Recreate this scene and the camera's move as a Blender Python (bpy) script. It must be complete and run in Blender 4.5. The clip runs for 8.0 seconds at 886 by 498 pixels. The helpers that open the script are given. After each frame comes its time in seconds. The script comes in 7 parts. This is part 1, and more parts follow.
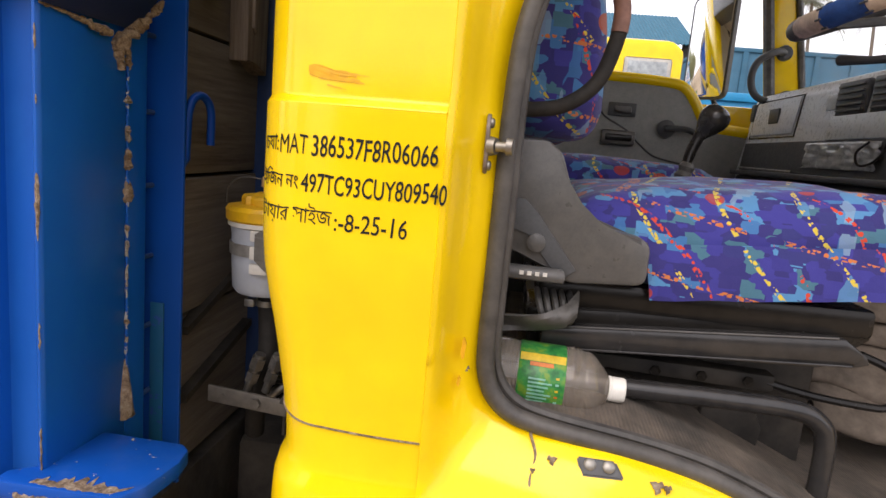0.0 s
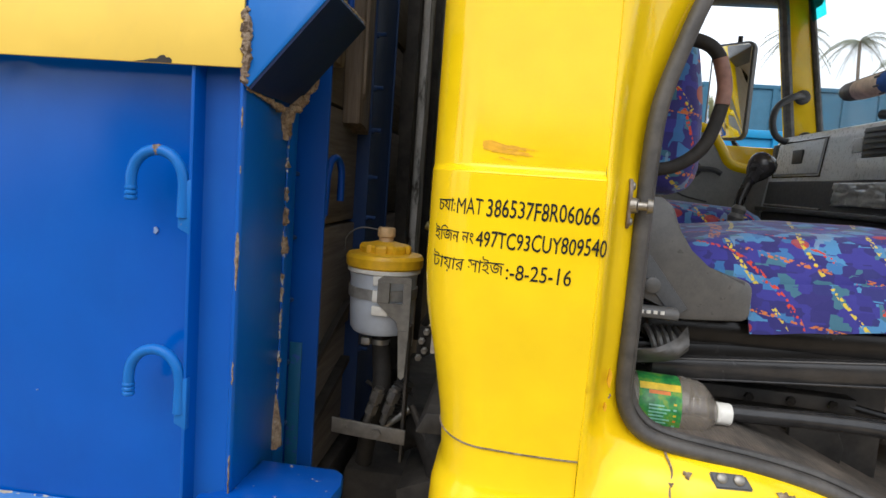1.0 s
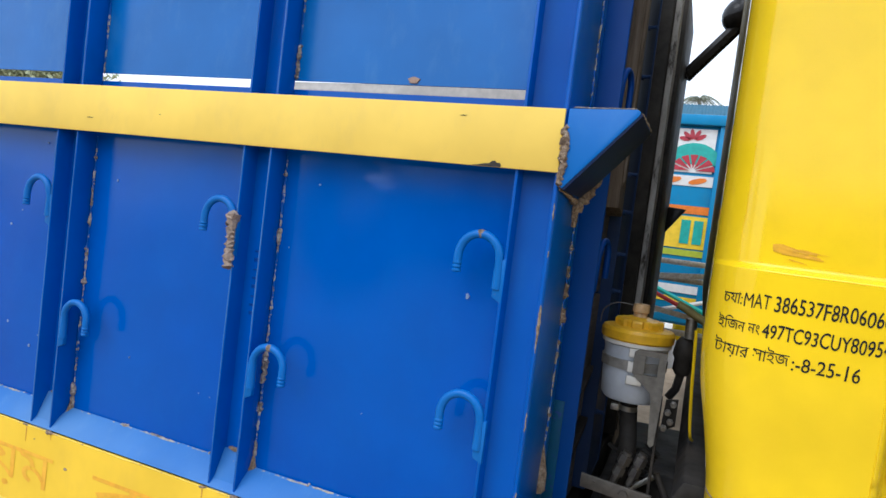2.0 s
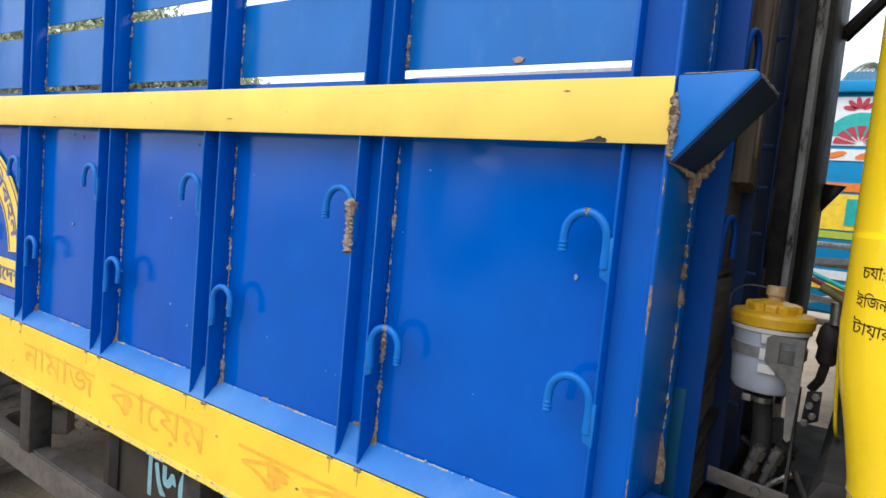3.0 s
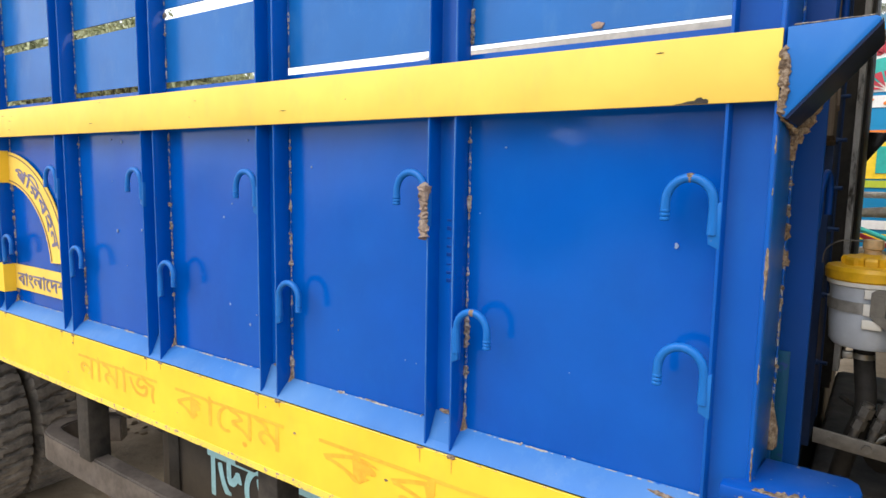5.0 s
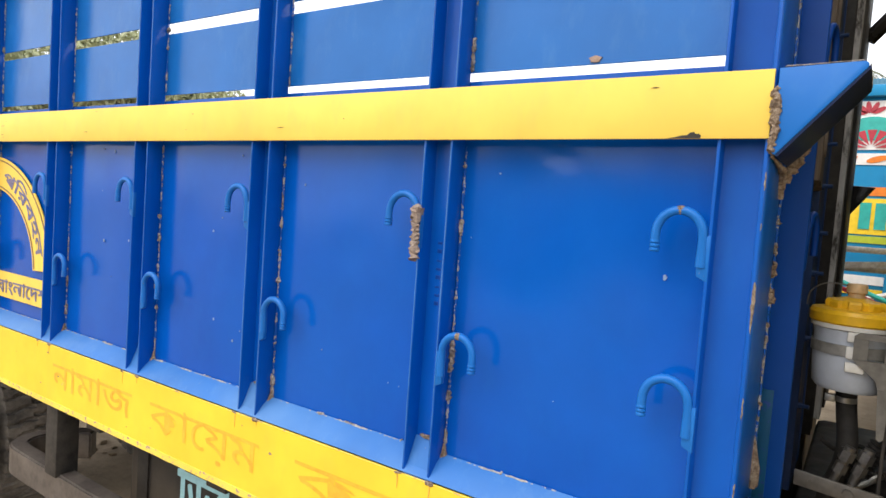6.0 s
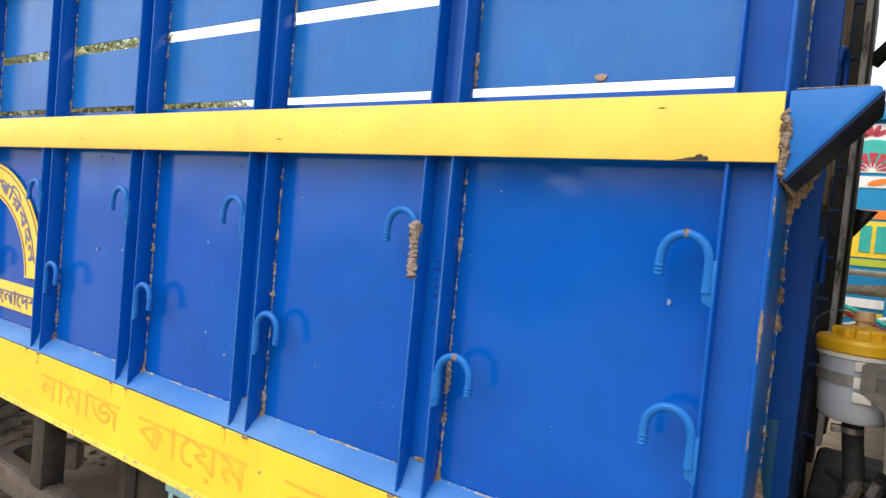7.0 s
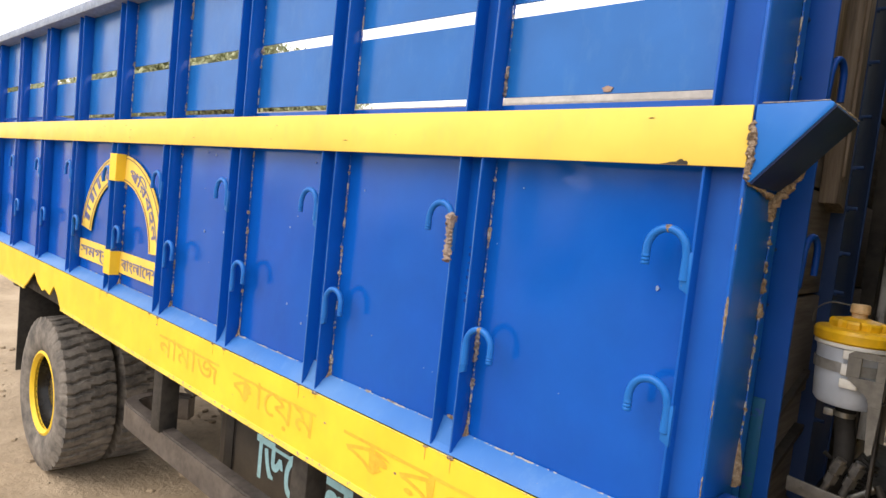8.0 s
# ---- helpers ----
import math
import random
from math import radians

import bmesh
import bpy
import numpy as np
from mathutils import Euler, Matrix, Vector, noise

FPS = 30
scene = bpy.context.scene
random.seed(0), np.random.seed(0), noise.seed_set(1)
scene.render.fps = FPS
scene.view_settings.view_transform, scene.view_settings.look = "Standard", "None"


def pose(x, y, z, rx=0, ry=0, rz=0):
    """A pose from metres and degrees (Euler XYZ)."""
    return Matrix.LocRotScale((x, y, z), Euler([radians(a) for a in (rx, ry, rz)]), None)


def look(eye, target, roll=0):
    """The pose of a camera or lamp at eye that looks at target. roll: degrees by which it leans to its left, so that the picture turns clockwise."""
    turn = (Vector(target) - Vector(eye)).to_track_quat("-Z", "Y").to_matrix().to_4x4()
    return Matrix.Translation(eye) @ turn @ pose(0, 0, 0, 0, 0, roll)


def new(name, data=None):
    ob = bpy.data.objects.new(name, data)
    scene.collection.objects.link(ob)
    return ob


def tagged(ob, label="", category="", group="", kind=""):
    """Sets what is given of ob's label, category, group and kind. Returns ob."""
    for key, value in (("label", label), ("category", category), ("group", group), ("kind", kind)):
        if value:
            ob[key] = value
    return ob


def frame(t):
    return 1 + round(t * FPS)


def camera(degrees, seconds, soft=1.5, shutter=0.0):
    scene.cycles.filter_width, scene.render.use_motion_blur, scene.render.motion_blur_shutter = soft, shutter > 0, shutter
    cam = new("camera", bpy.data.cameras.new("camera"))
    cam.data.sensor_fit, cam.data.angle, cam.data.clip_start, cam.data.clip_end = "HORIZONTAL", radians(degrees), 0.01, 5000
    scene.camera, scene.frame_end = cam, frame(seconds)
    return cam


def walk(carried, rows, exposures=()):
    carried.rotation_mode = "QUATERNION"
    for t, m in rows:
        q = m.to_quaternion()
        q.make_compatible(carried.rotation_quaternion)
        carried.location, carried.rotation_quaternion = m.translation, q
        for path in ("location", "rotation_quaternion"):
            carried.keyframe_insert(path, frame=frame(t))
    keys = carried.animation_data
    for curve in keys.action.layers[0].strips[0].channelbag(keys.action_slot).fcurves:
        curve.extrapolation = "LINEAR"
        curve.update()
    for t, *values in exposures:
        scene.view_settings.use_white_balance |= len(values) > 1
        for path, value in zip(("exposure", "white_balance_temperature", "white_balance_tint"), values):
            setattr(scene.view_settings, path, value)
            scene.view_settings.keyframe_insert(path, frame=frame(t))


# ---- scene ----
cam = camera(70.0, 8.0)
PATH = [
    (0, (-0.022, 0.001, 1.704), (-0.225, 1.965, 1.384), 5.0),
    (0.2, (-0.038, -0.03, 1.703), (-0.169, 1.946, 1.424), 4.9),
    (0.5, (-0.079, -0.076, 1.718), (-0.162, 1.907, 1.47), 5.7),
    (0.7, (-0.122, -0.09, 1.723), (-0.292, 1.883, 1.443), 4.8),
    (1, (-0.188, -0.124, 1.72), (-0.388, 1.855, 1.507), 4.2),
    (1.2, (-0.207, -0.154, 1.741), (-0.484, 1.816, 1.536), 3.5),
    (1.5, (-0.26, -0.246, 1.738), (-0.689, 1.704, 1.629), 4.3),
    (1.7, (-0.272, -0.276, 1.748), (-0.87, 1.625, 1.579), 4.0),
    (2, (-0.306, -0.303, 1.75), (-1.058, 1.548, 1.651), 7.1),
    (2.2, (-0.314, -0.312, 1.739), (-1.083, 1.529, 1.614), 5.9),
    (3.3, (-0.219, -0.272, 1.738), (-1.414, 1.323, 1.565), 5.7),
    (3.5, (-0.197, -0.271, 1.734), (-1.358, 1.349, 1.563), 7.0),
    (3.7, (-0.191, -0.265, 1.738), (-1.355, 1.352, 1.565), 7.4),
    (4, (-0.229, -0.277, 1.728), (-1.342, 1.375, 1.543), 6.9),
    (4.2, (-0.274, -0.284, 1.73), (-1.325, 1.401, 1.492), 3.4),
    (4.5, (-0.341, -0.306, 1.728), (-1.412, 1.364, 1.473), 0.2),
    (4.7, (-0.374, -0.326, 1.736), (-1.483, 1.319, 1.48), -0.3),
    (5.8, (-0.393, -0.343, 1.709), (-1.543, 1.288, 1.574), 4.6),
    (6, (-0.388, -0.342, 1.707), (-1.499, 1.317, 1.587), 4.1),
    (6.5, (-0.395, -0.34, 1.713), (-1.502, 1.322, 1.606), 4.2),
    (7, (-0.404, -0.321, 1.715), (-1.514, 1.341, 1.635), 5.3),
    (7.2, (-0.388, -0.308, 1.722), (-1.472, 1.371, 1.672), 4.7),
    (7.5, (-0.34, -0.327, 1.725), (-1.466, 1.326, 1.684), 5.9),
    (7.6, (-0.308, -0.33, 1.742), (-1.483, 1.287, 1.671), 5.8),
    (7.7, (-0.282, -0.337, 1.754), (-1.541, 1.214, 1.659), 5.6),
    (7.8, (-0.247, -0.351, 1.745), (-1.581, 1.137, 1.672), 6.3),
    (7.9, (-0.214, -0.365, 1.73), (-1.556, 1.116, 1.64), 7.4),
    (8, (-0.189, -0.385, 1.738), (-1.54, 1.082, 1.587), 6.1),
]
walk(cam, [(t, look(eye, target, roll)) for t, eye, target, roll in PATH],
     exposures=[(0.0, 0.36, 6700, 18), (0.5, 0.32, 6550, 13), (1.0, 0.25, 6200, 10), (2.2, 0.14, 5700, 9), (3.3, 0.42, 5800, 9), (4.5, 0.50, 6200, 10), (6.5, 0.50, 6500, 10), (7.4, 0.51, 6500, 10), (8.0, 0.57, 6750, 13)])

# ---- world, sun, exposure ----
SUN = Vector((0.25, 0.62, -0.76)).normalized()
world = bpy.data.worlds.new("sky")
scene.world = world
world.use_nodes = True
wn = world.node_tree
sky = wn.nodes.new("ShaderNodeTexSky")
sky.sky_type = "NISHITA"
sky.sun_disc = False
sky.sun_elevation = math.asin(-SUN.z)
sky.sun_rotation = math.atan2(-SUN.x, -SUN.y)
sky.dust_density = 4.0
haze = wn.nodes.new("ShaderNodeMix")
haze.data_type = "RGBA"
haze.inputs[0].default_value = 0.72
haze.inputs[7].default_value = (11.7, 11.9, 12.2, 1)
wn.links.new(sky.outputs[0], haze.inputs[6])
wn.links.new(haze.outputs[2], wn.nodes["Background"].inputs[0])
wn.nodes["Background"].inputs[1].default_value = 0.135
lamp = bpy.data.lights.new("sun", "SUN")
lamp.energy, lamp.angle, lamp.color = 1.2, radians(45), (1.0, 0.97, 0.93)
sun = new("sun", lamp)
sun.matrix_world = look((0, 0, 0), SUN)


# ---- materials ----
class Mat:
    """A node material under construction."""

    def __init__(self, name):
        self.m = bpy.data.materials.new(name)
        self.m.use_nodes = True
        self.t = self.m.node_tree
        self.b = self.t.nodes["Principled BSDF"]
        self.pos = self.node("ShaderNodeNewGeometry").outputs["Position"]

    def node(self, kind, **sets):
        n = self.t.nodes.new(kind)
        for k, v in sets.items():
            n.inputs[k.replace("_", " ")].default_value = v
        return n

    def link(self, a, b):
        self.t.links.new(a, b)

    def noise(self, scale, detail=4.0, rough=0.6, stretch=None):
        n = self.node("ShaderNodeTexNoise", Scale=scale, Detail=detail, Roughness=rough)
        if stretch:
            v = self.t.nodes.new("ShaderNodeMapping")
            v.inputs["Scale"].default_value = stretch
            self.link(self.pos, v.inputs[0])
            self.link(v.outputs[0], n.inputs["Vector"])
        else:
            self.link(self.pos, n.inputs["Vector"])
        return n.outputs["Fac"]

    def ramp(self, fac, stops, constant=False):
        r = self.t.nodes.new("ShaderNodeValToRGB")
        if constant:
            r.color_ramp.interpolation = "CONSTANT"
        e = r.color_ramp.elements
        while len(e) < len(stops):
            e.new(0.5)
        for k, (p, c) in zip(e, stops):
            k.position = p
            k.color = (*c, 1) if len(c) == 3 else c
        self.link(fac, r.inputs[0])
        return r.outputs[0]

    def mix(self, fac, a, b):
        n = self.t.nodes.new("ShaderNodeMix")
        n.data_type = "RGBA"
        for v, s in ((fac, n.inputs[0]), (a, n.inputs[6]), (b, n.inputs[7])):
            if isinstance(v, (int, float)):
                s.default_value = v
            elif isinstance(v, tuple):
                s.default_value = (*v, 1)
            else:
                self.link(v, s)
        return n.outputs[2]

    def color(self, c):
        if isinstance(c, tuple):
            self.b.inputs["Base Color"].default_value = (*c, 1)
        else:
            self.link(c, self.b.inputs["Base Color"])

    def rough(self, r):
        if isinstance(r, (int, float)):
            self.b.inputs["Roughness"].default_value = r
        else:
            self.link(r, self.b.inputs["Roughness"])

    def bump(self, h, strength, dist=0.002):
        n = self.node("ShaderNodeBump", Strength=strength, Distance=dist)
        self.link(h, n.inputs["Height"])
        if self.b.inputs["Normal"].is_linked:
            self.link(self.b.inputs["Normal"].links[0].from_socket, n.inputs["Normal"])
        self.link(n.outputs[0], self.b.inputs["Normal"])


def grey(v):
    return (v, v, v)


def paint(name, base, dirt, chip=None, chip_at=0.72, rough=0.28, wavy=0.35, spec=0.2, film=0.0):
    """Sprayed enamel: faint clouding, dust, and flakes of chip colour where the noise is high."""
    k = Mat(name)
    cloud = k.ramp(k.noise(6.0, 3), [(0.35, tuple(c * 0.86 for c in base)), (0.7, base)])
    dust = k.ramp(k.noise(22.0, 6, 0.7, (1, 1, 0.45)), [(0.52, grey(0)), (0.82, grey(0.32))])
    c = k.mix(dust, cloud, dirt)
    if film:
        c = k.mix(k.ramp(k.noise(2.6, 4, 0.55, (1, 1, 0.7)), [(0.42, grey(0)), (0.66, grey(film))]), c, dirt)
        c = k.mix(k.ramp(k.noise(48.0, 5, 0.7, (1, 1, 0.2)), [(0.62, grey(0)), (0.80, grey(film * 0.8))]), c, dirt)
    if chip:
        mask = k.ramp(k.noise(75.0, 5, 0.62), [(chip_at, grey(0)), (chip_at + 0.03, grey(1))])
        c = k.mix(mask, c, chip)
        k.bump(mask, -0.5, 0.001)
    k.color(c)
    k.rough(k.ramp(k.noise(9.0, 4), [(0.3, grey(rough * 0.92)), (0.75, grey(rough * 1.15))]))
    k.bump(k.noise(4.5, 2), wavy, 0.012)
    k.bump(k.noise(140.0, 3), 0.12, 0.0008)
    k.b.inputs["Specular IOR Level"].default_value = spec
    return k.m


def plain(name, base, rough=0.5, metal=0.0, grain=60.0, depth=0.25, spread=0.3, dirt=None):
    """A plain surface with grain at two scales."""
    k = Mat(name)
    c = k.ramp(k.noise(grain, 5), [(0.3, tuple(v * (1 - spread) for v in base)), (0.72, tuple(min(1, v * (1 + spread)) for v in base))])
    if dirt:
        c = k.mix(k.ramp(k.noise(grain * 0.16, 6, 0.7), [(0.42, grey(0)), (0.7, grey(0.75))]), c, dirt)
    k.color(c)
    k.rough(k.ramp(k.noise(grain * 0.3, 4), [(0.3, grey(max(0.05, rough - 0.1))), (0.75, grey(min(1, rough + 0.15)))]))
    k.b.inputs["Metallic"].default_value = metal
    k.bump(k.noise(grain * 2.5, 4), depth, 0.001)
    return k.m


def crust_material(name, tone=0.0, gain=1.0):
    """Bare slag: sandy and rusty lumps with dark pits."""
    k = Mat(name)
    stops = [(0.30, (0.05, 0.036, 0.026)), (0.45, (0.19, 0.130, 0.085)), (0.56, (0.33, 0.25, 0.175)), (0.72, (0.50, 0.43, 0.35))]
    k.color(k.ramp(k.noise(120.0, 6, 0.75), [(p, tuple(gain * (v + (c[0] - v) * tone) for v in c)) for p, c in stops]))
    k.rough(0.92)
    k.bump(k.noise(260.0, 6, 0.75), 1.0, 0.004)
    return k.m


BLUE = (0.0001, 0.081, 0.43)
# film here: paler patches painted in for the sheets' uneven sheen
M_BLUE = paint("blue_paint", BLUE, (0.004, 0.112, 0.45), rough=0.16, wavy=0.14, spec=0.30, film=0.27)
M_POST = paint("scuffed_blue_post_paint", (0.0006, 0.084, 0.42), (0.01, 0.13, 0.44), chip=(0.40, 0.33, 0.26), chip_at=0.80, rough=0.34, wavy=0.16, spec=0.24, film=0.3)
# post blue darkened: the turned-away angle's shade is in this colour
M_ANGLE = paint("shaded_blue_angle_paint", (0.0006, 0.054, 0.29), (0.012, 0.06, 0.22), chip=(0.02, 0.10, 0.20), chip_at=0.74, rough=0.4, wavy=0.12, spec=0.2, film=0.3)
M_BLUE_WORN = paint("worn_blue_paint", (0.010, 0.135, 0.46), (0.05, 0.19, 0.46), chip=(0.36, 0.24, 0.14), chip_at=0.71, rough=0.34, wavy=0.12)
M_PLATE = paint("scuffed_blue_plate_paint", (0.002, 0.068, 0.36), (0.05, 0.11, 0.34), chip=(0.42, 0.36, 0.30), chip_at=0.665, rough=0.36, wavy=0.12)
M_SEAM = paint("painted_weld_seam", (0.002, 0.09, 0.42), (0.05, 0.12, 0.3), chip=(0.36, 0.34, 0.325), chip_at=0.52, rough=0.5)
# slats share the sheets' blue; the sky's reflection is mixed into this paler one
M_SLAT = paint("sky_paled_slat_paint", (0.008, 0.130, 0.44), (0.07, 0.22, 0.46), rough=0.22, wavy=0.10, spec=0.36)
M_STAMP = paint("stamped_blue_paint", (0.0005, 0.045, 0.27), (0.004, 0.05, 0.25), rough=0.45)
M_STAIN = plain("rust_stain", (0.34, 0.23, 0.17), 0.8, 0, 120, 0.4, 0.4)
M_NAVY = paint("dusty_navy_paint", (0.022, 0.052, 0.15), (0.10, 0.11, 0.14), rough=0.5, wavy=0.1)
# the bracket's blue taken down to navy for the shade beneath it
M_UNDERSHADE = paint("shaded_underside_navy", (0.004, 0.014, 0.06), (0.02, 0.02, 0.03), rough=0.35, wavy=0.1)
# dust and the sky's light on the ledge, both put into this paler blue
M_BLUE_DUSTY_LIT = paint("dusty_skylit_blue_paint", (0.026, 0.150, 0.45), (0.13, 0.27, 0.48), chip=(0.34, 0.27, 0.20), chip_at=0.72, rough=0.42, wavy=0.1, spec=0.3, film=0.4)
M_TEAL = paint("old_teal_paint", (0.008, 0.075, 0.16), (0.04, 0.05, 0.06), chip=(0.02, 0.05, 0.2), chip_at=0.6, rough=0.45)
M_RUST = crust_material("rusty_weld")
M_SLAG = crust_material("grey_weld_slag", 0.45, 1.25)
M_BARE = plain("pinkish_bare_weld", (0.25, 0.180, 0.140), 0.85, 0, 160, 0.9, 0.6, (0.30, 0.25, 0.21))
M_BELT = paint("belt_yellow_paint", (0.90, 0.63, 0.115), (0.62, 0.45, 0.14), chip=(0.09, 0.06, 0.05), chip_at=0.80, rough=0.45, wavy=0.08)
M_BAND = paint("rail_yellow_paint", (0.92, 0.605, 0.045), (0.72, 0.46, 0.07), chip=(0.30, 0.14, 0.05), chip_at=0.785, rough=0.42, wavy=0.1)
M_LIP = paint("chipped_yellow_edge", (0.92, 0.66, 0.10), (0.62, 0.44, 0.20), chip=(0.40, 0.28, 0.20), chip_at=0.575, rough=0.55)
M_CAB = paint("cab_yellow_paint", (0.93, 0.63, 0.003), (0.80, 0.50, 0.01), rough=0.15, wavy=0.05, spec=0.45)
# cab yellow darkened for the rear wall's shade, with grime mixed in
M_GRIME_SHADE = paint("shaded_grimy_yellow_paint", (0.20, 0.145, 0.018), (0.06, 0.05, 0.03), rough=0.55, wavy=0.06, spec=0.2, film=0.6)
M_LETTER = plain("faded_orange_letter", (0.80, 0.40, 0.028), 0.5, 0, 50, 0.3, 0.16, (0.88, 0.52, 0.04))
M_BRUSH = plain("black_brush_paint", (0.008, 0.008, 0.008), 0.6, 0, 150, 0.2, 0.3)
M_SMEAR = plain("orange_paint_smear", (0.68, 0.35, 0.001), 0.5, 0, 80, 0.2, 0.15)
M_RUBBER = plain("black_rubber", (0.06, 0.058, 0.055), 0.5, 0, 80, 0.3, 0.3, (0.17, 0.16, 0.145))
M_HOSE = plain("black_hose_rubber", (0.016, 0.015, 0.014), 0.7, 0, 80, 0.3, 0.3, (0.04, 0.035, 0.03))
M_SEAL = plain("dusty_seal_rubber", (0.045, 0.042, 0.039), 0.5, 0, 60, 0.35, 0.3, (0.12, 0.110, 0.098))
M_BLACK = plain("black_enamel", (0.012, 0.011, 0.010), 0.24, 0, 40, 0.1, 0.3, (0.022, 0.019, 0.016))
M_CHASSIS = plain("dusty_chassis_black", (0.026, 0.024, 0.022), 0.6, 0, 45, 0.4, 0.4, (0.075, 0.064, 0.052))
M_PLASTIC = plain("dark_grey_plastic", (0.082, 0.081, 0.079), 0.36, 0, 300, 0.25, 0.12, (0.115, 0.110, 0.103))
M_DASH = plain("grey_dashboard_plastic", (0.60, 0.64, 0.67), 0.30, 0, 300, 0.25, 0.1, (0.56, 0.58, 0.59))
M_DASHLOW = plain("black_dashboard_plastic", (0.075, 0.078, 0.082), 0.45, 0, 300, 0.25, 0.12)
for m in (M_BLACK, M_HOSE, M_CHASSIS, M_DASHLOW, M_BRUSH):
    for n in m.node_tree.nodes:
        if n.type == "BSDF_PRINCIPLED":
            n.inputs["Specular IOR Level"].default_value = 0.27
M_GLOSS = plain("glossy_black_enamel", (0.020, 0.020, 0.021), 0.2, 0, 40, 0.06, 0.3, (0.05, 0.045, 0.04))
M_EDGE = plain("edge_highlight_grey", (0.30, 0.29, 0.275), 0.35, 0.4, 60, 0.2, 0.4)
M_STEEL = plain("dull_steel", (0.36, 0.35, 0.32), 0.42, 0.8, 70, 0.25, 0.25, (0.16, 0.13, 0.1))
M_CAPY = plain("yellow_cap_plastic", (0.80, 0.46, 0.010), 0.38, 0, 60, 0.1, 0.12, (0.55, 0.30, 0.03))
M_TANKP = plain("milky_reservoir_plastic", (0.46, 0.50, 0.56), 0.4, 0, 40, 0.08, 0.08, (0.30, 0.31, 0.31))
M_WHITEP = plain("white_plastic", (0.72, 0.70, 0.64), 0.45, 0, 60, 0.1, 0.1)
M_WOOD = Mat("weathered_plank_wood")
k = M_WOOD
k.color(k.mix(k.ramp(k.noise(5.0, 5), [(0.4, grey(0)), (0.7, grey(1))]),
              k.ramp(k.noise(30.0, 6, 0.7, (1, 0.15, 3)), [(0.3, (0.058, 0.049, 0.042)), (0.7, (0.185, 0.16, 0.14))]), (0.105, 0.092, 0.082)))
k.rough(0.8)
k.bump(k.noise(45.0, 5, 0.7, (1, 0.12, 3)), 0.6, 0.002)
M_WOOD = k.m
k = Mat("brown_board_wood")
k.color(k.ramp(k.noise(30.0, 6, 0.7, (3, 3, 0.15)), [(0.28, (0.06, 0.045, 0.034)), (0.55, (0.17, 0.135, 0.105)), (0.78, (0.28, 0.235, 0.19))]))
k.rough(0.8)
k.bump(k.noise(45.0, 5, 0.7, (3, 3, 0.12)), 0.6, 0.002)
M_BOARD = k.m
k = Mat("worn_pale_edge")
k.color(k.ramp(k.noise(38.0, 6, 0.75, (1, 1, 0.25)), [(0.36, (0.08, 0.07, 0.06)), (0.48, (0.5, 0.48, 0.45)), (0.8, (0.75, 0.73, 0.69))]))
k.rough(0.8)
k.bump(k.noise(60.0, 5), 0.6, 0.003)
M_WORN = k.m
k = Mat("tyre_rubber")
k.color(k.mix(k.ramp(k.noise(9.0, 6, 0.7), [(0.35, grey(0.1)), (0.68, grey(0.9))]), (0.045, 0.042, 0.039), (0.27, 0.235, 0.195)))
k.rough(0.85)
k.bump(k.noise(70.0, 4), 0.4, 0.003)
M_TYRE = k.m
k = Mat("tank_black_paint")
k.color(k.mix(k.ramp(k.noise(7.0, 6, 0.7), [(0.35, grey(0)), (0.75, grey(0.8))]), (0.022, 0.020, 0.018), (0.075, 0.06, 0.047)))
k.rough(0.42)
k.bump(k.noise(50.0, 4), 0.2, 0.002)
M_TANK = k.m
M_CYAN = plain("pale_cyan_brush_paint", (0.36, 0.62, 0.66), 0.5, 0, 50, 0.2, 0.12)

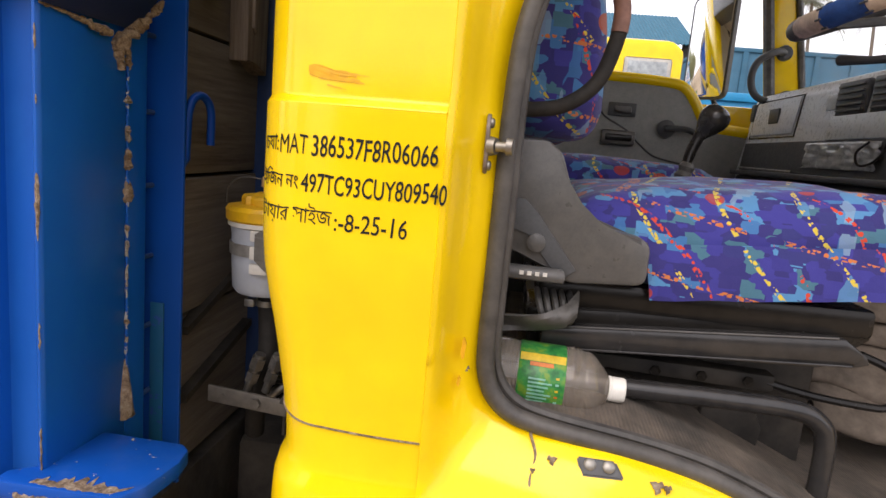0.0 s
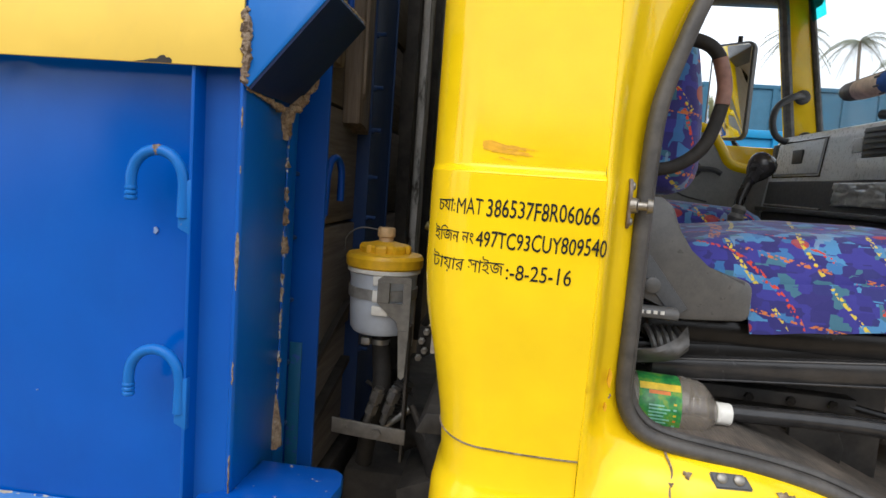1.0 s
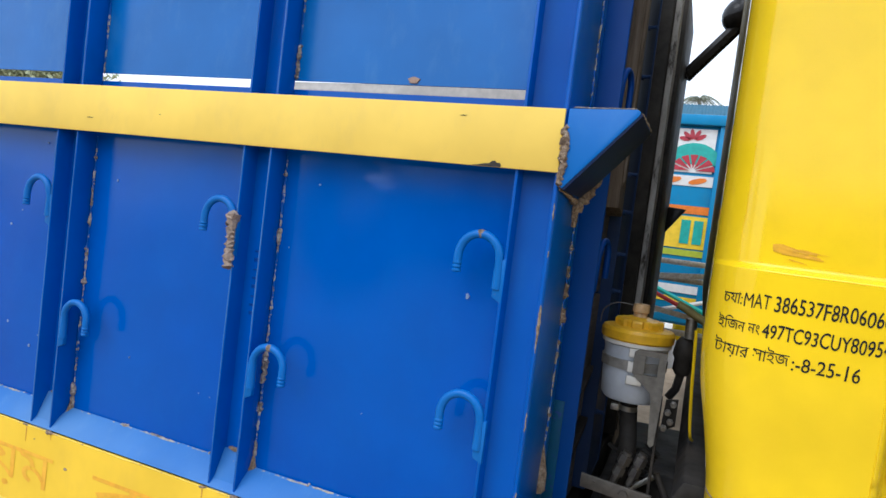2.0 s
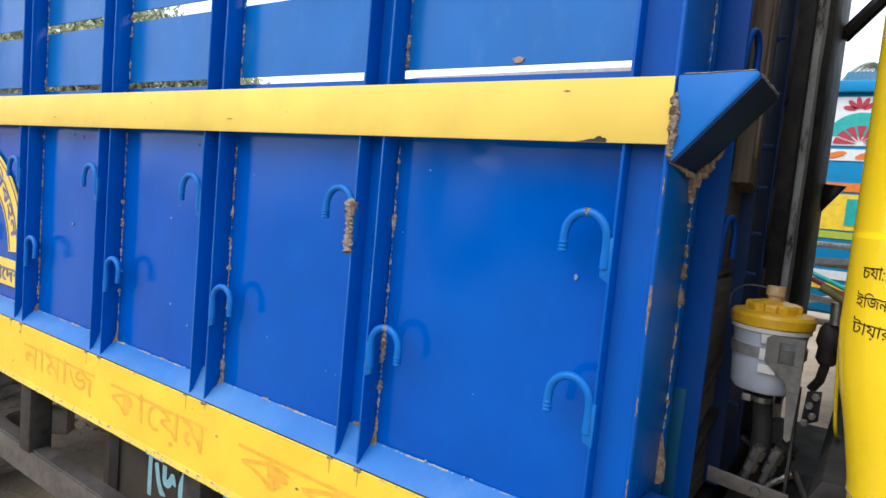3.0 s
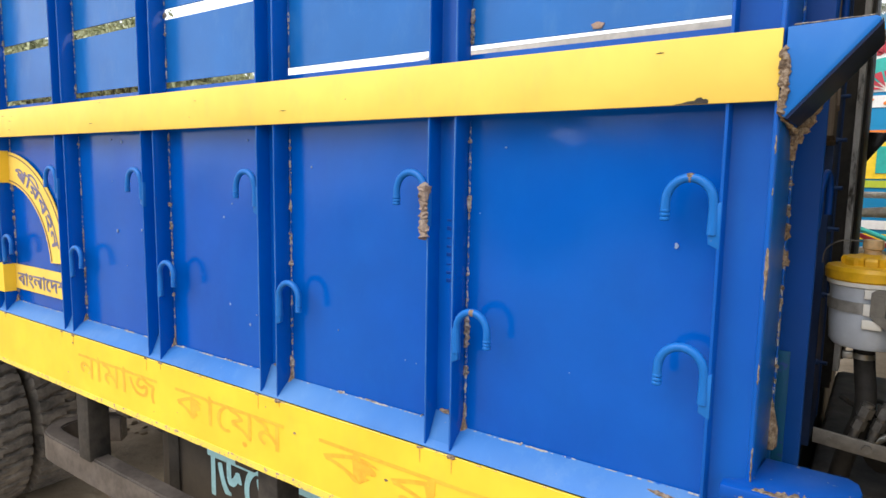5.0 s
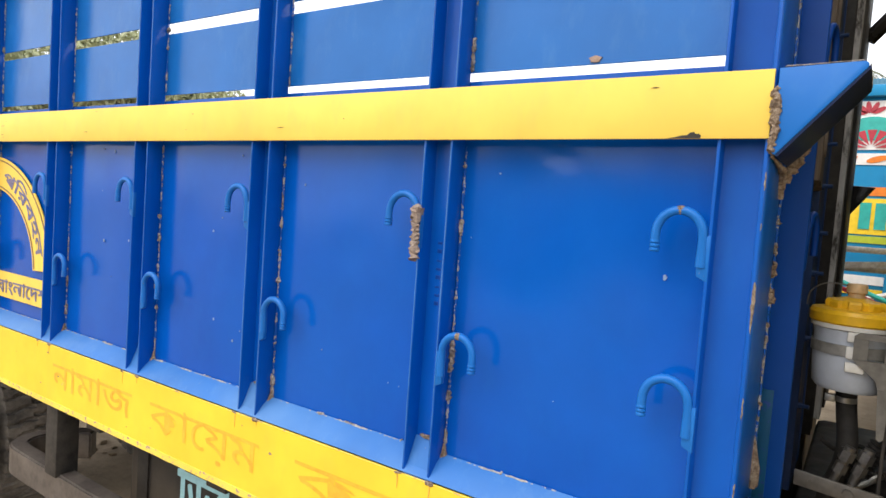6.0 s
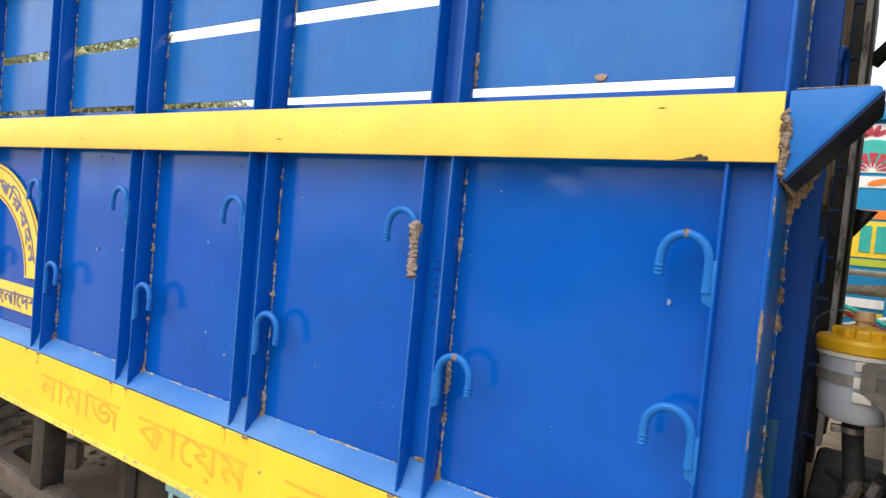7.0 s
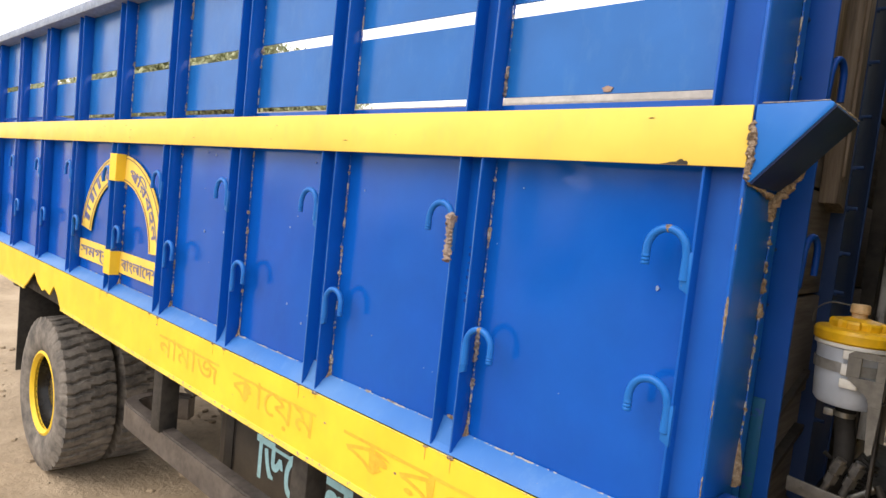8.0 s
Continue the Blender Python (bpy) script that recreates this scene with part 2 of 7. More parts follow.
# seat cloth: small blocky patches of blue on violet, with blots and dotted lines
def cloth_material(name, seed):
    k = Mat(name)
    warp = k.node("ShaderNodeTexNoise", Scale=16.0, Detail=3.0)
    move = k.t.nodes.new("ShaderNodeVectorMath")
    move.operation = "MULTIPLY_ADD"
    move.inputs[1].default_value = (0.005, 0.005, 0.005)
    k.link(k.pos, warp.inputs["Vector"])
    k.link(warp.outputs["Color"], move.inputs[0])
    k.link(k.pos, move.inputs[2])

    def cells(scale, stretch, square=True):
        m = k.t.nodes.new("ShaderNodeMapping")
        m.inputs["Scale"].default_value = stretch
        m.inputs["Location"].default_value = (seed, seed * 2, 0)
        v = k.node("ShaderNodeTexVoronoi", Scale=scale)
        if square:
            v.distance = "CHEBYCHEV"
        k.link(move.outputs[0], m.inputs[0])
        k.link(m.outputs[0], v.inputs["Vector"])
        s = k.t.nodes.new("ShaderNodeSeparateColor")
        k.link(v.outputs["Color"], s.inputs[0])
        return v.outputs["Distance"], s

    def times(a, b):
        n = k.t.nodes.new("ShaderNodeMath")
        n.operation = "MULTIPLY"
        k.link(a, n.inputs[0])
        k.link(b, n.inputs[1])
        return n.outputs[0]

    _, s1 = cells(47.0, (1, 1, 1.5))
    c = k.ramp(s1.outputs[0], [(0.0, (0.018, 0.016, 0.120)), (0.24, (0.024, 0.022, 0.168)), (0.34, (0.030, 0.028, 0.200)), (0.56, (0.036, 0.128, 0.304)),
                               (0.64, (0.021, 0.018, 0.128)), (0.74, (0.060, 0.190, 0.368)), (0.84, (0.020, 0.022, 0.130)), (0.93, (0.040, 0.120, 0.176))], True)
    d2, s2 = cells(34.0, (1.9, 1, 1))
    c = k.mix(k.ramp(s2.outputs[1], [(0.0, grey(0)), (0.88, grey(0.75))], True), c, k.ramp(s2.outputs[0], [(0.0, (0.072, 0.200, 0.360)), (0.5, (0.032, 0.136, 0.320)), (0.75, (0.160, 0.256, 0.368))], True))
    d3, s3 = cells(14.0, (1, 1, 1.3), False)
    blot = times(k.ramp(d3, [(0.0, grey(1)), (0.24, grey(0))], True), k.ramp(s3.outputs[0], [(0.0, grey(0.85)), (0.56, grey(0))], True))
    c = k.mix(blot, c, k.ramp(s3.outputs[1], [(0.0, (0.320, 0.036, 0.024)), (0.4, (0.048, 0.112, 0.128)), (0.65, (0.240, 0.192, 0.024)), (0.82, (0.336, 0.072, 0.016))], True))
    for turn, colour, place in ((0.7, (0.496, 0.384, 0.048), 0.0), (-0.8, (0.440, 0.048, 0.024), 3.0), (1.3, (0.420, 0.130, 0.040), 6.0)):
        m = k.t.nodes.new("ShaderNodeMapping")
        m.inputs["Rotation"].default_value = (turn, turn * 0.6, turn)
        m.inputs["Location"].default_value = (place + seed, place, 0)
        k.link(k.pos, m.inputs[0])
        w = k.node("ShaderNodeTexWave", Scale=4.2, Distortion=1.2, Detail=0.0)
        k.link(m.outputs[0], w.inputs["Vector"])
        v = k.node("ShaderNodeTexVoronoi", Scale=170.0)
        k.link(k.pos, v.inputs["Vector"])
        g = k.node("ShaderNodeTexNoise", Scale=11.0, Detail=1.0)
        k.link(m.outputs[0], g.inputs["Vector"])
        line = times(k.ramp(w.outputs["Fac"], [(0.0, grey(0)), (0.986, grey(1))], True), k.ramp(v.outputs["Distance"], [(0.0, grey(1)), (0.50, grey(0))], True))
        c = k.mix(times(line, k.ramp(g.outputs["Fac"], [(0.0, grey(0)), (0.44, grey(1))], True)), c, colour)
    lift = k.t.nodes.new("ShaderNodeHueSaturation")
    lift.inputs["Value"].default_value = 1.12
    lift.inputs["Saturation"].default_value = 1.02
    k.link(c, lift.inputs["Color"])
    c = lift.outputs[0]
    k.color(c)
    k.rough(0.85)
    k.b.inputs["Sheen Weight"].default_value = 0.15
    k.bump(k.noise(600.0, 3), 0.3, 0.001)
    k.bump(k.noise(13.0, 3), 0.5, 0.010)
    return k.m


M_CLOTH = cloth_material("patterned_seat_cloth", 0.3)

k = Mat("dry_dirt_ground")
k.color(k.mix(k.ramp(k.noise(0.9, 7, 0.65), [(0.35, grey(0)), (0.65, grey(1))]),
              k.ramp(k.noise(14.0, 8, 0.7), [(0.3, (0.17, 0.120, 0.070)), (0.7, (0.36, 0.268, 0.170))]), (0.41, 0.315, 0.21)))
k.rough(0.95)
k.bump(k.noise(3.0, 8, 0.7), 0.7, 0.09)
k.bump(k.noise(40.0, 5), 0.5, 0.01)
M_DIRT = k.m
k = Mat("rubber_floor_mat")
k.color(k.mix(k.ramp(k.noise(8.0, 6, 0.7), [(0.4, grey(0)), (0.7, grey(1))]), (0.050, 0.043, 0.036), (0.16, 0.128, 0.10)))
k.rough(0.85)
wv = k.node("ShaderNodeTexWave", Scale=60.0, Distortion=0.6)
k.link(k.pos, wv.inputs["Vector"])
k.bump(wv.outputs["Fac"], 0.4, 0.002)
M_MAT = k.m


def glass(name, tint, rough=0.02, ior=1.45):
    k = Mat(name)
    k.color(tint)
    k.rough(rough)
    k.b.inputs["Transmission Weight"].default_value = 1.0
    k.b.inputs["IOR"].default_value = ior
    return k.m


k = Mat("dusty_clear_bottle_plastic")
k.color(k.ramp(k.noise(30.0, 5), [(0.3, (0.58, 0.49, 0.40)), (0.7, (0.80, 0.72, 0.62))]))
k.rough(0.14)
k.b.inputs["Transmission Weight"].default_value = 0.8
k.b.inputs["IOR"].default_value = 1.12
k.b.inputs["Coat Weight"].default_value = 0.6
M_PET = k.m
k = Mat("dusty_windscreen_glass")
k.color((0.93, 0.94, 0.94))
k.rough(0.0)
k.link(k.ramp(k.noise(5.0, 6, 0.7), [(0.35, grey(0.97)), (0.75, grey(0.86))]), k.b.inputs["Transmission Weight"])
k.b.inputs["IOR"].default_value = 1.02
M_SCREEN = k.m
k = Mat("mirror_glass")
k.color((0.92, 0.93, 0.93))
k.rough(0.03)
k.b.inputs["Metallic"].default_value = 1.0
M_MIRROR = k.m


# ---- mesh helpers ----
HOME = {}


def thing(name, at, label, category, group="", kind=""):
    ob = new(name)
    ob.location = at
    ob.empty_display_size = 0.1
    HOME[ob.name] = Vector(at)
    return tagged(ob, label, category, group, kind)


def part(name, bm, material, parent=None, label="", smooth=40):
    """Links a bmesh, made in world metres, as one mesh under a thing or a part."""
    bmesh.ops.recalc_face_normals(bm, faces=bm.faces)
    for f in bm.faces:
        f.smooth = smooth > 0
    for e in bm.edges:
        if len(e.link_faces) == 2 and e.calc_face_angle(0.0) > radians(smooth):
            e.smooth = False
    lo = Vector([min(v.co[i] for v in bm.verts) for i in range(3)])
    hi = Vector([max(v.co[i] for v in bm.verts) for i in range(3)])
    mid = (lo + hi) / 2
    if parent is None:
        mid.z = lo.z
    for v in bm.verts:
        v.co -= mid
    me = bpy.data.meshes.new(name)
    bm.to_mesh(me)
    bm.free()
    for m in material if isinstance(material, (list, tuple)) else [material]:
        me.materials.append(m)
    ob = new(name, me)
    HOME[ob.name] = mid
    ob.location = mid
    if parent:
        ob.parent = parent
        ob.location = mid - HOME[parent.name]
    return tagged(ob, label)


def again(ob, parent, shift, name=None):
    """Another part on the same mesh, moved by shift."""
    o = new(name or ob.name.split(".")[0], ob.data)
    HOME[o.name] = HOME[ob.name] + Vector(shift)
    o.parent = parent
    o.location = HOME[o.name] - HOME[parent.name]
    if "label" in ob:
        o["label"] = ob["label"]
    return o


def mesh():
    return bmesh.new()


def box(bm, x0, x1, y0, y1, z0, z1, bevel=0.0, segs=2):
    vs = [bm.verts.new((x, y, z)) for z in (z0, z1) for y in (y0, y1) for x in (x0, x1)]
    fs = [bm.faces.new([vs[i] for i in q]) for q in ((0, 2, 3, 1), (4, 5, 7, 6), (0, 1, 5, 4), (2, 6, 7, 3), (0, 4, 6, 2), (1, 3, 7, 5))]
    if bevel:
        es = list({e for f in fs for e in f.edges})
        bmesh.ops.bevel(bm, geom=es, offset=bevel, segments=segs, affect="EDGES", profile=0.5)
    return bm


def prism(bm, pts, axis, a, b, bevel=0.0):
    """A flat outline, given in the other two axes in order, pulled from a to b along axis."""
    def co(p, d):
        q = list(p)
        q.insert("xyz".index(axis), d)
        return q
    lo = [bm.verts.new(co(p, a)) for p in pts]
    hi = [bm.verts.new(co(p, b)) for p in pts]
    n = len(pts)
    fs = [bm.faces.new(lo), bm.faces.new(hi)] + [bm.faces.new((lo[i], lo[(i + 1) % n], hi[(i + 1) % n], hi[i])) for i in range(n)]
    if bevel:
        bmesh.ops.bevel(bm, geom=list({e for f in fs for e in f.edges}), offset=bevel, segments=2, affect="EDGES", profile=0.5)
    return bm


def smooth_path(pts, steps=6):
    """Catmull-Rom through the points."""
    pts = [Vector(p) for p in pts]
    out = []
    for i in range(len(pts) - 1):
        p0, p1, p2, p3 = pts[max(i - 1, 0)], pts[i], pts[i + 1], pts[min(i + 2, len(pts) - 1)]
        for s in range(steps):
            t = s / steps
            out.append(0.5 * (2 * p1 + (p2 - p0) * t + (2 * p0 - 5 * p1 + 4 * p2 - p3) * t * t + (3 * p1 - p0 - 3 * p2 + p3) * t ** 3))
    return out + [pts[-1]]


def tube(bm, pts, r, sides=10, closed=False, flat=1.0):
    """A round bar along the points; r is a radius or one for each point."""
    pts = [Vector(p) for p in pts]
    n = len(pts)
    up = None
    rings = []
    for i, p in enumerate(pts):
        d = (pts[(i + 1) % n] - pts[i - 1]) if closed else (pts[min(i + 1, n - 1)] - pts[max(i - 1, 0)])
        d.normalize()
        if up is None:
            up = d.orthogonal().normalized()
        up = (up - d * up.dot(d)).normalized()
        side = d.cross(up)
        q = r[i] if isinstance(r, (list, tuple)) else r
        rings.append([bm.verts.new(p + up * math.cos(a) * q + side * math.sin(a) * q * flat) for a in (2 * math.pi * j / sides for j in range(sides))])
    for i in range(n if closed else n - 1):
        a, b = rings[i], rings[(i + 1) % n]
        for j in range(sides):
            bm.faces.new((a[j], a[(j + 1) % sides], b[(j + 1) % sides], b[j]))
    if not closed:
        bm.faces.new(rings[0])
        bm.faces.new(rings[-1])
    return bm


def lathe(bm, profile, origin, axis=(0, 0, 1), sides=32, lobe=None, hollow=False, front=True):
    """Turns (radius, height) pairs about axis."""
    q = Vector((0, 0, 1)).rotation_difference(Vector(axis))
    o = Vector(origin)
    rings = []
    for i, (r, h) in enumerate(profile):
        ring = []
        for j in range(sides):
            a = 2 * math.pi * j / sides
            rr = r * (lobe(a, i) if lobe else 1)
            ring.append(bm.verts.new(o + q @ Vector((rr * math.cos(a), rr * math.sin(a), h))))
        rings.append(ring)
    for a, b in zip(rings, rings[1:]):
        for j in range(sides):
            bm.faces.new((a[j], a[(j + 1) % sides], b[(j + 1) % sides], b[j]))
    if hollow:
        for j in range(sides):
            bm.faces.new((rings[-1][j], rings[-1][(j + 1) % sides], rings[0][(j + 1) % sides], rings[0][j]))
        return bm
    if front:
        bm.faces.new(rings[0])
    bm.faces.new(rings[-1])
    return bm


def grid(bm, rows):
    """A sheet through rows of points."""
    vs = [[bm.verts.new(p) for p in r] for r in rows]
    for a, b in zip(vs, vs[1:]):
        for j in range(len(a) - 1):
            bm.faces.new((a[j], a[j + 1], b[j + 1], b[j]))
    return bm


def thick(bm, d):
    """Gives a sheet its thickness."""
    bmesh.ops.recalc_face_normals(bm, faces=bm.faces)
    bmesh.ops.solidify(bm, geom=bm.faces[:], thickness=d)
    return bm


def cushion(bm, x0, x1, y0, y1, z0, z1, r, crown=0.02, n=14, wob=0.004):
    """A stuffed block: rounded, with a crowned top and slight unevenness."""
    box(bm, x0, x1, y0, y1, z0, z1)
    bmesh.ops.subdivide_edges(bm, edges=bm.edges[:], cuts=n, use_grid_fill=True)
    c = Vector(((x0 + x1) / 2, (y0 + y1) / 2, (z0 + z1) / 2))
    h = Vector(((x1 - x0) / 2, (y1 - y0) / 2, (z1 - z0) / 2))
    for v in bm.verts:
        p = v.co - c
        core = Vector([max(-h[i] + r, min(h[i] - r, p[i])) for i in range(3)])
        d = p - core
        if d.length > 1e-6:
            p = core + d.normalized() * min(r, d.length)
        p.z += crown * (1 - (p.x / h.x) ** 2) * (1 - (p.y / h.y) ** 2) * (1 if p.z > 0 else 0)
        p += Vector([noise.noise((v.co + Vector((7 * i, 3, 1))) * 9) * wob for i in range(3)])
        v.co = c + p
    return bm


def lettering(text, height, bold=0.0):
    """Flat letters as a bmesh in the x-z plane, from the origin, that face -y; bold lays shifted strokes over them."""
    cu = bpy.data.curves.new("letters", "FONT")
    cu.body = text
    cu.size = height
    cu.resolution_u = 3
    ob = new("letters", cu)
    me = bpy.data.meshes.new_from_object(ob.evaluated_get(bpy.context.evaluated_depsgraph_get()))
    bpy.data.objects.remove(ob)
    bpy.data.curves.remove(cu)
    bm = bmesh.new()
    for dx, dz in ((0, 0), (-0.7, -0.7), (0.7, -0.7), (-0.7, 0.7), (0.7, 0.7), (1, 0), (-1, 0)) if bold else ((0, 0),):
        had = len(bm.verts)
        bm.from_mesh(me)
        bm.verts.ensure_lookup_table()
        for v in bm.verts[had:]:
            v.co = Vector((v.co.x + dx * bold, 0, v.co.y + dz * bold))
    bpy.data.meshes.remove(me)
    # overlapping strokes lie a hair apart, so that no two faces share a plane
    bmesh.ops.split_edges(bm, edges=bm.edges[:])
    rnd = random.Random(len(text))
    for f in bm.faces:
        y = -0.0003 * rnd.random()
        for v in f.verts:
            v.co.y = y
    return bm


def span(bm):
    xs = [v.co.x for v in bm.verts]
    return min(xs), max(xs)


def bead(bm, a, b, r, seed, lumps=1.0, step=0.003):
    """An uneven weld bead from a to b."""
    a, b = Vector(a), Vector(b)
    n = max(3, int((b - a).length / step))
    rnd = random.Random(seed)
    pts, rad = [], []
    for i in range(n + 1):
        p = a.lerp(b, i / n)
        k = noise.noise((p + Vector((seed, 0, 0))) * 22)
        ends = 0.35 if i in (0, n) else 1.0
        pts.append(p + Vector((rnd.uniform(-1, 1), rnd.uniform(-0.6, 0.6), rnd.uniform(-1, 1))) * r * 0.35)
        rad.append(ends * r * (0.5 + lumps * max(0.0, k) * 1.3 + 0.45 * rnd.random()))
    had = len(bm.verts)
    tube(bm, pts, rad, 7)
    bm.verts.ensure_lookup_table()
    for v in bm.verts[had:]:
        v.co += Vector([noise.noise((v.co + Vector((5 * q, seed, 0))) * 170) for q in range(3)]) * r * 0.5
    return bm


def seam(a, b, r, seed, owner, crusts=5, big=0.0052):
    """A thin painted weld seam with bare crusts along it."""
    a, b = Vector(a), Vector(b)
    part("weld_bead", bead(mesh(), a, b, r, seed, 0.9, 0.004), M_SEAM, owner)
    rnd = random.Random(seed + 500)
    long = (b - a).length
    for i in range(crusts):
        u = (i + rnd.uniform(0.1, 0.9)) / crusts
        half = rnd.choice((0.004, 0.006, 0.010, 0.016, 0.030)) / long
        s = rnd.choice((0.3, 0.45, 0.6, 0.8, 1.2))
        part("weld_crust", bead(mesh(), a.lerp(b, max(0.0, u - half)), a.lerp(b, min(1.0, u + half)), big * s, seed * 7 + i, 1.0, 0.0025), M_SLAG, owner)


# ---- ground ----
bm = mesh()
bmesh.ops.create_grid(bm, x_segments=8, y_segments=8, size=400)
tagged(part("ground", bm, M_DIRT, smooth=0), "dry trodden dirt yard with dusty ruts", "ground", kind="structure")

# ---- the truck: cargo body ----
truck = thing("truck", (-1.5, 1.55, 0), "blue and yellow painted cargo truck with an open driver's door", "truck")
RIM, FACE, SHEET = 0.606, 0.600, 0.650           # planes of the post rims, the belt and the side sheet
LEFT = [-0.576, -1.081, -1.564, -2.040, -2.530, -3.030, -3.530, -4.030, -4.530, -5.030, -5.530]
WIDE = 0.063
REAR, TOP, BASE = -5.60, 2.405, 1.238

# knocks in the sheet: place, width, height, depth
DENTS = [(-0.828, 1.812, 0.022, 0.008, 0.004), (-0.90, 1.40, 0.05, 0.06, 0.002), (-0.70, 1.52, 0.03, 0.05, 0.0015), (-1.28, 1.60, 0.05, 0.04, 0.002), (-0.66, 1.33, 0.03, 0.03, -0.0015)]
# bays of sheet between the posts: one tall sheet below the belt, two slats above, with open slots between
bays = [(LEFT[i + 1] + WIDE, LEFT[i]) for i in range(len(LEFT) - 1)]
for n, (a, b) in enumerate(bays):
    for z0, z1, name in ((BASE - 0.02, 1.9455, "side_sheet"), (1.9615, 2.121, "side_slat"), (2.149, TOP, "side_slat")):
        rows = []
        fine = 4 if n < 2 and name == "side_sheet" else 1
        nz, nx = (14 if name == "side_sheet" else 5) * fine, 12 * fine
        for i in range(nz + 1):
            z = z0 + (z1 - z0) * i / nz
            row = []
            for j in range(nx + 1):
                x = a - 0.004 + (b - a + 0.008) * j / nx
                edge = min(1.0, 4 * min(j, nx - j) / nx, 4 * min(i, nz - i) / nz + 0.15)
                dent = sum(d * math.exp(-((x - cx) / wx) ** 2 - ((z - cz + 0.25 * (x - cx)) / wz) ** 2) for cx, cz, wx, wz, d in DENTS) if fine > 1 else 0.0
                row.append((x, SHEET + dent + edge * 0.005 * noise.noise(Vector((x * 5 + n, z * 4, 3.1))), z))
            rows.append(row)
        part(name, thick(grid(mesh(), rows), -0.004), M_SLAT if name == "side_slat" else M_BLUE, truck)


def post_mesh(x, z0, z1):
    """A channel with its open side outwards: two flanges and a web set back."""
    out = [(x, RIM), (x + 0.005, RIM), (x + 0.005, 0.642), (x + WIDE - 0.005, 0.642), (x + WIDE - 0.005, RIM), (x + WIDE, RIM), (x + WIDE, SHEET), (x, SHEET)]
    return prism(mesh(), out, "z", z0, z1, 0.0012)


def hook_mesh(x, z, way, y=0.609):
    """A bent bar: a leg welded to the post, a half turn, and a threaded tip. way -1: the tip is towards the rear."""
    r, w = 0.0068, 0.033
    pts = [(x, y, z - 0.045), (x, y, z - 0.005)]
    pts += [(x + way * w * (1 - math.cos(a)), y - 0.002, z + 1.05 * w * math.sin(a)) for a in (math.pi * i / 12 for i in range(1, 12))]
    pts += [(x + way * 2 * w, y - 0.003, z), (x + way * 2 * w, y - 0.003, z - 0.012)]
    rad = [r * 1.15] + [r] * (len(pts) - 1)
    bm = tube(mesh(), pts, rad, 10)
    a, c = x + way * 0.005, x - way * 0.011
    prism(bm, [(a, z - 0.004), (c, z + 0.002), (c, z - 0.066), (a, z - 0.058)], "y", y - 0.0035, y + 0.006, 0.0012)
    for i in range(3):
        c = (x + way * 2 * w, y - 0.003, z - 0.013 - 0.006 * i)
        lathe(bm, [(r * 0.86, -0.003), (r * 1.12, -0.0015), (r * 1.12, 0.001), (r * 0.86, 0.003)], c, sides=10)
    return bm


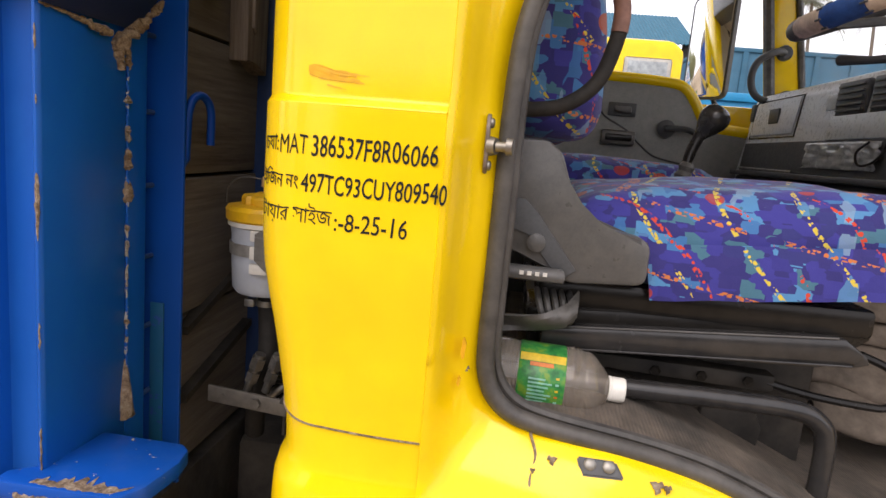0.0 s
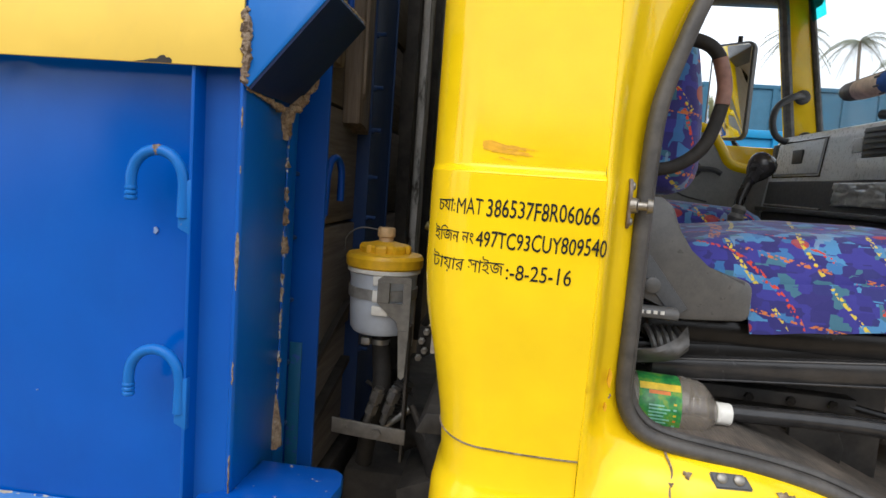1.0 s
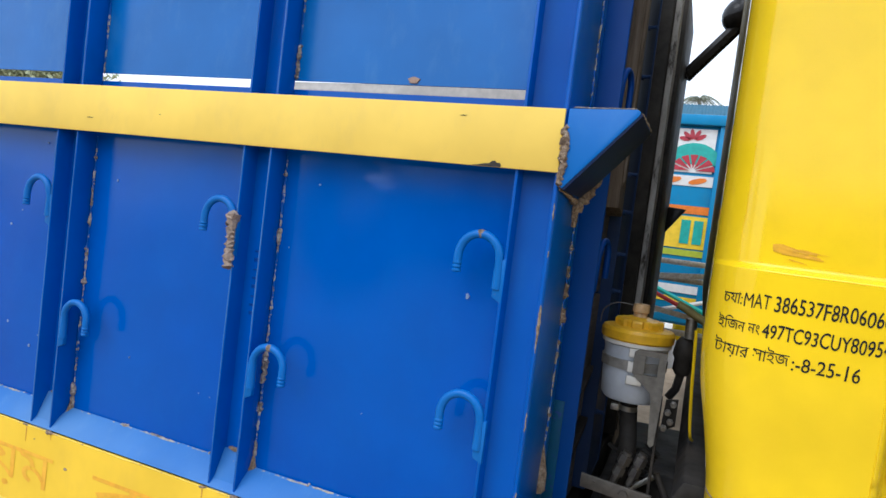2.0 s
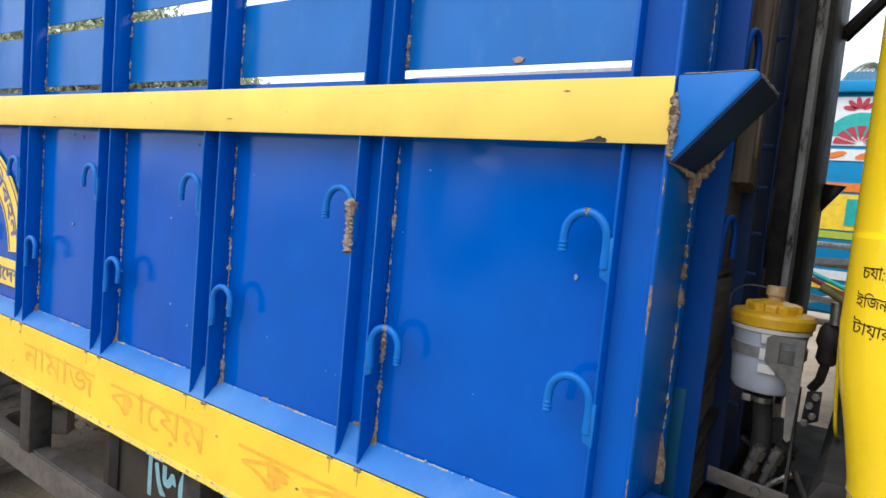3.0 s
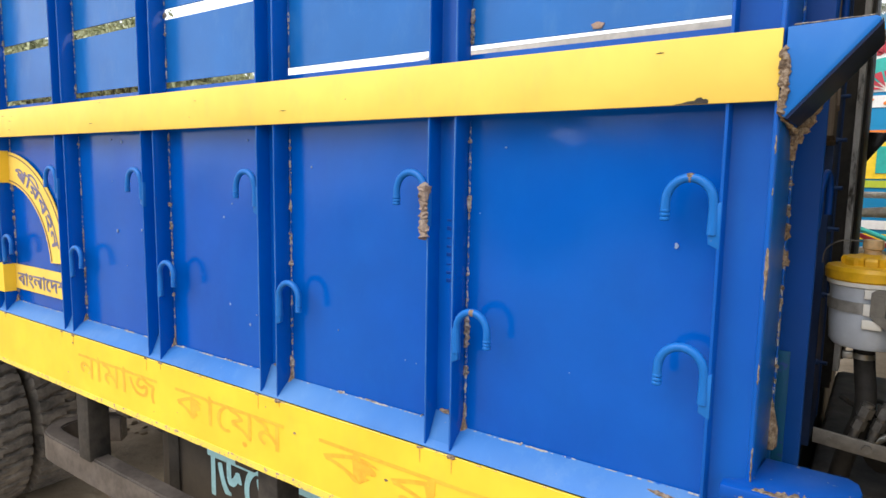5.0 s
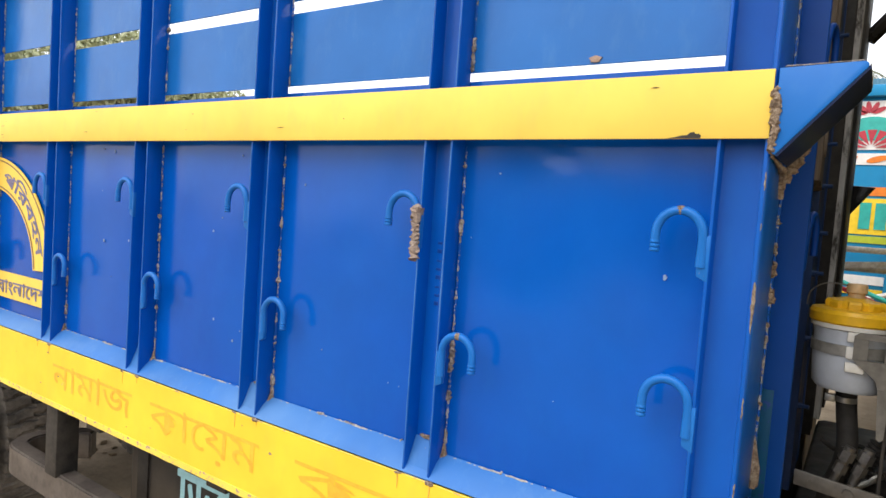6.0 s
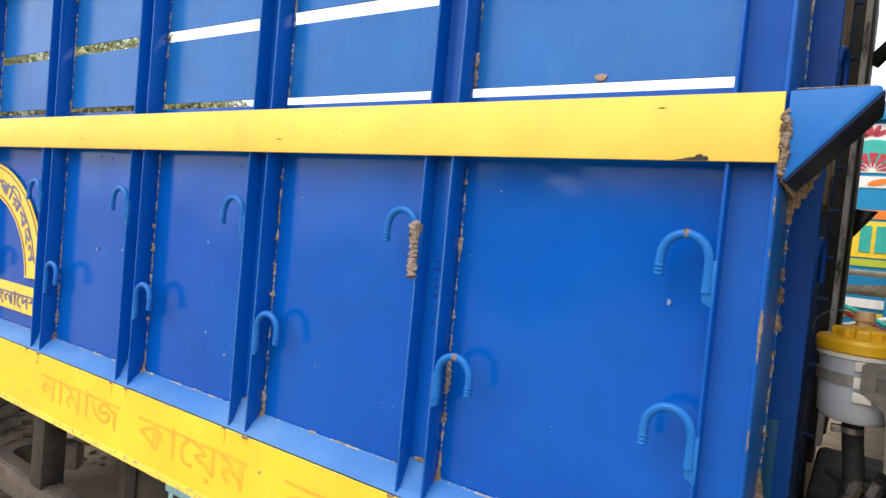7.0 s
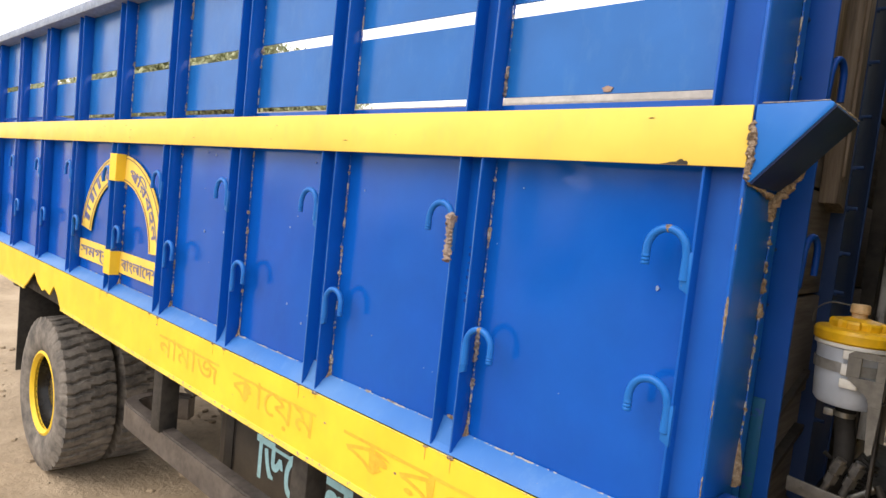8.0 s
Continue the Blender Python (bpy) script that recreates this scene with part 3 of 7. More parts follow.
first = None
for n, x in enumerate(LEFT):
    if n == 0:
        post = part("corner_post", prism(mesh(), [(x, RIM), (x + 0.005, RIM), (x + 0.005, 0.634), (x + 0.06, 0.634), (x + 0.06, RIM), (x + 0.0655, RIM - 0.002),
                                                  (x + 0.068, RIM + 0.003), (x + 0.068, 0.751), (x, 0.751)], "z", 1.19, 2.44, 0.0015), M_POST, truck,
                    "blue channel corner post with rusty weld seams")
        up = part("hook", hook_mesh(x - 0.007, 1.698, -1), M_BLUE_WORN, post)
        again(up, post, (0.002, 0, -0.247))
        bend = [(x - 0.007 - 0.033 * (1 - math.cos(a)), 0.607, 1.698 + 1.05 * 0.033 * math.sin(a)) for a in (radians(76 + 7 * q) for q in range(5))]
        part("bare_spot", tube(mesh(), bend, [0.0045, 0.0066, 0.0070, 0.0066, 0.0045], 10), M_RUST, post, "bare rusty spot on the bend")
    else:
        if first is None:
            first = part("post", post_mesh(x, 1.205, 2.41), M_BLUE, truck)
            post = first
        else:
            post = again(first, truck, (x - LEFT[1], 0, 0))
        o = again(up, post, (x - LEFT[0] + random.uniform(-0.002, 0.002), 0, random.uniform(-0.004, 0.004)))
        if n == 1:
            low = part("hook", hook_mesh(x + WIDE + 0.007, 1.452, 1), M_BLUE_WORN, post)
            bend = [(x + WIDE + 0.007 + 0.033 * (1 - math.cos(a)), 0.6062, 1.4515 + 1.05 * 0.033 * math.sin(a)) for a in (radians(80 + 6 * q) for q in range(5))]
            part("bare_spot", tube(mesh(), bend, [0.0045, 0.0066, 0.0070, 0.0066, 0.0045], 10), M_RUST, post, "bare rusty spot on the bend")
            # the one hook that was welded back on bare
            bm = mesh()
            for q in range(23):
                zz = 1.617 + 0.0042 * q
                bead(bm, (x - 0.012 + 0.002 * math.sin(q * 1.9), 0.6015, zz), (x + 0.005 + 0.002 * math.sin(q * 2.7), 0.6005, zz + 0.0025 * (-1) ** q), 0.0037, 300 + q, 1.0, 0.003)
            bead(bm, (x - 0.004, 0.603, 1.612), (x - 0.003, 0.603, 1.714), 0.0085, 333, 1.0, 0.003)
            part("weld_patch", bm, M_BARE, post, "bare rusty weld on the hook's leg")
        else:
            o2 = again(low, post, (x - LEFT[1] + random.uniform(-0.003, 0.003), 0, random.uniform(-0.004, 0.004)))
        if n < 6:
            seam((x + WIDE + 0.003, SHEET - 0.001, 1.245), (x + WIDE + 0.003, SHEET - 0.001, 1.83), 0.0021, n * 3 + 1, post, 11)
            seam((x + WIDE + 0.003, SHEET - 0.001, 1.96), (x + WIDE + 0.003, SHEET - 0.001, 2.40), 0.0018, n * 5 + 2, post, 6, 0.004)
            part("gusset", prism(mesh(), [(0.637, 1.207), (0.637, 1.275), (0.607, 1.207)], "x", x + 0.006, x + WIDE - 0.006), M_BLUE_DUSTY_LIT, post)
            part("gusset_weld", bead(mesh(), (x + 0.016, 0.636, 1.277), (x + WIDE - 0.016, 0.636, 1.277), 0.0038, n + 40, 1.3), M_RUST, post)

        # thin pale beads paint in the highlights along the post rims
        if n < 7:
            for q, xx in enumerate((x + 0.0025, x + WIDE - 0.0025)):
                for z0, z1 in ((1.22, 1.832), (1.93, 2.40)):
                    part("pale_rim", bead(mesh(), (xx, RIM - 0.0002, z0), (xx, RIM - 0.0002, z1), 0.0011, n * 9 + q, 0.5, 0.02), M_BLUE_DUSTY_LIT, post)

# belt rail, ledge, bottom rail and top rail
rail = part("belt_rail", box(mesh(), REAR, -0.511, FACE, FACE + 0.0055, 1.834, 1.926, 0.0012), M_BELT, truck, "flat yellow belt rail along the cargo side")
part("paint_chip", prism(mesh(), [(-0.645, 1.8345), (-0.598, 1.8345), (-0.597, 1.838), (-0.600, 1.841), (-0.604, 1.8405), (-0.607, 1.8435), (-0.612, 1.8425), (-0.616, 1.839), (-0.624, 1.8385), (-0.633, 1.8362)], "y", FACE - 0.0008, FACE - 0.0002), M_CHASSIS, rail, "flaked patch of bare metal")
rnd = random.Random(31)
for i in range(14):
    x, z, w = rnd.uniform(-3.2, -0.55), rnd.uniform(1.845, 1.92), rnd.choice((0.004, 0.007, 0.012, 0.022))
    part("scratch", prism(mesh(), [(x, z), (x + w * 0.5, z + 0.0011), (x + w, z + 0.0004), (x + w * 0.6, z - 0.0004)], "y", FACE - 0.0009, FACE + 0.0005), M_CHASSIS, rail)
ledge = part("ledge", thick(grid(mesh(), [[(x, SHEET - 0.001, 1.247 + 0.002 * noise.noise(Vector((x * 6, 0, 0)))) for x in np.linspace(REAR, -0.515, 60)],
                                          [(x, 0.628, 1.232) for x in np.linspace(REAR, -0.515, 60)], [(x, 0.606, 1.209) for x in np.linspace(REAR, -0.515, 60)]]), -0.004), M_BLUE_DUSTY_LIT, truck,
             "sloping blue ledge over the bottom rail")
for n, (a, b) in enumerate(bays[:5]):
    seam((a + 0.004, SHEET - 0.003, 1.248), (b - 0.002, SHEET - 0.003, 1.248), 0.0018, n + 60, ledge, 6, 0.0036)
    bm = lathe(mesh(), [(0.0095, 0), (0.0075, 0.008), (0.004, 0.020), (0.0015, 0.034)], (a + 0.003, SHEET - 0.004, 1.236), sides=12, lobe=lambda t, i: 1 + 0.3 * math.sin(3 * t + i))
    for v in bm.verts:
        v.co += Vector([noise.noise(v.co * 160 + Vector((q, 0, 0))) for q in range(3)]) * 0.003
    part("weld_crust", bm, M_RUST, ledge)
part("weld_crust", bead(mesh(), (-0.660, 0.634, 1.240), (-0.582, 0.628, 1.236), 0.0034, 91, 1.3, 0.003), M_RUST, ledge)
M_DUST = plain("sandy_dust_line", (0.36, 0.32, 0.27), 0.95, 0, 140, 0.8, 0.5, (0.22, 0.23, 0.26))
for n, (a, b) in enumerate(bays[:6]):
    part("dust_line", bead(mesh(), (a + 0.006, SHEET - 0.004, 1.2475), (b - 0.004, SHEET - 0.004, 1.2475), 0.0023, n + 160, 0.8, 0.006), M_DUST, ledge, "pale dusty weld line")
M_SCUFF = plain("pale_scuff", (0.20, 0.28, 0.46), 0.7, 0, 120, 0.2, 0.3)
rnd = random.Random(88)
for i in range(26):
    x, z, w = rnd.uniform(-2.3, -0.60), rnd.uniform(1.28, 1.82), rnd.choice((0.0008, 0.0012, 0.0016, 0.003))
    if not any(a + 0.01 < x < b - 0.01 for a, b in bays[:5]):
        continue
    tall = rnd.choice((1.0, 1.2, 1.6))
    part("paint_scuff", prism(mesh(), [(x + w * math.cos(t) * (1 + 0.3 * math.sin(3 * t + i)), z + w * tall * math.sin(t)) for t in np.linspace(0, 6.28, 9)[:-1]], "y", SHEET - 0.0018, SHEET + 0.001), M_SCUFF, ledge)
# a stain on the slat, and a row of stamped marks in a post
bm = prism(mesh(), [(-0.7815 + 0.010 * math.cos(t) * (1 + 0.3 * math.sin(5 * t)), 1.9695 + 0.0055 * math.sin(t)) for t in np.linspace(0, 6.28, 15)[:-1]], "y", SHEET - 0.0022, SHEET + 0.001)
part("rust_stain", bm, M_STAIN, rail, "brown rust stain")
for i in range(8):
    z = 1.644 - 0.0165 * i
    part("stamped_mark", box(mesh(), LEFT[1] + 0.022, LEFT[1] + 0.032, 0.6412, 0.6424, z, z + (0.0045, 0.007, 0.003)[i % 3], 0.0004), M_STAMP, truck)


def ragged(x0, x1, z0, z1):
    """The bottom rail's outline, torn open over the wheel."""
    pts = [(x0, z1), (x0, z0)]
    tear = [(-4.16, 0.0), (-4.12, 0.02), (-3.99, 0.105), (-3.93, 0.06), (-3.84, 0.03), (-3.80, 0.045), (-3.72, 0.03), (-3.66, 0.085), (-3.60, 0.05), (-3.55, 0.0)]
    return pts + [(x, z0 + h) for x, h in tear] + [(x1, z0), (x1, z1)]


bottom = part("bottom_rail", prism(mesh(), ragged(REAR, -0.575, 1.034, 1.2075), "y", 0.600, 0.606), M_BAND, truck, "yellow bottom rail with faded lettering and a torn edge")
bm = mesh()
for a, b in ((REAR, -4.17), (-3.54, -0.576)):
    xs = np.linspace(a, b, max(4, int((b - a) / 0.03)))
    grid(bm, [[(x, 0.5985 + 0.002 * noise.noise(Vector((x * 20, 0, 0))), z) for x in xs] for z in (1.036, 1.026, 1.020)])
part("chipped_lip", thick(bm, -0.009), M_LIP, bottom, "chipped yellow lower edge with bare metal")
M_STREAK = plain("rust_streak", (0.72, 0.42, 0.06), 0.7, 0, 90, 0.3, 0.3, (0.50, 0.24, 0.04))
rnd = random.Random(53)
for n, x in enumerate(LEFT[1:6]):
    for dx in (-0.004, WIDE + 0.006):
        h, w = rnd.uniform(0.012, 0.040), rnd.uniform(0.0007, 0.0014)
        c = x + dx + rnd.uniform(-0.006, 0.006)
        part("rust_streak", prism(mesh(), [(c - w, 1.2065), (c + w, 1.2065), (c + w * 0.8, 1.2065 - h * 0.6), (c + w * 0.2, 1.2065 - h), (c - w * 0.6, 1.2065 - h * 0.7)], "y", 0.5990, 0.6004), M_STREAK, bottom)
    part("rail_crust", bead(mesh(), (x - 0.012, 0.6005, 1.2075), (x + 0.004, 0.6005, 1.2085), 0.0028, 700 + n, 1.2, 0.003), M_RUST, bottom)
    part("rail_crust", bead(mesh(), (x + WIDE - 0.004, 0.6005, 1.2085), (x + WIDE + 0.016, 0.6005, 1.2075), 0.0026, 720 + n, 1.2, 0.003), M_RUST, bottom)
for i in range(16):
    x, z, w = rnd.uniform(-2.9, -0.62), rnd.uniform(1.05, 1.195), rnd.choice((0.0012, 0.0018, 0.003, 0.0045))
    part("paint_chip", prism(mesh(), [(x + w * math.cos(t) * (1 + 0.35 * math.sin(3 * t + i)), z + 0.6 * w * math.sin(t)) for t in np.linspace(0, 6.28, 10)[:-1]], "y", 0.5990, 0.6004), M_RUST, bottom)
part("pale_rim", bead(mesh(), (-3.4, 0.6003, 1.2078), (-0.52, 0.6003, 1.2078), 0.0014, 741, 0.5, 0.02), M_LIP, bottom, "pale chipped upper edge")
# raised words of the rail, painted over (vowel signs stand in drawing order)
for word, x0, x1 in (("নামাজ", -2.43, -1.99), ("কােয়ম", -1.905, -1.475), ("করুন", -1.36, -0.88)):
    bm = lettering(word, 0.10)
    a, b = span(bm)
    for v in bm.verts:
        v.co = Vector((x0 + (v.co.x - a) * (x1 - x0) / (b - a), 0.5994 + v.co.y, 1.085 + v.co.z * 1.12))
    part("raised_word", bm, M_LETTER, bottom, "faded orange raised lettering", smooth=0)
part("top_rail", box(mesh(), REAR, -0.505, 0.578, 0.655, TOP, TOP + 0.042, 0.004), plain("grey_top_rail", (0.20, 0.24, 0.32), 0.5), truck, "grey steel top rail of the cargo side")

# bright front corner: bracket, foot plate, second upright
bracket = part("belt_bracket", prism(mesh(), [(-0.506, 1.926), (-0.412, 1.929), (-0.4075, 1.926), (-0.408, 1.921), (-0.502, 1.812), (-0.506, 1.814)], "y", 0.598, 0.706, 0.0012), M_BLUE_WORN, truck,
               "blue triangular bracket at the belt's front end")
# sheet under the slope carries the underside's shade in its colour
part("bracket_underside", prism(mesh(), [(-0.4065, 1.9235), (-0.5015, 1.8125), (-0.4995, 1.8095), (-0.4045, 1.9205)], "y", 0.5995, 0.751), M_UNDERSHADE, bracket, "underside of the bracket, darkened as in shade")
part("bracket_top", box(mesh(), -0.5055, -0.4075, 0.7065, 0.751, 1.9225, 1.9285, 0.001), M_BLUE_WORN, bracket)
bm = bead(mesh(), (-0.4060, 0.600, 1.9255), (-0.4050, 0.750, 1.9255), 0.0013, 19, 1.0, 0.004)
bead(bm, (-0.500, 0.5985, 1.9275), (-0.412, 0.5985, 1.9300), 0.0009, 20, 1.0, 0.004)
part("worn_edge", bm, M_SLAG, bracket, "edge worn to bare steel")
bm = bead(mesh(), (-0.507, 0.599, 1.815), (-0.507, 0.599, 1.905), 0.0062, 11, 1.0, 0.0025)
bead(bm, (-0.503, 0.598, 1.83), (-0.504, 0.598, 1.892), 0.005, 13, 1.2, 0.0025)
part("weld_crust", bm, M_RUST, bracket, "thick rusty weld")
bm = bead(mesh(), (-0.505, 0.604, 1.811), (-0.503, 0.680, 1.804), 0.0024, 12, 1.2, 0.003)
bead(bm, (-0.503, 0.672, 1.802), (-0.500, 0.712, 1.800), 0.0045, 15, 1.0, 0.003)
for q in range(7):
    bead(bm, (-0.504 + 0.004 * q, 0.722 + 0.007 * q, 1.789 + 0.007 * q), (-0.500 + 0.004 * q, 0.738 + 0.006 * q, 1.796 + 0.009 * q), 0.0072 - 0.0004 * q, 16 + 31 * q, 1.1, 0.003)
bead(bm, (-0.506, 0.728, 1.796), (-0.507, 0.740, 1.762), 0.0070, 18, 0.8, 0.003)
bead(bm, (-0.506, 0.750, 1.790), (-0.507, 0.754, 1.764), 0.0045, 38, 0.8, 0.003)
part("weld_crust", bm, M_RUST, bracket, "thick rusty weld")
front = part("front_upright", prism(mesh(), [(-0.545, 0.7525), (-0.5085, 0.7525), (-0.5085, 0.796), (-0.5115, 0.800), (-0.545, 0.800)], "z", 1.19, 2.44, 0.0015), M_POST, truck, "blue steel upright at the body's front")
seam((-0.5065, 0.752, 1.34), (-0.5065, 0.752, 1.775), 0.0022, 21, front, 8, 0.0050)
seam((-0.5065, 0.752, 1.93), (-0.5065, 0.752, 2.40), 0.0020, 27, front, 3, 0.0034)
for i, (z0, z1, w) in enumerate(((1.598, 1.628, 0.0062), (1.640, 1.668, 0.0050), (1.676, 1.692, 0.0055), (1.560, 1.572, 0.004), (1.44, 1.447, 0.004))):
    part("weld_crust", bead(mesh(), (-0.5065, 0.752, z0), (-0.5065, 0.752, z1), w, 61 + i, 1.0, 0.003), M_RUST, front)
bm = lathe(mesh(), [(0.011, 0), (0.0115, 0.012), (0.010, 0.035), (0.006, 0.060), (0.002, 0.080)], (-0.5085, 0.752, 1.310), sides=14, lobe=lambda t, i: 1 + 0.2 * math.sin(4 * t + i))
for v in bm.verts:
    v.co += Vector([noise.noise(v.co * 120 + Vector((q, 0, 0))) for q in range(3)]) * 0.004
part("weld_crust", bm, M_RUST, front)
for z0, z1 in ((1.28, 1.36), (1.45, 1.48), (1.57, 1.64), (1.71, 1.72), (1.765, 1.79)):
    part("chipped_edge", bead(mesh(), (-0.5105, 0.604, z0), (-0.5105, 0.604, z1), 0.0014, int(z0 * 100), 1.4, 0.004), M_RUST, front)
foot = part("foot_plate", prism(mesh(), [(-0.545, 0.573), (-0.415, 0.573), (-0.398, 0.580), (-0.386, 0.602), (-0.379, 0.660), (-0.384, 0.690), (-0.397, 0.703), (-0.507, 0.706), (-0.507, 0.612), (-0.545, 0.598)], "z", 1.290, 1.311, 0.004), M_PLATE, truck,
            "blue foot plate with paint worn to the metal")
part("foot_block", box(mesh(), -0.505, -0.448, 0.632, 0.742, 1.08, 1.288, 0.003), M_CHASSIS, foot)
M_PRIMER = crust_material("sandy_primer")
bm = mesh()
rnd = random.Random(5)
out = [(-0.505 + 0.106 * (i / 23) + rnd.uniform(-0.002, 0.002), 0.5765 + max(0, i - 19) * 0.0035 + rnd.uniform(-0.001, 0.002)) for i in range(24)]
prism(bm, out + [(x + 0.003, y + 0.006 + rnd.uniform(0.004, 0.024) * max(0.1, math.sin((x + 0.51) * 29))) for x, y in reversed(out)], "z", 1.3108, 1.3116)
part("worn_patch", bm, M_PRIMER, foot, "bare sandy patch")
part("worn_lip", bead(mesh(), (-0.520, 0.5735, 1.297), (-0.415, 0.5735, 1.298), 0.0042, 77, 1.0, 0.003), M_PRIMER, foot, "bare sandy front lip")
bm = mesh()
bead(bm, (-0.573, 0.604, 1.248), (-0.509, 0.604, 1.252), 0.003, 71, 1.2, 0.003)
part("weld_crust", bm, M_RUST, foot, "rusty weld remains at the post's foot")
part("teal_strip", box(mesh(), -0.514, -0.494, 0.8185, 0.8215, 1.22, 1.452, 0.0008), M_TEAL, truck, "old teal paint on the front frame")

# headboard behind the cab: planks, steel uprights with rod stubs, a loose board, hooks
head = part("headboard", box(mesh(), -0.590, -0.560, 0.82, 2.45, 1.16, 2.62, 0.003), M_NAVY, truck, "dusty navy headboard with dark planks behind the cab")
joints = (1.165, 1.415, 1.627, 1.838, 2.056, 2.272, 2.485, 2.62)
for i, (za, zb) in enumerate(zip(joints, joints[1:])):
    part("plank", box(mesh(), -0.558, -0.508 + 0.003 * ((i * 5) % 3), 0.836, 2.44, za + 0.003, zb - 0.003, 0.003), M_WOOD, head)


def upright(y0, y1, x1=-0.488, z0=1.18, mat=M_NAVY, lip=0.006):
    out = [(-0.556, y0), (x1, y0), (x1, y0 + lip), (x1 - 0.004, y1 - lip), (x1, y1 - lip), (x1, y1), (-0.556, y1)]
    return part("upright", prism(mesh(), out, "z", z0, 2.62, 0.0015), mat, head)


u1 = part("upright", prism(mesh(), [(-0.556, 0.822), (-0.471, 0.822), (-0.4695, 0.825), (-0.471, 0.829), (-0.530, 0.829), (-0.530, 0.834), (-0.556, 0.834)], "z", 1.18, 2.62, 0.001), M_ANGLE, head, "blue steel angle upright")
u2 = upright(1.140, 1.360, -0.478)
upright(1.600, 1.665, -0.470, mat=M_CHASSIS)
for zz in (1.321, 1.419, 1.518, 1.616, 1.714, 1.813, 1.911, 2.010, 2.108, 2.207, 2.305):
    part("rod_stub", tube(mesh(), [(-0.516, 0.799, zz), (-0.515, 0.810, zz + 0.001), (-0.515, 0.823, zz + 0.001)], 0.0036, 8), M_NAVY, u1)
for zz in (1.36, 1.50, 1.634, 1.716, 1.81, 1.894, 1.998, 2.108, 2.215, 2.31):
    bm = tube(mesh(), [(-0.495, 1.148, zz), (-0.478, 1.146, zz + 0.001), (-0.458, 1.142, zz + 0.001)], 0.0040, 8)
    lathe(bm, [(0.0062, 0), (0.0062, 0.005)], (-0.478, 1.146, zz), (1, 0, 0), 6)
    part("rod_stub", bm, M_NAVY, u2)
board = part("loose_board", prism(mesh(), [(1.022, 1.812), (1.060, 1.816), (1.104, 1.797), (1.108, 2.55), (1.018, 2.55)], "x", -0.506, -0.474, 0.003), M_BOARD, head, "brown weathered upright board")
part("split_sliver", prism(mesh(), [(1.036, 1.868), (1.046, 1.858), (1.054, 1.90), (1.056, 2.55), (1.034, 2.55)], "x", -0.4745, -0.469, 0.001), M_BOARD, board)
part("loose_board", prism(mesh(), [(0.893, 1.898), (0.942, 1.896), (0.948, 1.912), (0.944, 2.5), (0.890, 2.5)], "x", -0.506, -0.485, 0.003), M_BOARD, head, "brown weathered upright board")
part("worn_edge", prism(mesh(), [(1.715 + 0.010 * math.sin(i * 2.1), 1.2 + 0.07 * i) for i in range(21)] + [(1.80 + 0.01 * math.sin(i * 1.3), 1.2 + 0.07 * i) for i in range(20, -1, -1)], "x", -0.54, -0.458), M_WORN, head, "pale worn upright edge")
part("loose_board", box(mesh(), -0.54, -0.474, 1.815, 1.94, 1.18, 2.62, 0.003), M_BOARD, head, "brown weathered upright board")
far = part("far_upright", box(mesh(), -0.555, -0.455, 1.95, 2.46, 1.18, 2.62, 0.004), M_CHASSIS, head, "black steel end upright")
part("flap", prism(mesh(), [(-0.455, 1.80), (-0.455, 1.905), (-0.385, 1.90)], "y", 2.40, 2.42, 0.002), M_BLACK, head, "black sheet metal corner")
part("stay_bar", tube(mesh(), [(-0.455, 2.30, 2.40), (-0.30, 2.30, 2.585), (-0.27, 2.30, 2.62)], 0.026, 8), M_BLACK, head, "black diagonal stay bar")
part("air_intake", tube(mesh(), smooth_path([(-0.355, 2.30, 2.625), (-0.32, 2.30, 2.628), (-0.28, 2.30, 2.645), (-0.235, 2.30, 2.70)], 4), [0.012, 0.03, 0.042, 0.05, 0.055, 0.058, 0.06, 0.062, 0.064, 0.065, 0.066, 0.067, 0.068], 14), M_BLACK, head, "black plastic intake snout")
for zz, yy in ((1.716, 0.835), (2.02, 0.835)):
    pts = [(-0.482, yy - 0.003, zz - 0.075), (-0.474, yy, zz - 0.06), (-0.472, yy, zz)]
    pts += [(-0.471 + 0.004 * (1 - math.cos(a)), yy + 0.024 * (1 - math.cos(a)), zz + 0.028 * math.sin(a)) for a in (math.pi * i / 10 for i in range(1, 11))] + [(-0.463, yy + 0.048, zz - 0.04)]
    part("hook", tube(mesh(), pts, 0.0058, 10), M_STAMP, head)
for y0, z0, y1, z1 in ((0.88, 1.40, 1.10, 1.47), (0.88, 1.29, 1.12, 1.35)):
    part("floor_bearer", prism(mesh(), [(y0, z0), (y1, z1), (y1, z1 - 0.012), (y0, z0 - 0.012)], "x", -0.51, -0.490), M_CHASSIS, head)

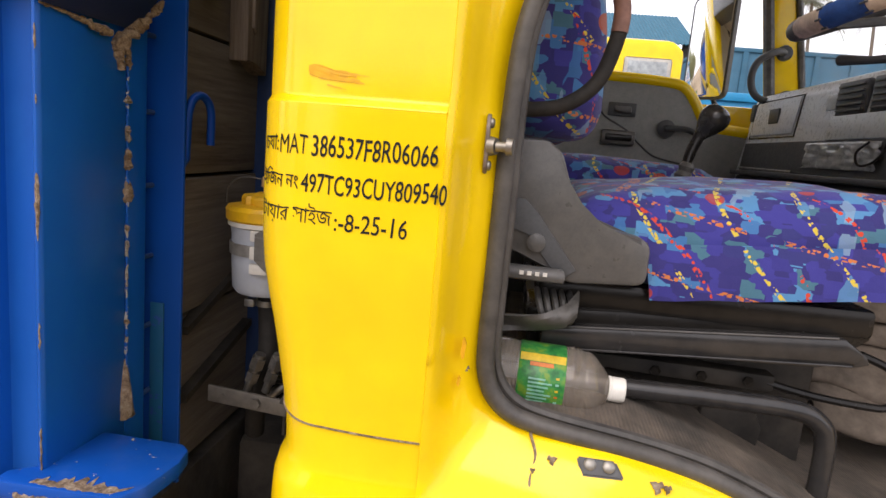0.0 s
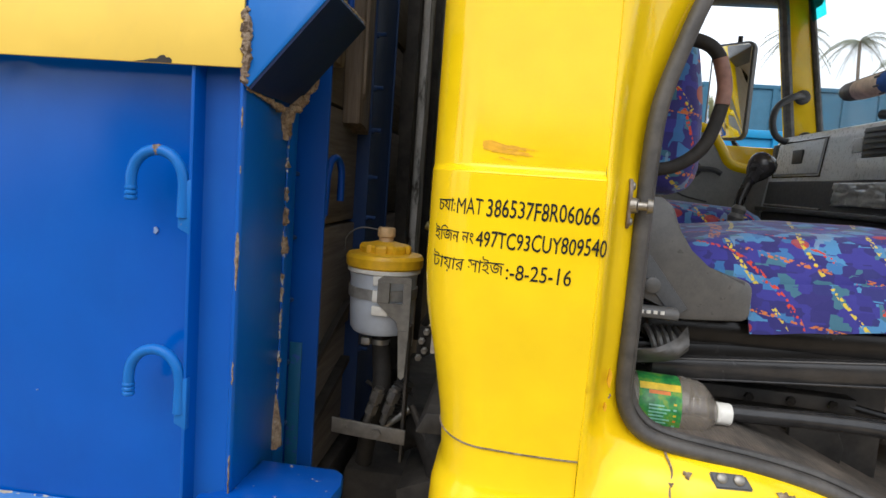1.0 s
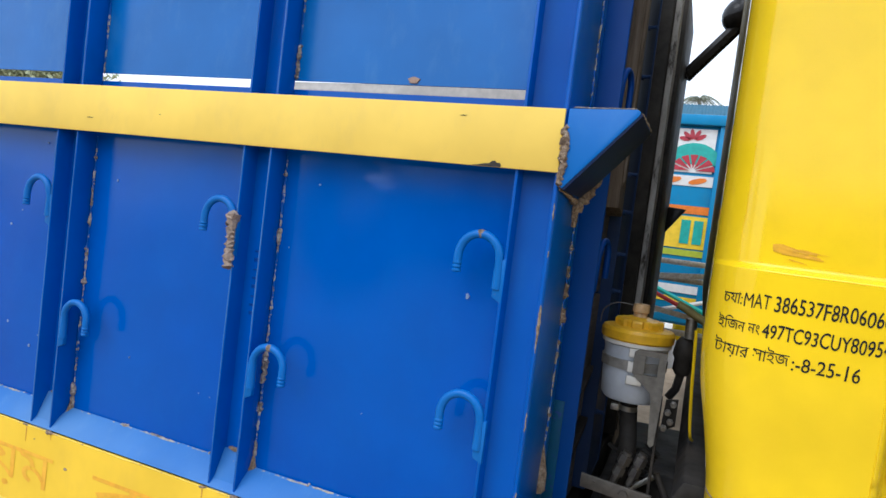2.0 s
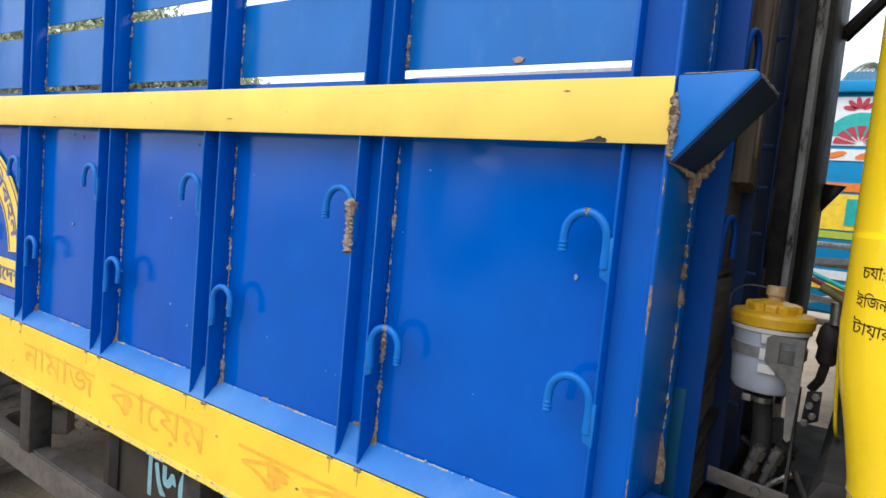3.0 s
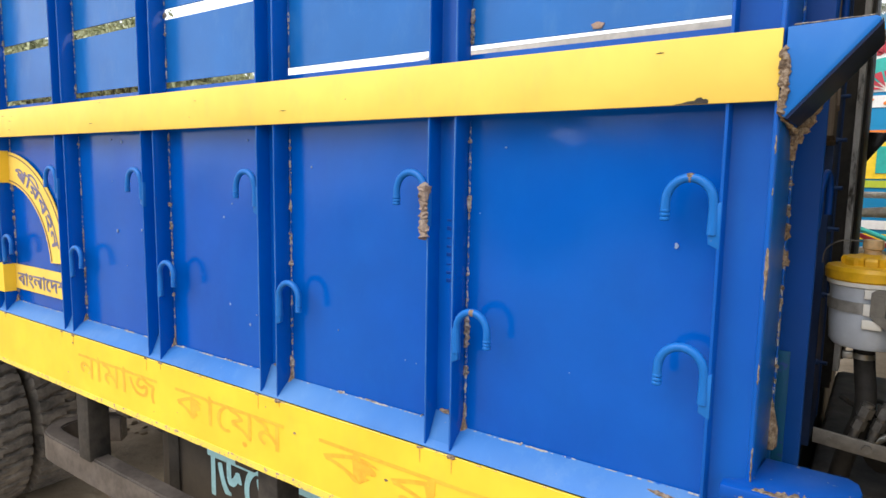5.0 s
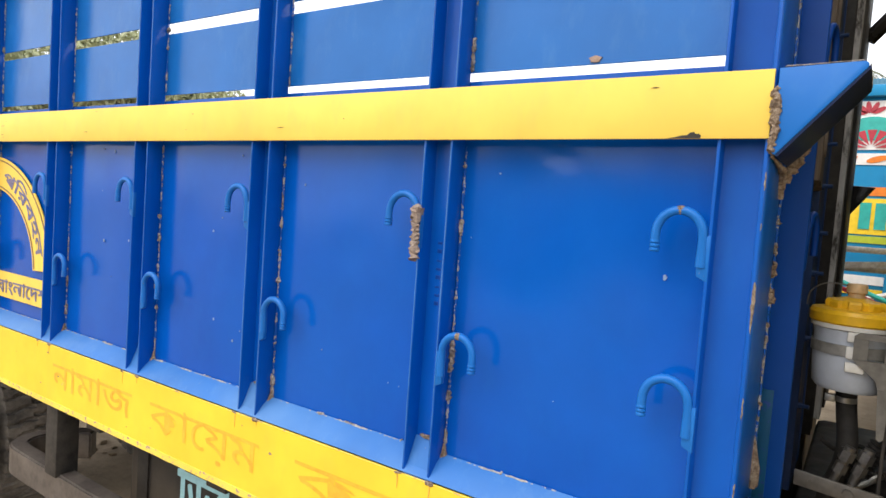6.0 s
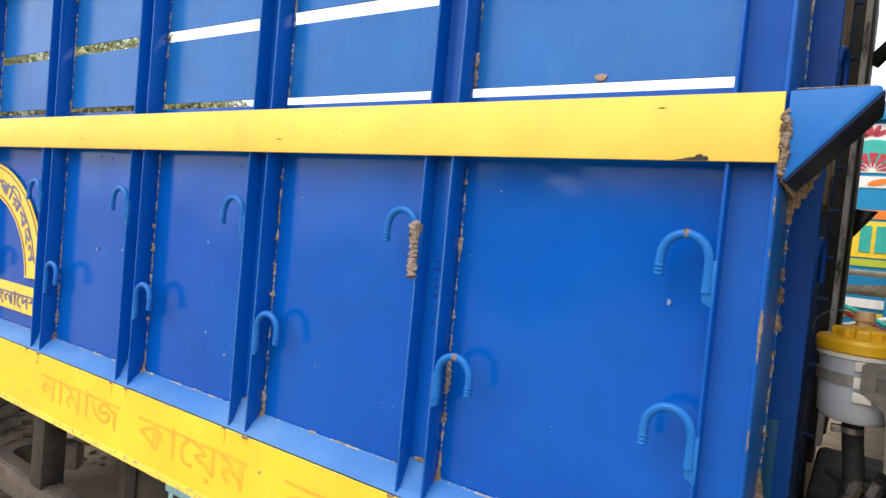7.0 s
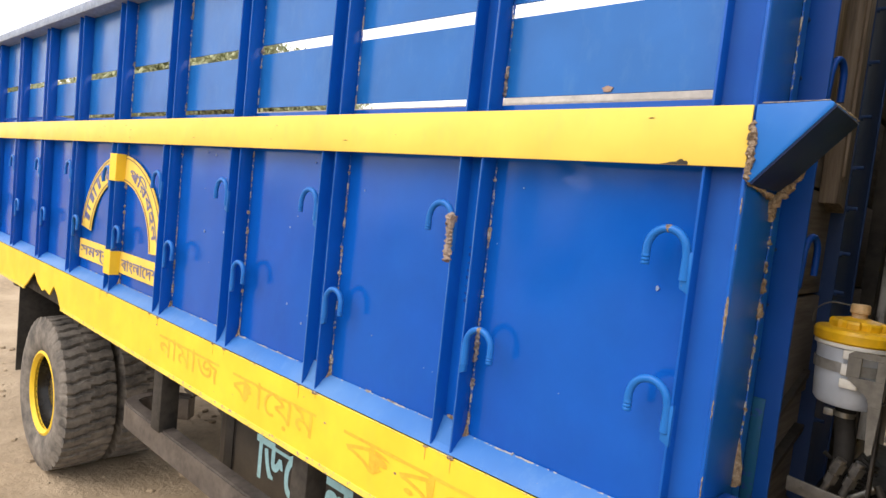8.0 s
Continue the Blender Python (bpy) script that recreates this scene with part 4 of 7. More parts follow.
# the rest of the body closes it: floor, far side, tail
part("cargo_floor", box(mesh(), REAR, -0.56, 0.62, 2.56, 1.16, 1.215, 0.004), M_BOARD, truck)
part("far_side", box(mesh(), REAR, -0.53, 2.56, 2.60, 1.2, 2.30, 0.004), M_BLUE, truck)
far_rail_top = part("far_top_rail", box(mesh(), REAR, -0.53, 2.55, 2.61, 2.301, 2.335, 0.004), plain("weathered_grey_rail", (0.30, 0.275, 0.245), 0.7, 0, 30, 0.3, 0.3, (0.20, 0.18, 0.16)), truck, "weathered grey top rail of the far side")
part("rail_board", prism(mesh(), [(-2.66, 2.3355), (-0.53, 2.3355), (-0.53, 2.392), (-1.6, 2.386), (-2.50, 2.376), (-2.64, 2.350)], "y", 2.555, 2.605, 0.002), plain("bleached_board", (0.50, 0.46, 0.40), 0.8, 0, 18, 0.3, 0.25, (0.36, 0.33, 0.29)), far_rail_top, "weathered board on the far rail")
part("far_belt", box(mesh(), REAR, -0.51, 2.602, 2.61, 1.834, 1.926, 0.001), M_BELT, truck)
part("far_rail", box(mesh(), REAR, -0.51, 2.602, 2.61, 1.034, 1.2075, 0.001), M_BAND, truck)
part("tail_board", box(mesh(), REAR - 0.05, REAR, 0.61, 2.60, 1.03, 2.06, 0.004), M_BLUE, truck)

# painted sign on the side: arch and name box, with the post inside it painted over
sign_y = SHEET - 0.0045
sign = part("sign_box", box(mesh(), -3.46, -3.035, sign_y - 0.003, sign_y, 1.295, 1.385), M_BELT, truck, "yellow painted sign on the blue side sheet")
# dark letter blue lifted toward grey, its gloss reflection put into the colour
M_SIGNBLUE = plain("sheened_blue_sign_letter", (0.11, 0.115, 0.26), 0.3, 0, 40, 0.1, 0.3, (0.24, 0.20, 0.24))
M_SIGNLINE = plain("brown_sign_line", (0.20, 0.11, 0.07), 0.5, 0, 40, 0.1, 0.2)
right_box = part("sign_box", box(mesh(), -2.965, -2.55, sign_y - 0.003, sign_y, 1.295, 1.385), M_BELT, truck, "yellow painted sign on the blue side sheet")
ac, ar0, ar1 = (-3.005, 1.392), 0.285, 0.395


def arch(a0, a1, n=24):
    bm = mesh()
    rows = []
    for r in (ar0, ar1):
        rows.append([(ac[0] + 1.14 * r * math.cos(a), sign_y - 0.0015, ac[1] + r * math.sin(a)) for a in np.linspace(a0, a1, n)])
    return thick(grid(bm, rows), 0.003)


arch_l = part("sign_arch", arch(radians(172), radians(94)), M_BELT, truck, "yellow painted arch on the blue side sheet")
arch_r = part("sign_arch", arch(radians(84), radians(4)), M_BELT, truck, "yellow painted arch on the blue side sheet")
part("sign_post_paint", box(mesh(), -3.034, -2.9635, RIM - 0.003, SHEET - 0.008, 1.677, 1.789), M_BAND, arch_l, "orange-yellow paint across the post")
part("sign_post_paint", box(mesh(), -3.034, -2.9635, RIM - 0.003, SHEET - 0.008, 1.285, 1.385), M_BAND, sign, "orange-yellow paint across the post")
# words that can be read on the right; the rest as bars
bm = lettering("পিরবহন", 0.1, 0.0016)
a, b = span(bm)
for v in bm.verts:
    u = (v.co.x - a) / (b - a)
    ang = radians(76 - 64 * u)
    r = ar0 + 0.028 + v.co.z * 0.62
    v.co = Vector((ac[0] + 1.14 * r * math.cos(ang), sign_y - 0.0055 + v.co.y, ac[1] + r * math.sin(ang)))
part("sign_word", bm, M_SIGNBLUE, arch_r, "blue painted word", smooth=0)
bm = lettering("বাংলােদশ", 0.09, 0.0014)
a, b = span(bm)
for v in bm.verts:
    v.co = Vector((-2.945 + (v.co.x - a) / (b - a) * 0.37, sign_y - 0.0045 + v.co.y, 1.312 + v.co.z * 0.75))
part("sign_word", bm, M_SIGNBLUE, right_box, "blue painted word", smooth=0)
def arc_bar(t0, t1, r0, r1, owner, name):
    rows = [[(ac[0] + 1.14 * r * math.cos(t), sign_y - 0.0055, ac[1] + r * math.sin(t)) for t in np.linspace(radians(t0), radians(t1), max(3, int((t0 - t1) / 3)))] for r in (r0, r1)]
    part(name, thick(grid(mesh(), rows), 0.001), M_SIGNBLUE, owner)


# the word on the left cannot be read: plain bars under a head line
arc_bar(166, 102, ar1 - 0.030, ar1 - 0.023, arch_l, "sign_bar")
for i, (wide, drop) in enumerate(((4.5, 0.052), (2.2, 0.040), (5.0, 0.046), (2.0, 0.055), (4.2, 0.050), (2.4, 0.038), (4.8, 0.052), (2.2, 0.048))):
    arc_bar(164.5 - 8 * i, 164.5 - 8 * i - wide, ar1 - 0.031 - drop, ar1 - 0.031, arch_l, "sign_bar")
bm = lettering("সমগ্র", 0.09, 0.0014)
a, b = span(bm)
for v in bm.verts:
    v.co = Vector((-3.44 + (v.co.x - a) / (b - a) * 0.36, sign_y - 0.0045 + v.co.y, 1.318 + v.co.z * 0.70))
part("sign_word", bm, M_SIGNBLUE, sign, "blue painted word", smooth=0)
for owner, a0, a1 in ((arch_l, 172, 94), (arch_r, 84, 4)):
    for r in (ar0 + 0.008, ar1 - 0.012):
        rows = [[(ac[0] + 1.14 * q * math.cos(t), sign_y - 0.0056, ac[1] + q * math.sin(t)) for t in np.linspace(radians(a0 - 1), radians(a1 + 1), 20)] for q in (r, r + 0.004)]
        part("sign_line", thick(grid(mesh(), rows), 0.0008), M_SIGNLINE, owner)

# ---- underside: frame, tank, side guard, wheels ----
for y in (1.12, 1.92):
    part("chassis_rail", prism(mesh(), [(y, 0.74), (y + 0.07, 0.74), (y + 0.07, 0.75), (y + 0.01, 0.75), (y + 0.01, 0.95), (y + 0.07, 0.95), (y + 0.07, 0.96), (y, 0.96)], "x", REAR, 0.9), M_CHASSIS, truck)
for x in (-5.2, -4.6, -3.5, -2.9, -2.3, -1.7, -1.1, -0.62, -0.53):
    part("cross_bearer", box(mesh(), x - 0.04, x + 0.04, 0.66, 2.42, 0.96, 1.16, 0.004), M_CHASSIS, truck)
tank = part("fuel_tank", box(mesh(), -2.47, -1.25, 0.872, 1.36, 0.42, 0.945, 0.045, 4), M_TANK, truck, "dusty black fuel tank lettered in pale cyan")
bm = lettering("িডেজল", 0.24, 0.006)
a, b = span(bm)
for v in bm.verts:
    v.co = Vector((-2.17 + (v.co.x - a) / (b - a) * 0.56, 0.8705 + v.co.y, 0.665 + v.co.z * 1.0))
part("tank_word", bm, M_CYAN, tank, "pale cyan hand-painted word", smooth=0)
for x in (-2.36, -1.38):
    bm = box(mesh(), x - 0.03, x + 0.03, 0.866, 0.8715, 0.40, 0.95)
    box(bm, x - 0.03, x + 0.03, 0.87, 1.20, 0.946, 0.955)
    part("tank_strap", bm, M_CHASSIS, tank)
pts = smooth_path([(-2.84, 0.95, 0.70), (-2.93, 0.86, 0.70), (-2.945, 0.77, 0.70), (-2.90, 0.71, 0.70), (-2.80, 0.70, 0.70)], 5)
bm = mesh()
rows = []
path = [Vector(p) for p in pts] + [Vector((-0.62, 0.70, 0.70))]
for i, p in enumerate(path):
    d = (path[min(i + 1, len(path) - 1)] - path[max(i - 1, 0)]).normalized()
    s = Vector((0, 0, 1)).cross(d) * 0.03
    rows.append([p - s + Vector((0, 0, -0.055)), p + s + Vector((0, 0, -0.055)), p + s + Vector((0, 0, 0.05)), p - s + Vector((0, 0, 0.05)), p - s + Vector((0, 0, -0.055))])
grid(bm, rows)
bmesh.ops.remove_doubles(bm, verts=bm.verts[:], dist=1e-5)
bmesh.ops.holes_fill(bm, edges=bm.edges[:], sides=8)
bmesh.ops.bevel(bm, geom=[e for e in bm.edges if len(e.link_faces) == 2 and e.calc_face_angle(0) > 0.9], offset=0.006, segments=2, affect="EDGES")
guard = part("side_guard", bm, plain("worn_black_box_rail", (0.060, 0.050, 0.044), 0.45, 0, 40, 0.3, 0.4, (0.16, 0.135, 0.115)), truck, "worn black box-section side guard")
for x in (-2.60, -1.65, -0.75):
    part("guard_hanger", box(mesh(), x, x + 0.075, 0.662, 0.735, 0.74, 1.03, 0.004), M_CHASSIS, guard)


def wheel(name, x, y, z=0.43):
    """A dual truck wheel seen from outside: tread with lugs, sidewalls, a dished rim."""
    R, W = 0.43, 0.245
    prof = [(0.235, 0.0), (0.26, -0.012), (0.32, -0.020), (0.375, -0.016), (0.395, -0.004)]
    prof += [(0.409 + 0.003 * math.sin(math.pi * q / 13), 0.002 + (W - 0.004) * q / 13) for q in range(14)]
    prof += [(0.395, W + 0.004), (0.375, W + 0.016), (0.26, W + 0.012), (0.235, W)]
    bm = mesh()
    rings = []
    n = 672
    for r, h in prof:
        ring = []
        for j in range(n):
            a = 2 * math.pi * j / n
            u = h / W
            wave = math.sin(42 * a + 0.9 * math.sin(2 * math.pi * 2.0 * u) + (math.pi if u > 0.5 else 0.0) + 0.4 * math.sin(5 * a))
            rise = max(0.0, min(1.0, (wave + 0.80) * 4.5))
            mid = 0.35 if 0.47 < u < 0.53 else 1.0
            rr = r + (0.017 * rise * mid if 0.404 < r else 0.008 * rise if r > 0.39 else 0.0) + 0.0015 * noise.noise(Vector((a * 9, h * 40, y)))
            ring.append(bm.verts.new((x + rr * math.cos(a), y + h, z + rr * math.sin(a))))
        rings.append(ring)
    for a, b in zip(rings, rings[1:] + rings[:1]):
        for j in range(n):
            bm.faces.new((a[j], a[(j + 1) % n], b[(j + 1) % n], b[j]))
    tyre = part("tyre", bm, M_TYRE, name, "worn dusty lugged tyre")
    bm = mesh()
    lathe(bm, [(0.232, -0.004), (0.242, 0.004), (0.236, 0.012), (0.214, 0.016), (0.210, 0.03), (0.214, 0.03), (0.205, 0.014), (0.222, -0.006)], (x, y, z), (0, 1, 0), 48, hollow=True)
    part("rim_ring", bm, M_BAND, name, "yellow painted rim ring")
    bm = lathe(mesh(), [(0.212, 0.02), (0.205, 0.10), (0.17, 0.135), (0.12, 0.13), (0.10, 0.06), (0.07, 0.05), (0.0001, 0.05)], (x, y, z), (0, 1, 0), 36, front=False)
    part("rim_dish", bm, M_BLACK, name, "black dished wheel centre")
    for j in range(6):
        a = math.pi * j / 3
        part("wheel_nut", lathe(mesh(), [(0.016, 0), (0.016, -0.02), (0.010, -0.026)], (x + 0.145 * math.cos(a), y + 0.13, z + 0.145 * math.sin(a)), (0, 1, 0), 6), M_CHASSIS, name)


for y in (0.705, 0.995, 1.89, 2.18):
    hub = new("wheel")
    HOME[hub.name] = Vector((-4.12, y, 0.43))
    hub.parent = truck
    hub.location = HOME[hub.name] - HOME[truck.name]
    wheel(hub, -4.12, y)
part("axle", tube(mesh(), [(-4.12, 0.86, 0.43), (-4.12, 2.3, 0.43)], 0.075, 14), M_CHASSIS, truck)
part("mud_flap", box(mesh(), -4.66, -4.65, 0.70, 1.22, 0.42, 1.03, 0.002), M_CHASSIS, truck, "black rubber mud flap")
part("inner_fender", box(mesh(), -4.62, -3.62, 0.72, 1.25, 0.955, 1.03, 0.004), M_CHASSIS, truck)


# ---- the truck: cab shell ----
def rear_x(z):
    return np.interp(z, [1.30, 1.36, 1.43, 1.50, 1.56, 1.61, 2.7], [-0.252, -0.252, -0.258, -0.270, -0.284, -0.289, -0.289])


def side_y(x, z):
    d = max(0.0, -0.095 - x)
    low = np.interp(z, [1.36, 1.46, 1.58], [0.012, 0.006, 0.0])
    step = np.interp(z, [1.7335, 1.7345, 1.7395, 1.7415], [0.0, 0.0014, 0.0092, 0.0102])
    return 0.5715 + 0.90 * d * d + low + step


BEND_X, BEND_Y = 0.066, 0.100              # half axes of the rear corner's bend


def skin_y(x, z):
    """The corner panel's outer face, round its bend too."""
    cx = rear_x(z) + BEND_X
    if x >= cx:
        return side_y(x, z)
    return side_y(cx, z) + BEND_Y * (1 - math.sqrt(max(0.0, 1 - ((cx - x) / BEND_X) ** 2)))


def cab_section(z, inset=0.0, out=0.0):
    """The cab's outline at one height, from the rear wall round the corner to the door edge."""
    xr = rear_x(z) + inset - out
    pts = [(xr, y, z) for y in (0.745, 0.730, 0.718)]
    cx = xr + BEND_X
    cy = side_y(cx, z) + BEND_Y + inset - out
    pts += [(cx - BEND_X * math.cos(a), cy - BEND_Y * math.sin(a), z) for a in (math.pi / 2 * i / 16 for i in range(17))]
    for i in range(1, 13):
        x = cx + (-0.088 - cx) * i / 12
        pts.append((x, side_y(x, z) + inset - out, z))

    return pts


zs = [1.4152, 1.43, 1.45, 1.48, 1.51, 1.54, 1.57, 1.60, 1.63, 1.66, 1.70, 1.722, 1.7325, 1.7335, 1.7345, 1.737, 1.7395, 1.7415, 1.7435, 1.75, 1.78, 1.84, 1.92, 2.0, 2.15, 2.3, 2.5, 2.72]
shell = part("cab_corner", thick(grid(mesh(), [cab_section(z) for z in zs]), 0.0025), M_CAB, truck, "glossy yellow rear corner of the cab", 60)
zs = [0.98, 1.10, 1.22, 1.31, 1.335, 1.35, 1.36, 1.37, 1.385, 1.40, 1.4135]
outs = [0.012, 0.012, 0.012, 0.012, 0.0105, 0.007, 0.003, 0.0005, -0.0005, -0.001, -0.0012]
part("cab_corner_lower", thick(grid(mesh(), [[(x, y, z) for x, y, _ in cab_section(max(z, 1.31), 0.0, o)] for z, o in zip(zs, outs)]), 0.0025), M_CAB, truck, "glossy yellow lower panel of the cab corner", 60)
part("panel_seam", tube(mesh(), [(x, y - 0.0004, 1.4142) for x, y, _ in cab_section(1.4152)[4:]], 0.0011, 6), M_RUST, shell, "dark open seam under the corner panel")

rear_wall = part("rear_wall", thick(grid(mesh(), [[(rear_x(z) + 0.004, y, z) for y in (0.73, 1.1, 1.6, 2.1, 2.6)] for z in (1.385, 1.43, 1.50, 1.56, 1.61, 1.9, 2.3, 2.72)]), 0.0025), M_GRIME_SHADE, truck, "grimy yellow rear wall of the cab, darkened as in shade", 60)
# the lit fold keeps the full cab yellow beside the darkened wall
part("wall_flange", tube(mesh(), smooth_path([(-0.296, 0.965, 1.60), (-0.292, 0.950, 1.53), (-0.288, 0.945, 1.47), (-0.282, 0.95, 1.41), (-0.276, 0.99, 1.388)], 5), 0.0030, 8), M_CAB, rear_wall, "bright yellow folded edge")
part("wall_foot", prism(mesh(), [(-0.30, 1.352), (-0.24, 1.352), (-0.24, 1.384), (-0.285, 1.384)], "y", 0.76, 2.55, 0.003), M_CHASSIS, rear_wall)

# door opening: jamb and sill swept round the aperture, then the rubber seal
APER = [(0.075, 2.30), (0.062, 2.10), (0.040, 2.02), (0.008, 1.945), (-0.014, 1.880), (-0.030, 1.820), (-0.035, 1.75), (-0.036, 1.65), (-0.0365, 1.56), (-0.037, 1.50), (-0.034, 1.470),
        (-0.024, 1.447), (-0.006, 1.431), (0.02, 1.422), (0.06, 1.415), (0.11, 1.408), (0.16, 1.399), (0.21, 1.386), (0.27, 1.362), (0.34, 1.325), (0.42, 1.28), (0.52, 1.22)]
ap = smooth_path([(x, 0, z) for x, z in APER], 4)
rows = []
n = len(ap)
for i, p in enumerate(ap):
    if p.z > 1.50 and p.x < 0.08:
        o = Vector((-0.088, 0, p.z))
    elif p.x < 0.0:
        o = Vector((-0.088, 0, np.interp(p.x, [-0.0365, -0.034, -0.024, 0.0], [1.50, 1.455, 1.40, 1.345])))
    else:
        o = Vector((np.interp(p.x, [0.0, 0.05, 0.12], [-0.088, -0.02, 0.10]) if p.x < 0.12 else p.x - 0.02, 0, np.interp(p.x, [0.0, 0.12, 0.13], [1.345, p.z - 0.075, p.z - 0.075])))
    y_out = side_y(-0.088, max(1.36, p.z)) - 0.0115 * float(np.interp(o.z, [1.335, 1.37], [1, 0]))
    deep = float(np.interp(p.x, [0.0, 0.12], [1.0, 0.55])) if p.z < 1.45 else 1.0
    row = []
    for f, drop in ((-0.10, 0.096), (0.0, 0.080), (0.16, 0.072), (0.30, 0.061), (0.42, 0.053), (0.56, 0.045), (0.68, 0.033), (0.78, 0.018), (0.87, 0.007), (0.94, 0.0018), (1.0, 0.0)):
        q = p.lerp(o, f)
        yy = y_out + drop * (deep if f > 0.1 else 1.0)
        row.append((q.x, yy + (0.0015 * noise.noise(Vector((q.x * 40, 1, q.z * 40))) * min(1.0, max(0.0, (1 - f) * 4)) if f > 0.2 else 0), q.z))
    rows.append(row)
jamb = part("door_jamb", thick(grid(mesh(), rows), 0.0025), M_CAB, truck, "yellow door jamb and sill, scuffed at the corner", 75)
rows = []
for x, z in [(-0.0728, 1.33), (0.0, 1.33), (0.03, 1.333), (0.08, 1.325), (0.14, 1.315), (0.20, 1.30), (0.27, 1.277), (0.34, 1.24), (0.42, 1.195), (0.56, 1.12)]:
    rows.append([(x, 0.575, z), (x, 0.566, z - 0.02), (x, 0.563, z - 0.05), (x, 0.565, 0.98)])
part("lower_panel", thick(grid(mesh(), rows), 0.0025), M_CAB, truck, "yellow panel below the door sill", 60)
bm = mesh()
lip = [Vector((p.x, 0.645, p.z)) for p in ap]
tube(bm, [p + Vector((0.003, -0.004, 0.002)) for p in lip], 0.0098, 12)
tube(bm, [p + Vector((0.012, 0.012, 0.009)) for p in lip], 0.0062, 8)
seal = part("door_seal", bm, M_SEAL, truck, "dusty black rubber door seal")
# joint in the sill, scuffs, the stop and the striker
part("sill_joint", tube(mesh(), smooth_path([(0.021, 0.640, 1.420), (0.022, 0.634, 1.414), (0.028, 0.622, 1.399), (0.025, 0.613, 1.386), (0.024, 0.604, 1.375), (0.026, 0.590, 1.352), (0.025, 0.578, 1.335)], 4), 0.0016, 6), M_RUST, jamb)
up_out = Vector((0, -0.84, 0.54))
for x, y, z, w in ((0.045, 0.617, 1.398, 0.0045), (0.149, 0.606, 1.390, 0.006), (0.159, 0.606, 1.389, 0.004), (0.026, 0.612, 1.386, 0.003), (-0.062, 0.606, 1.345, 0.004), (-0.055, 0.634, 1.515, 0.003), (-0.052, 0.634, 1.478, 0.003)):
    bm = lathe(mesh(), [(w, -0.003), (w * 0.9, 0.0012)], (x, y, z), tuple(up_out), 14, lobe=lambda t, i: 1 + 0.35 * math.sin(3 * t) + 0.2 * math.sin(7 * t + x * 90))
    part("paint_chip", bm, M_RUST, jamb)
bm = mesh()
corners = [Vector(c) for c in ((0.069, 0.622, 1.403), (0.107, 0.614, 1.4065), (0.1165, 0.606, 1.3915), (0.074, 0.610, 1.3885))]
lo_ring, hi_ring = [bm.verts.new(c - up_out * 0.012) for c in corners], [bm.verts.new(c + up_out * 0.004) for c in corners]
bm.faces.new(hi_ring)
bm.faces.new(lo_ring)
for i in range(4):
    bm.faces.new((lo_ring[i], lo_ring[(i + 1) % 4], hi_ring[(i + 1) % 4], hi_ring[i]))
bmesh.ops.bevel(bm, geom=bm.edges[:], offset=0.002, segments=2, affect="EDGES")
stop = part("sill_stop", bm, M_DASHLOW, jamb, "black rubber door stop with two screws")
for c in ((0.0825, 0.6165, 1.3985), (0.1005, 0.6125, 1.400)):
    part("screw", lathe(mesh(), [(0.0062, 0), (0.0062, 0.0025), (0.0045, 0.004), (0.001, 0.0045)], Vector(c) + up_out * 0.003, tuple(up_out), 16), M_STEEL, stop)
for x, z, w, h in ((-0.056, 1.505, 0.0022, 0.011), (-0.058, 1.47, 0.0016, 0.005), (-0.070, 1.43, 0.0015, 0.003)):
    y = 0.6175 - 0.0005
    part("paint_scuff", prism(mesh(), [(x + w * math.cos(t) * (1 + 0.3 * math.sin(4 * t)), z + h * math.sin(t)) for t in np.linspace(0, 6.28, 14)[:-1]], "y", y - 0.004, y + 0.002), M_SMEAR, jamb)
M_STRIKER = plain("rusty_striker_steel", (0.20, 0.165, 0.14), 0.5, 0.4, 60, 0.4, 0.4, (0.13, 0.075, 0.045))
striker = part("door_striker", prism(mesh(), [(0.619, 1.687), (0.624, 1.681), (0.632, 1.681), (0.636, 1.689), (0.633, 1.710), (0.634, 1.732), (0.630, 1.739), (0.622, 1.737), (0.618, 1.726)], "x", -0.0545, -0.0505, 0.0012), M_STRIKER, jamb, "worn steel door striker with rusty plate")
for zz in (1.689, 1.730):
    part("screw", lathe(mesh(), [(0.0050, 0), (0.0050, 0.002), (0.0035, 0.0035), (0.001, 0.004)], (-0.0505, 0.627, zz), (1, 0, 0), 12), M_STEEL, striker)
bm = tube(mesh(), [(-0.0495, 0.625, 1.708), (-0.043, 0.622, 1.708)], [0.0095, 0.0080], 14)
tube(bm, [(-0.043, 0.622, 1.708), (-0.033, 0.6195, 1.708)], 0.0052, 12)
tube(bm, [(-0.033, 0.6195, 1.7085), (-0.027, 0.6185, 1.7085)], [0.0088, 0.0080], 12)
part("striker_pin", bm, M_STEEL, striker, "worn steel pin")
bm = mesh()
rag = random.Random(31)
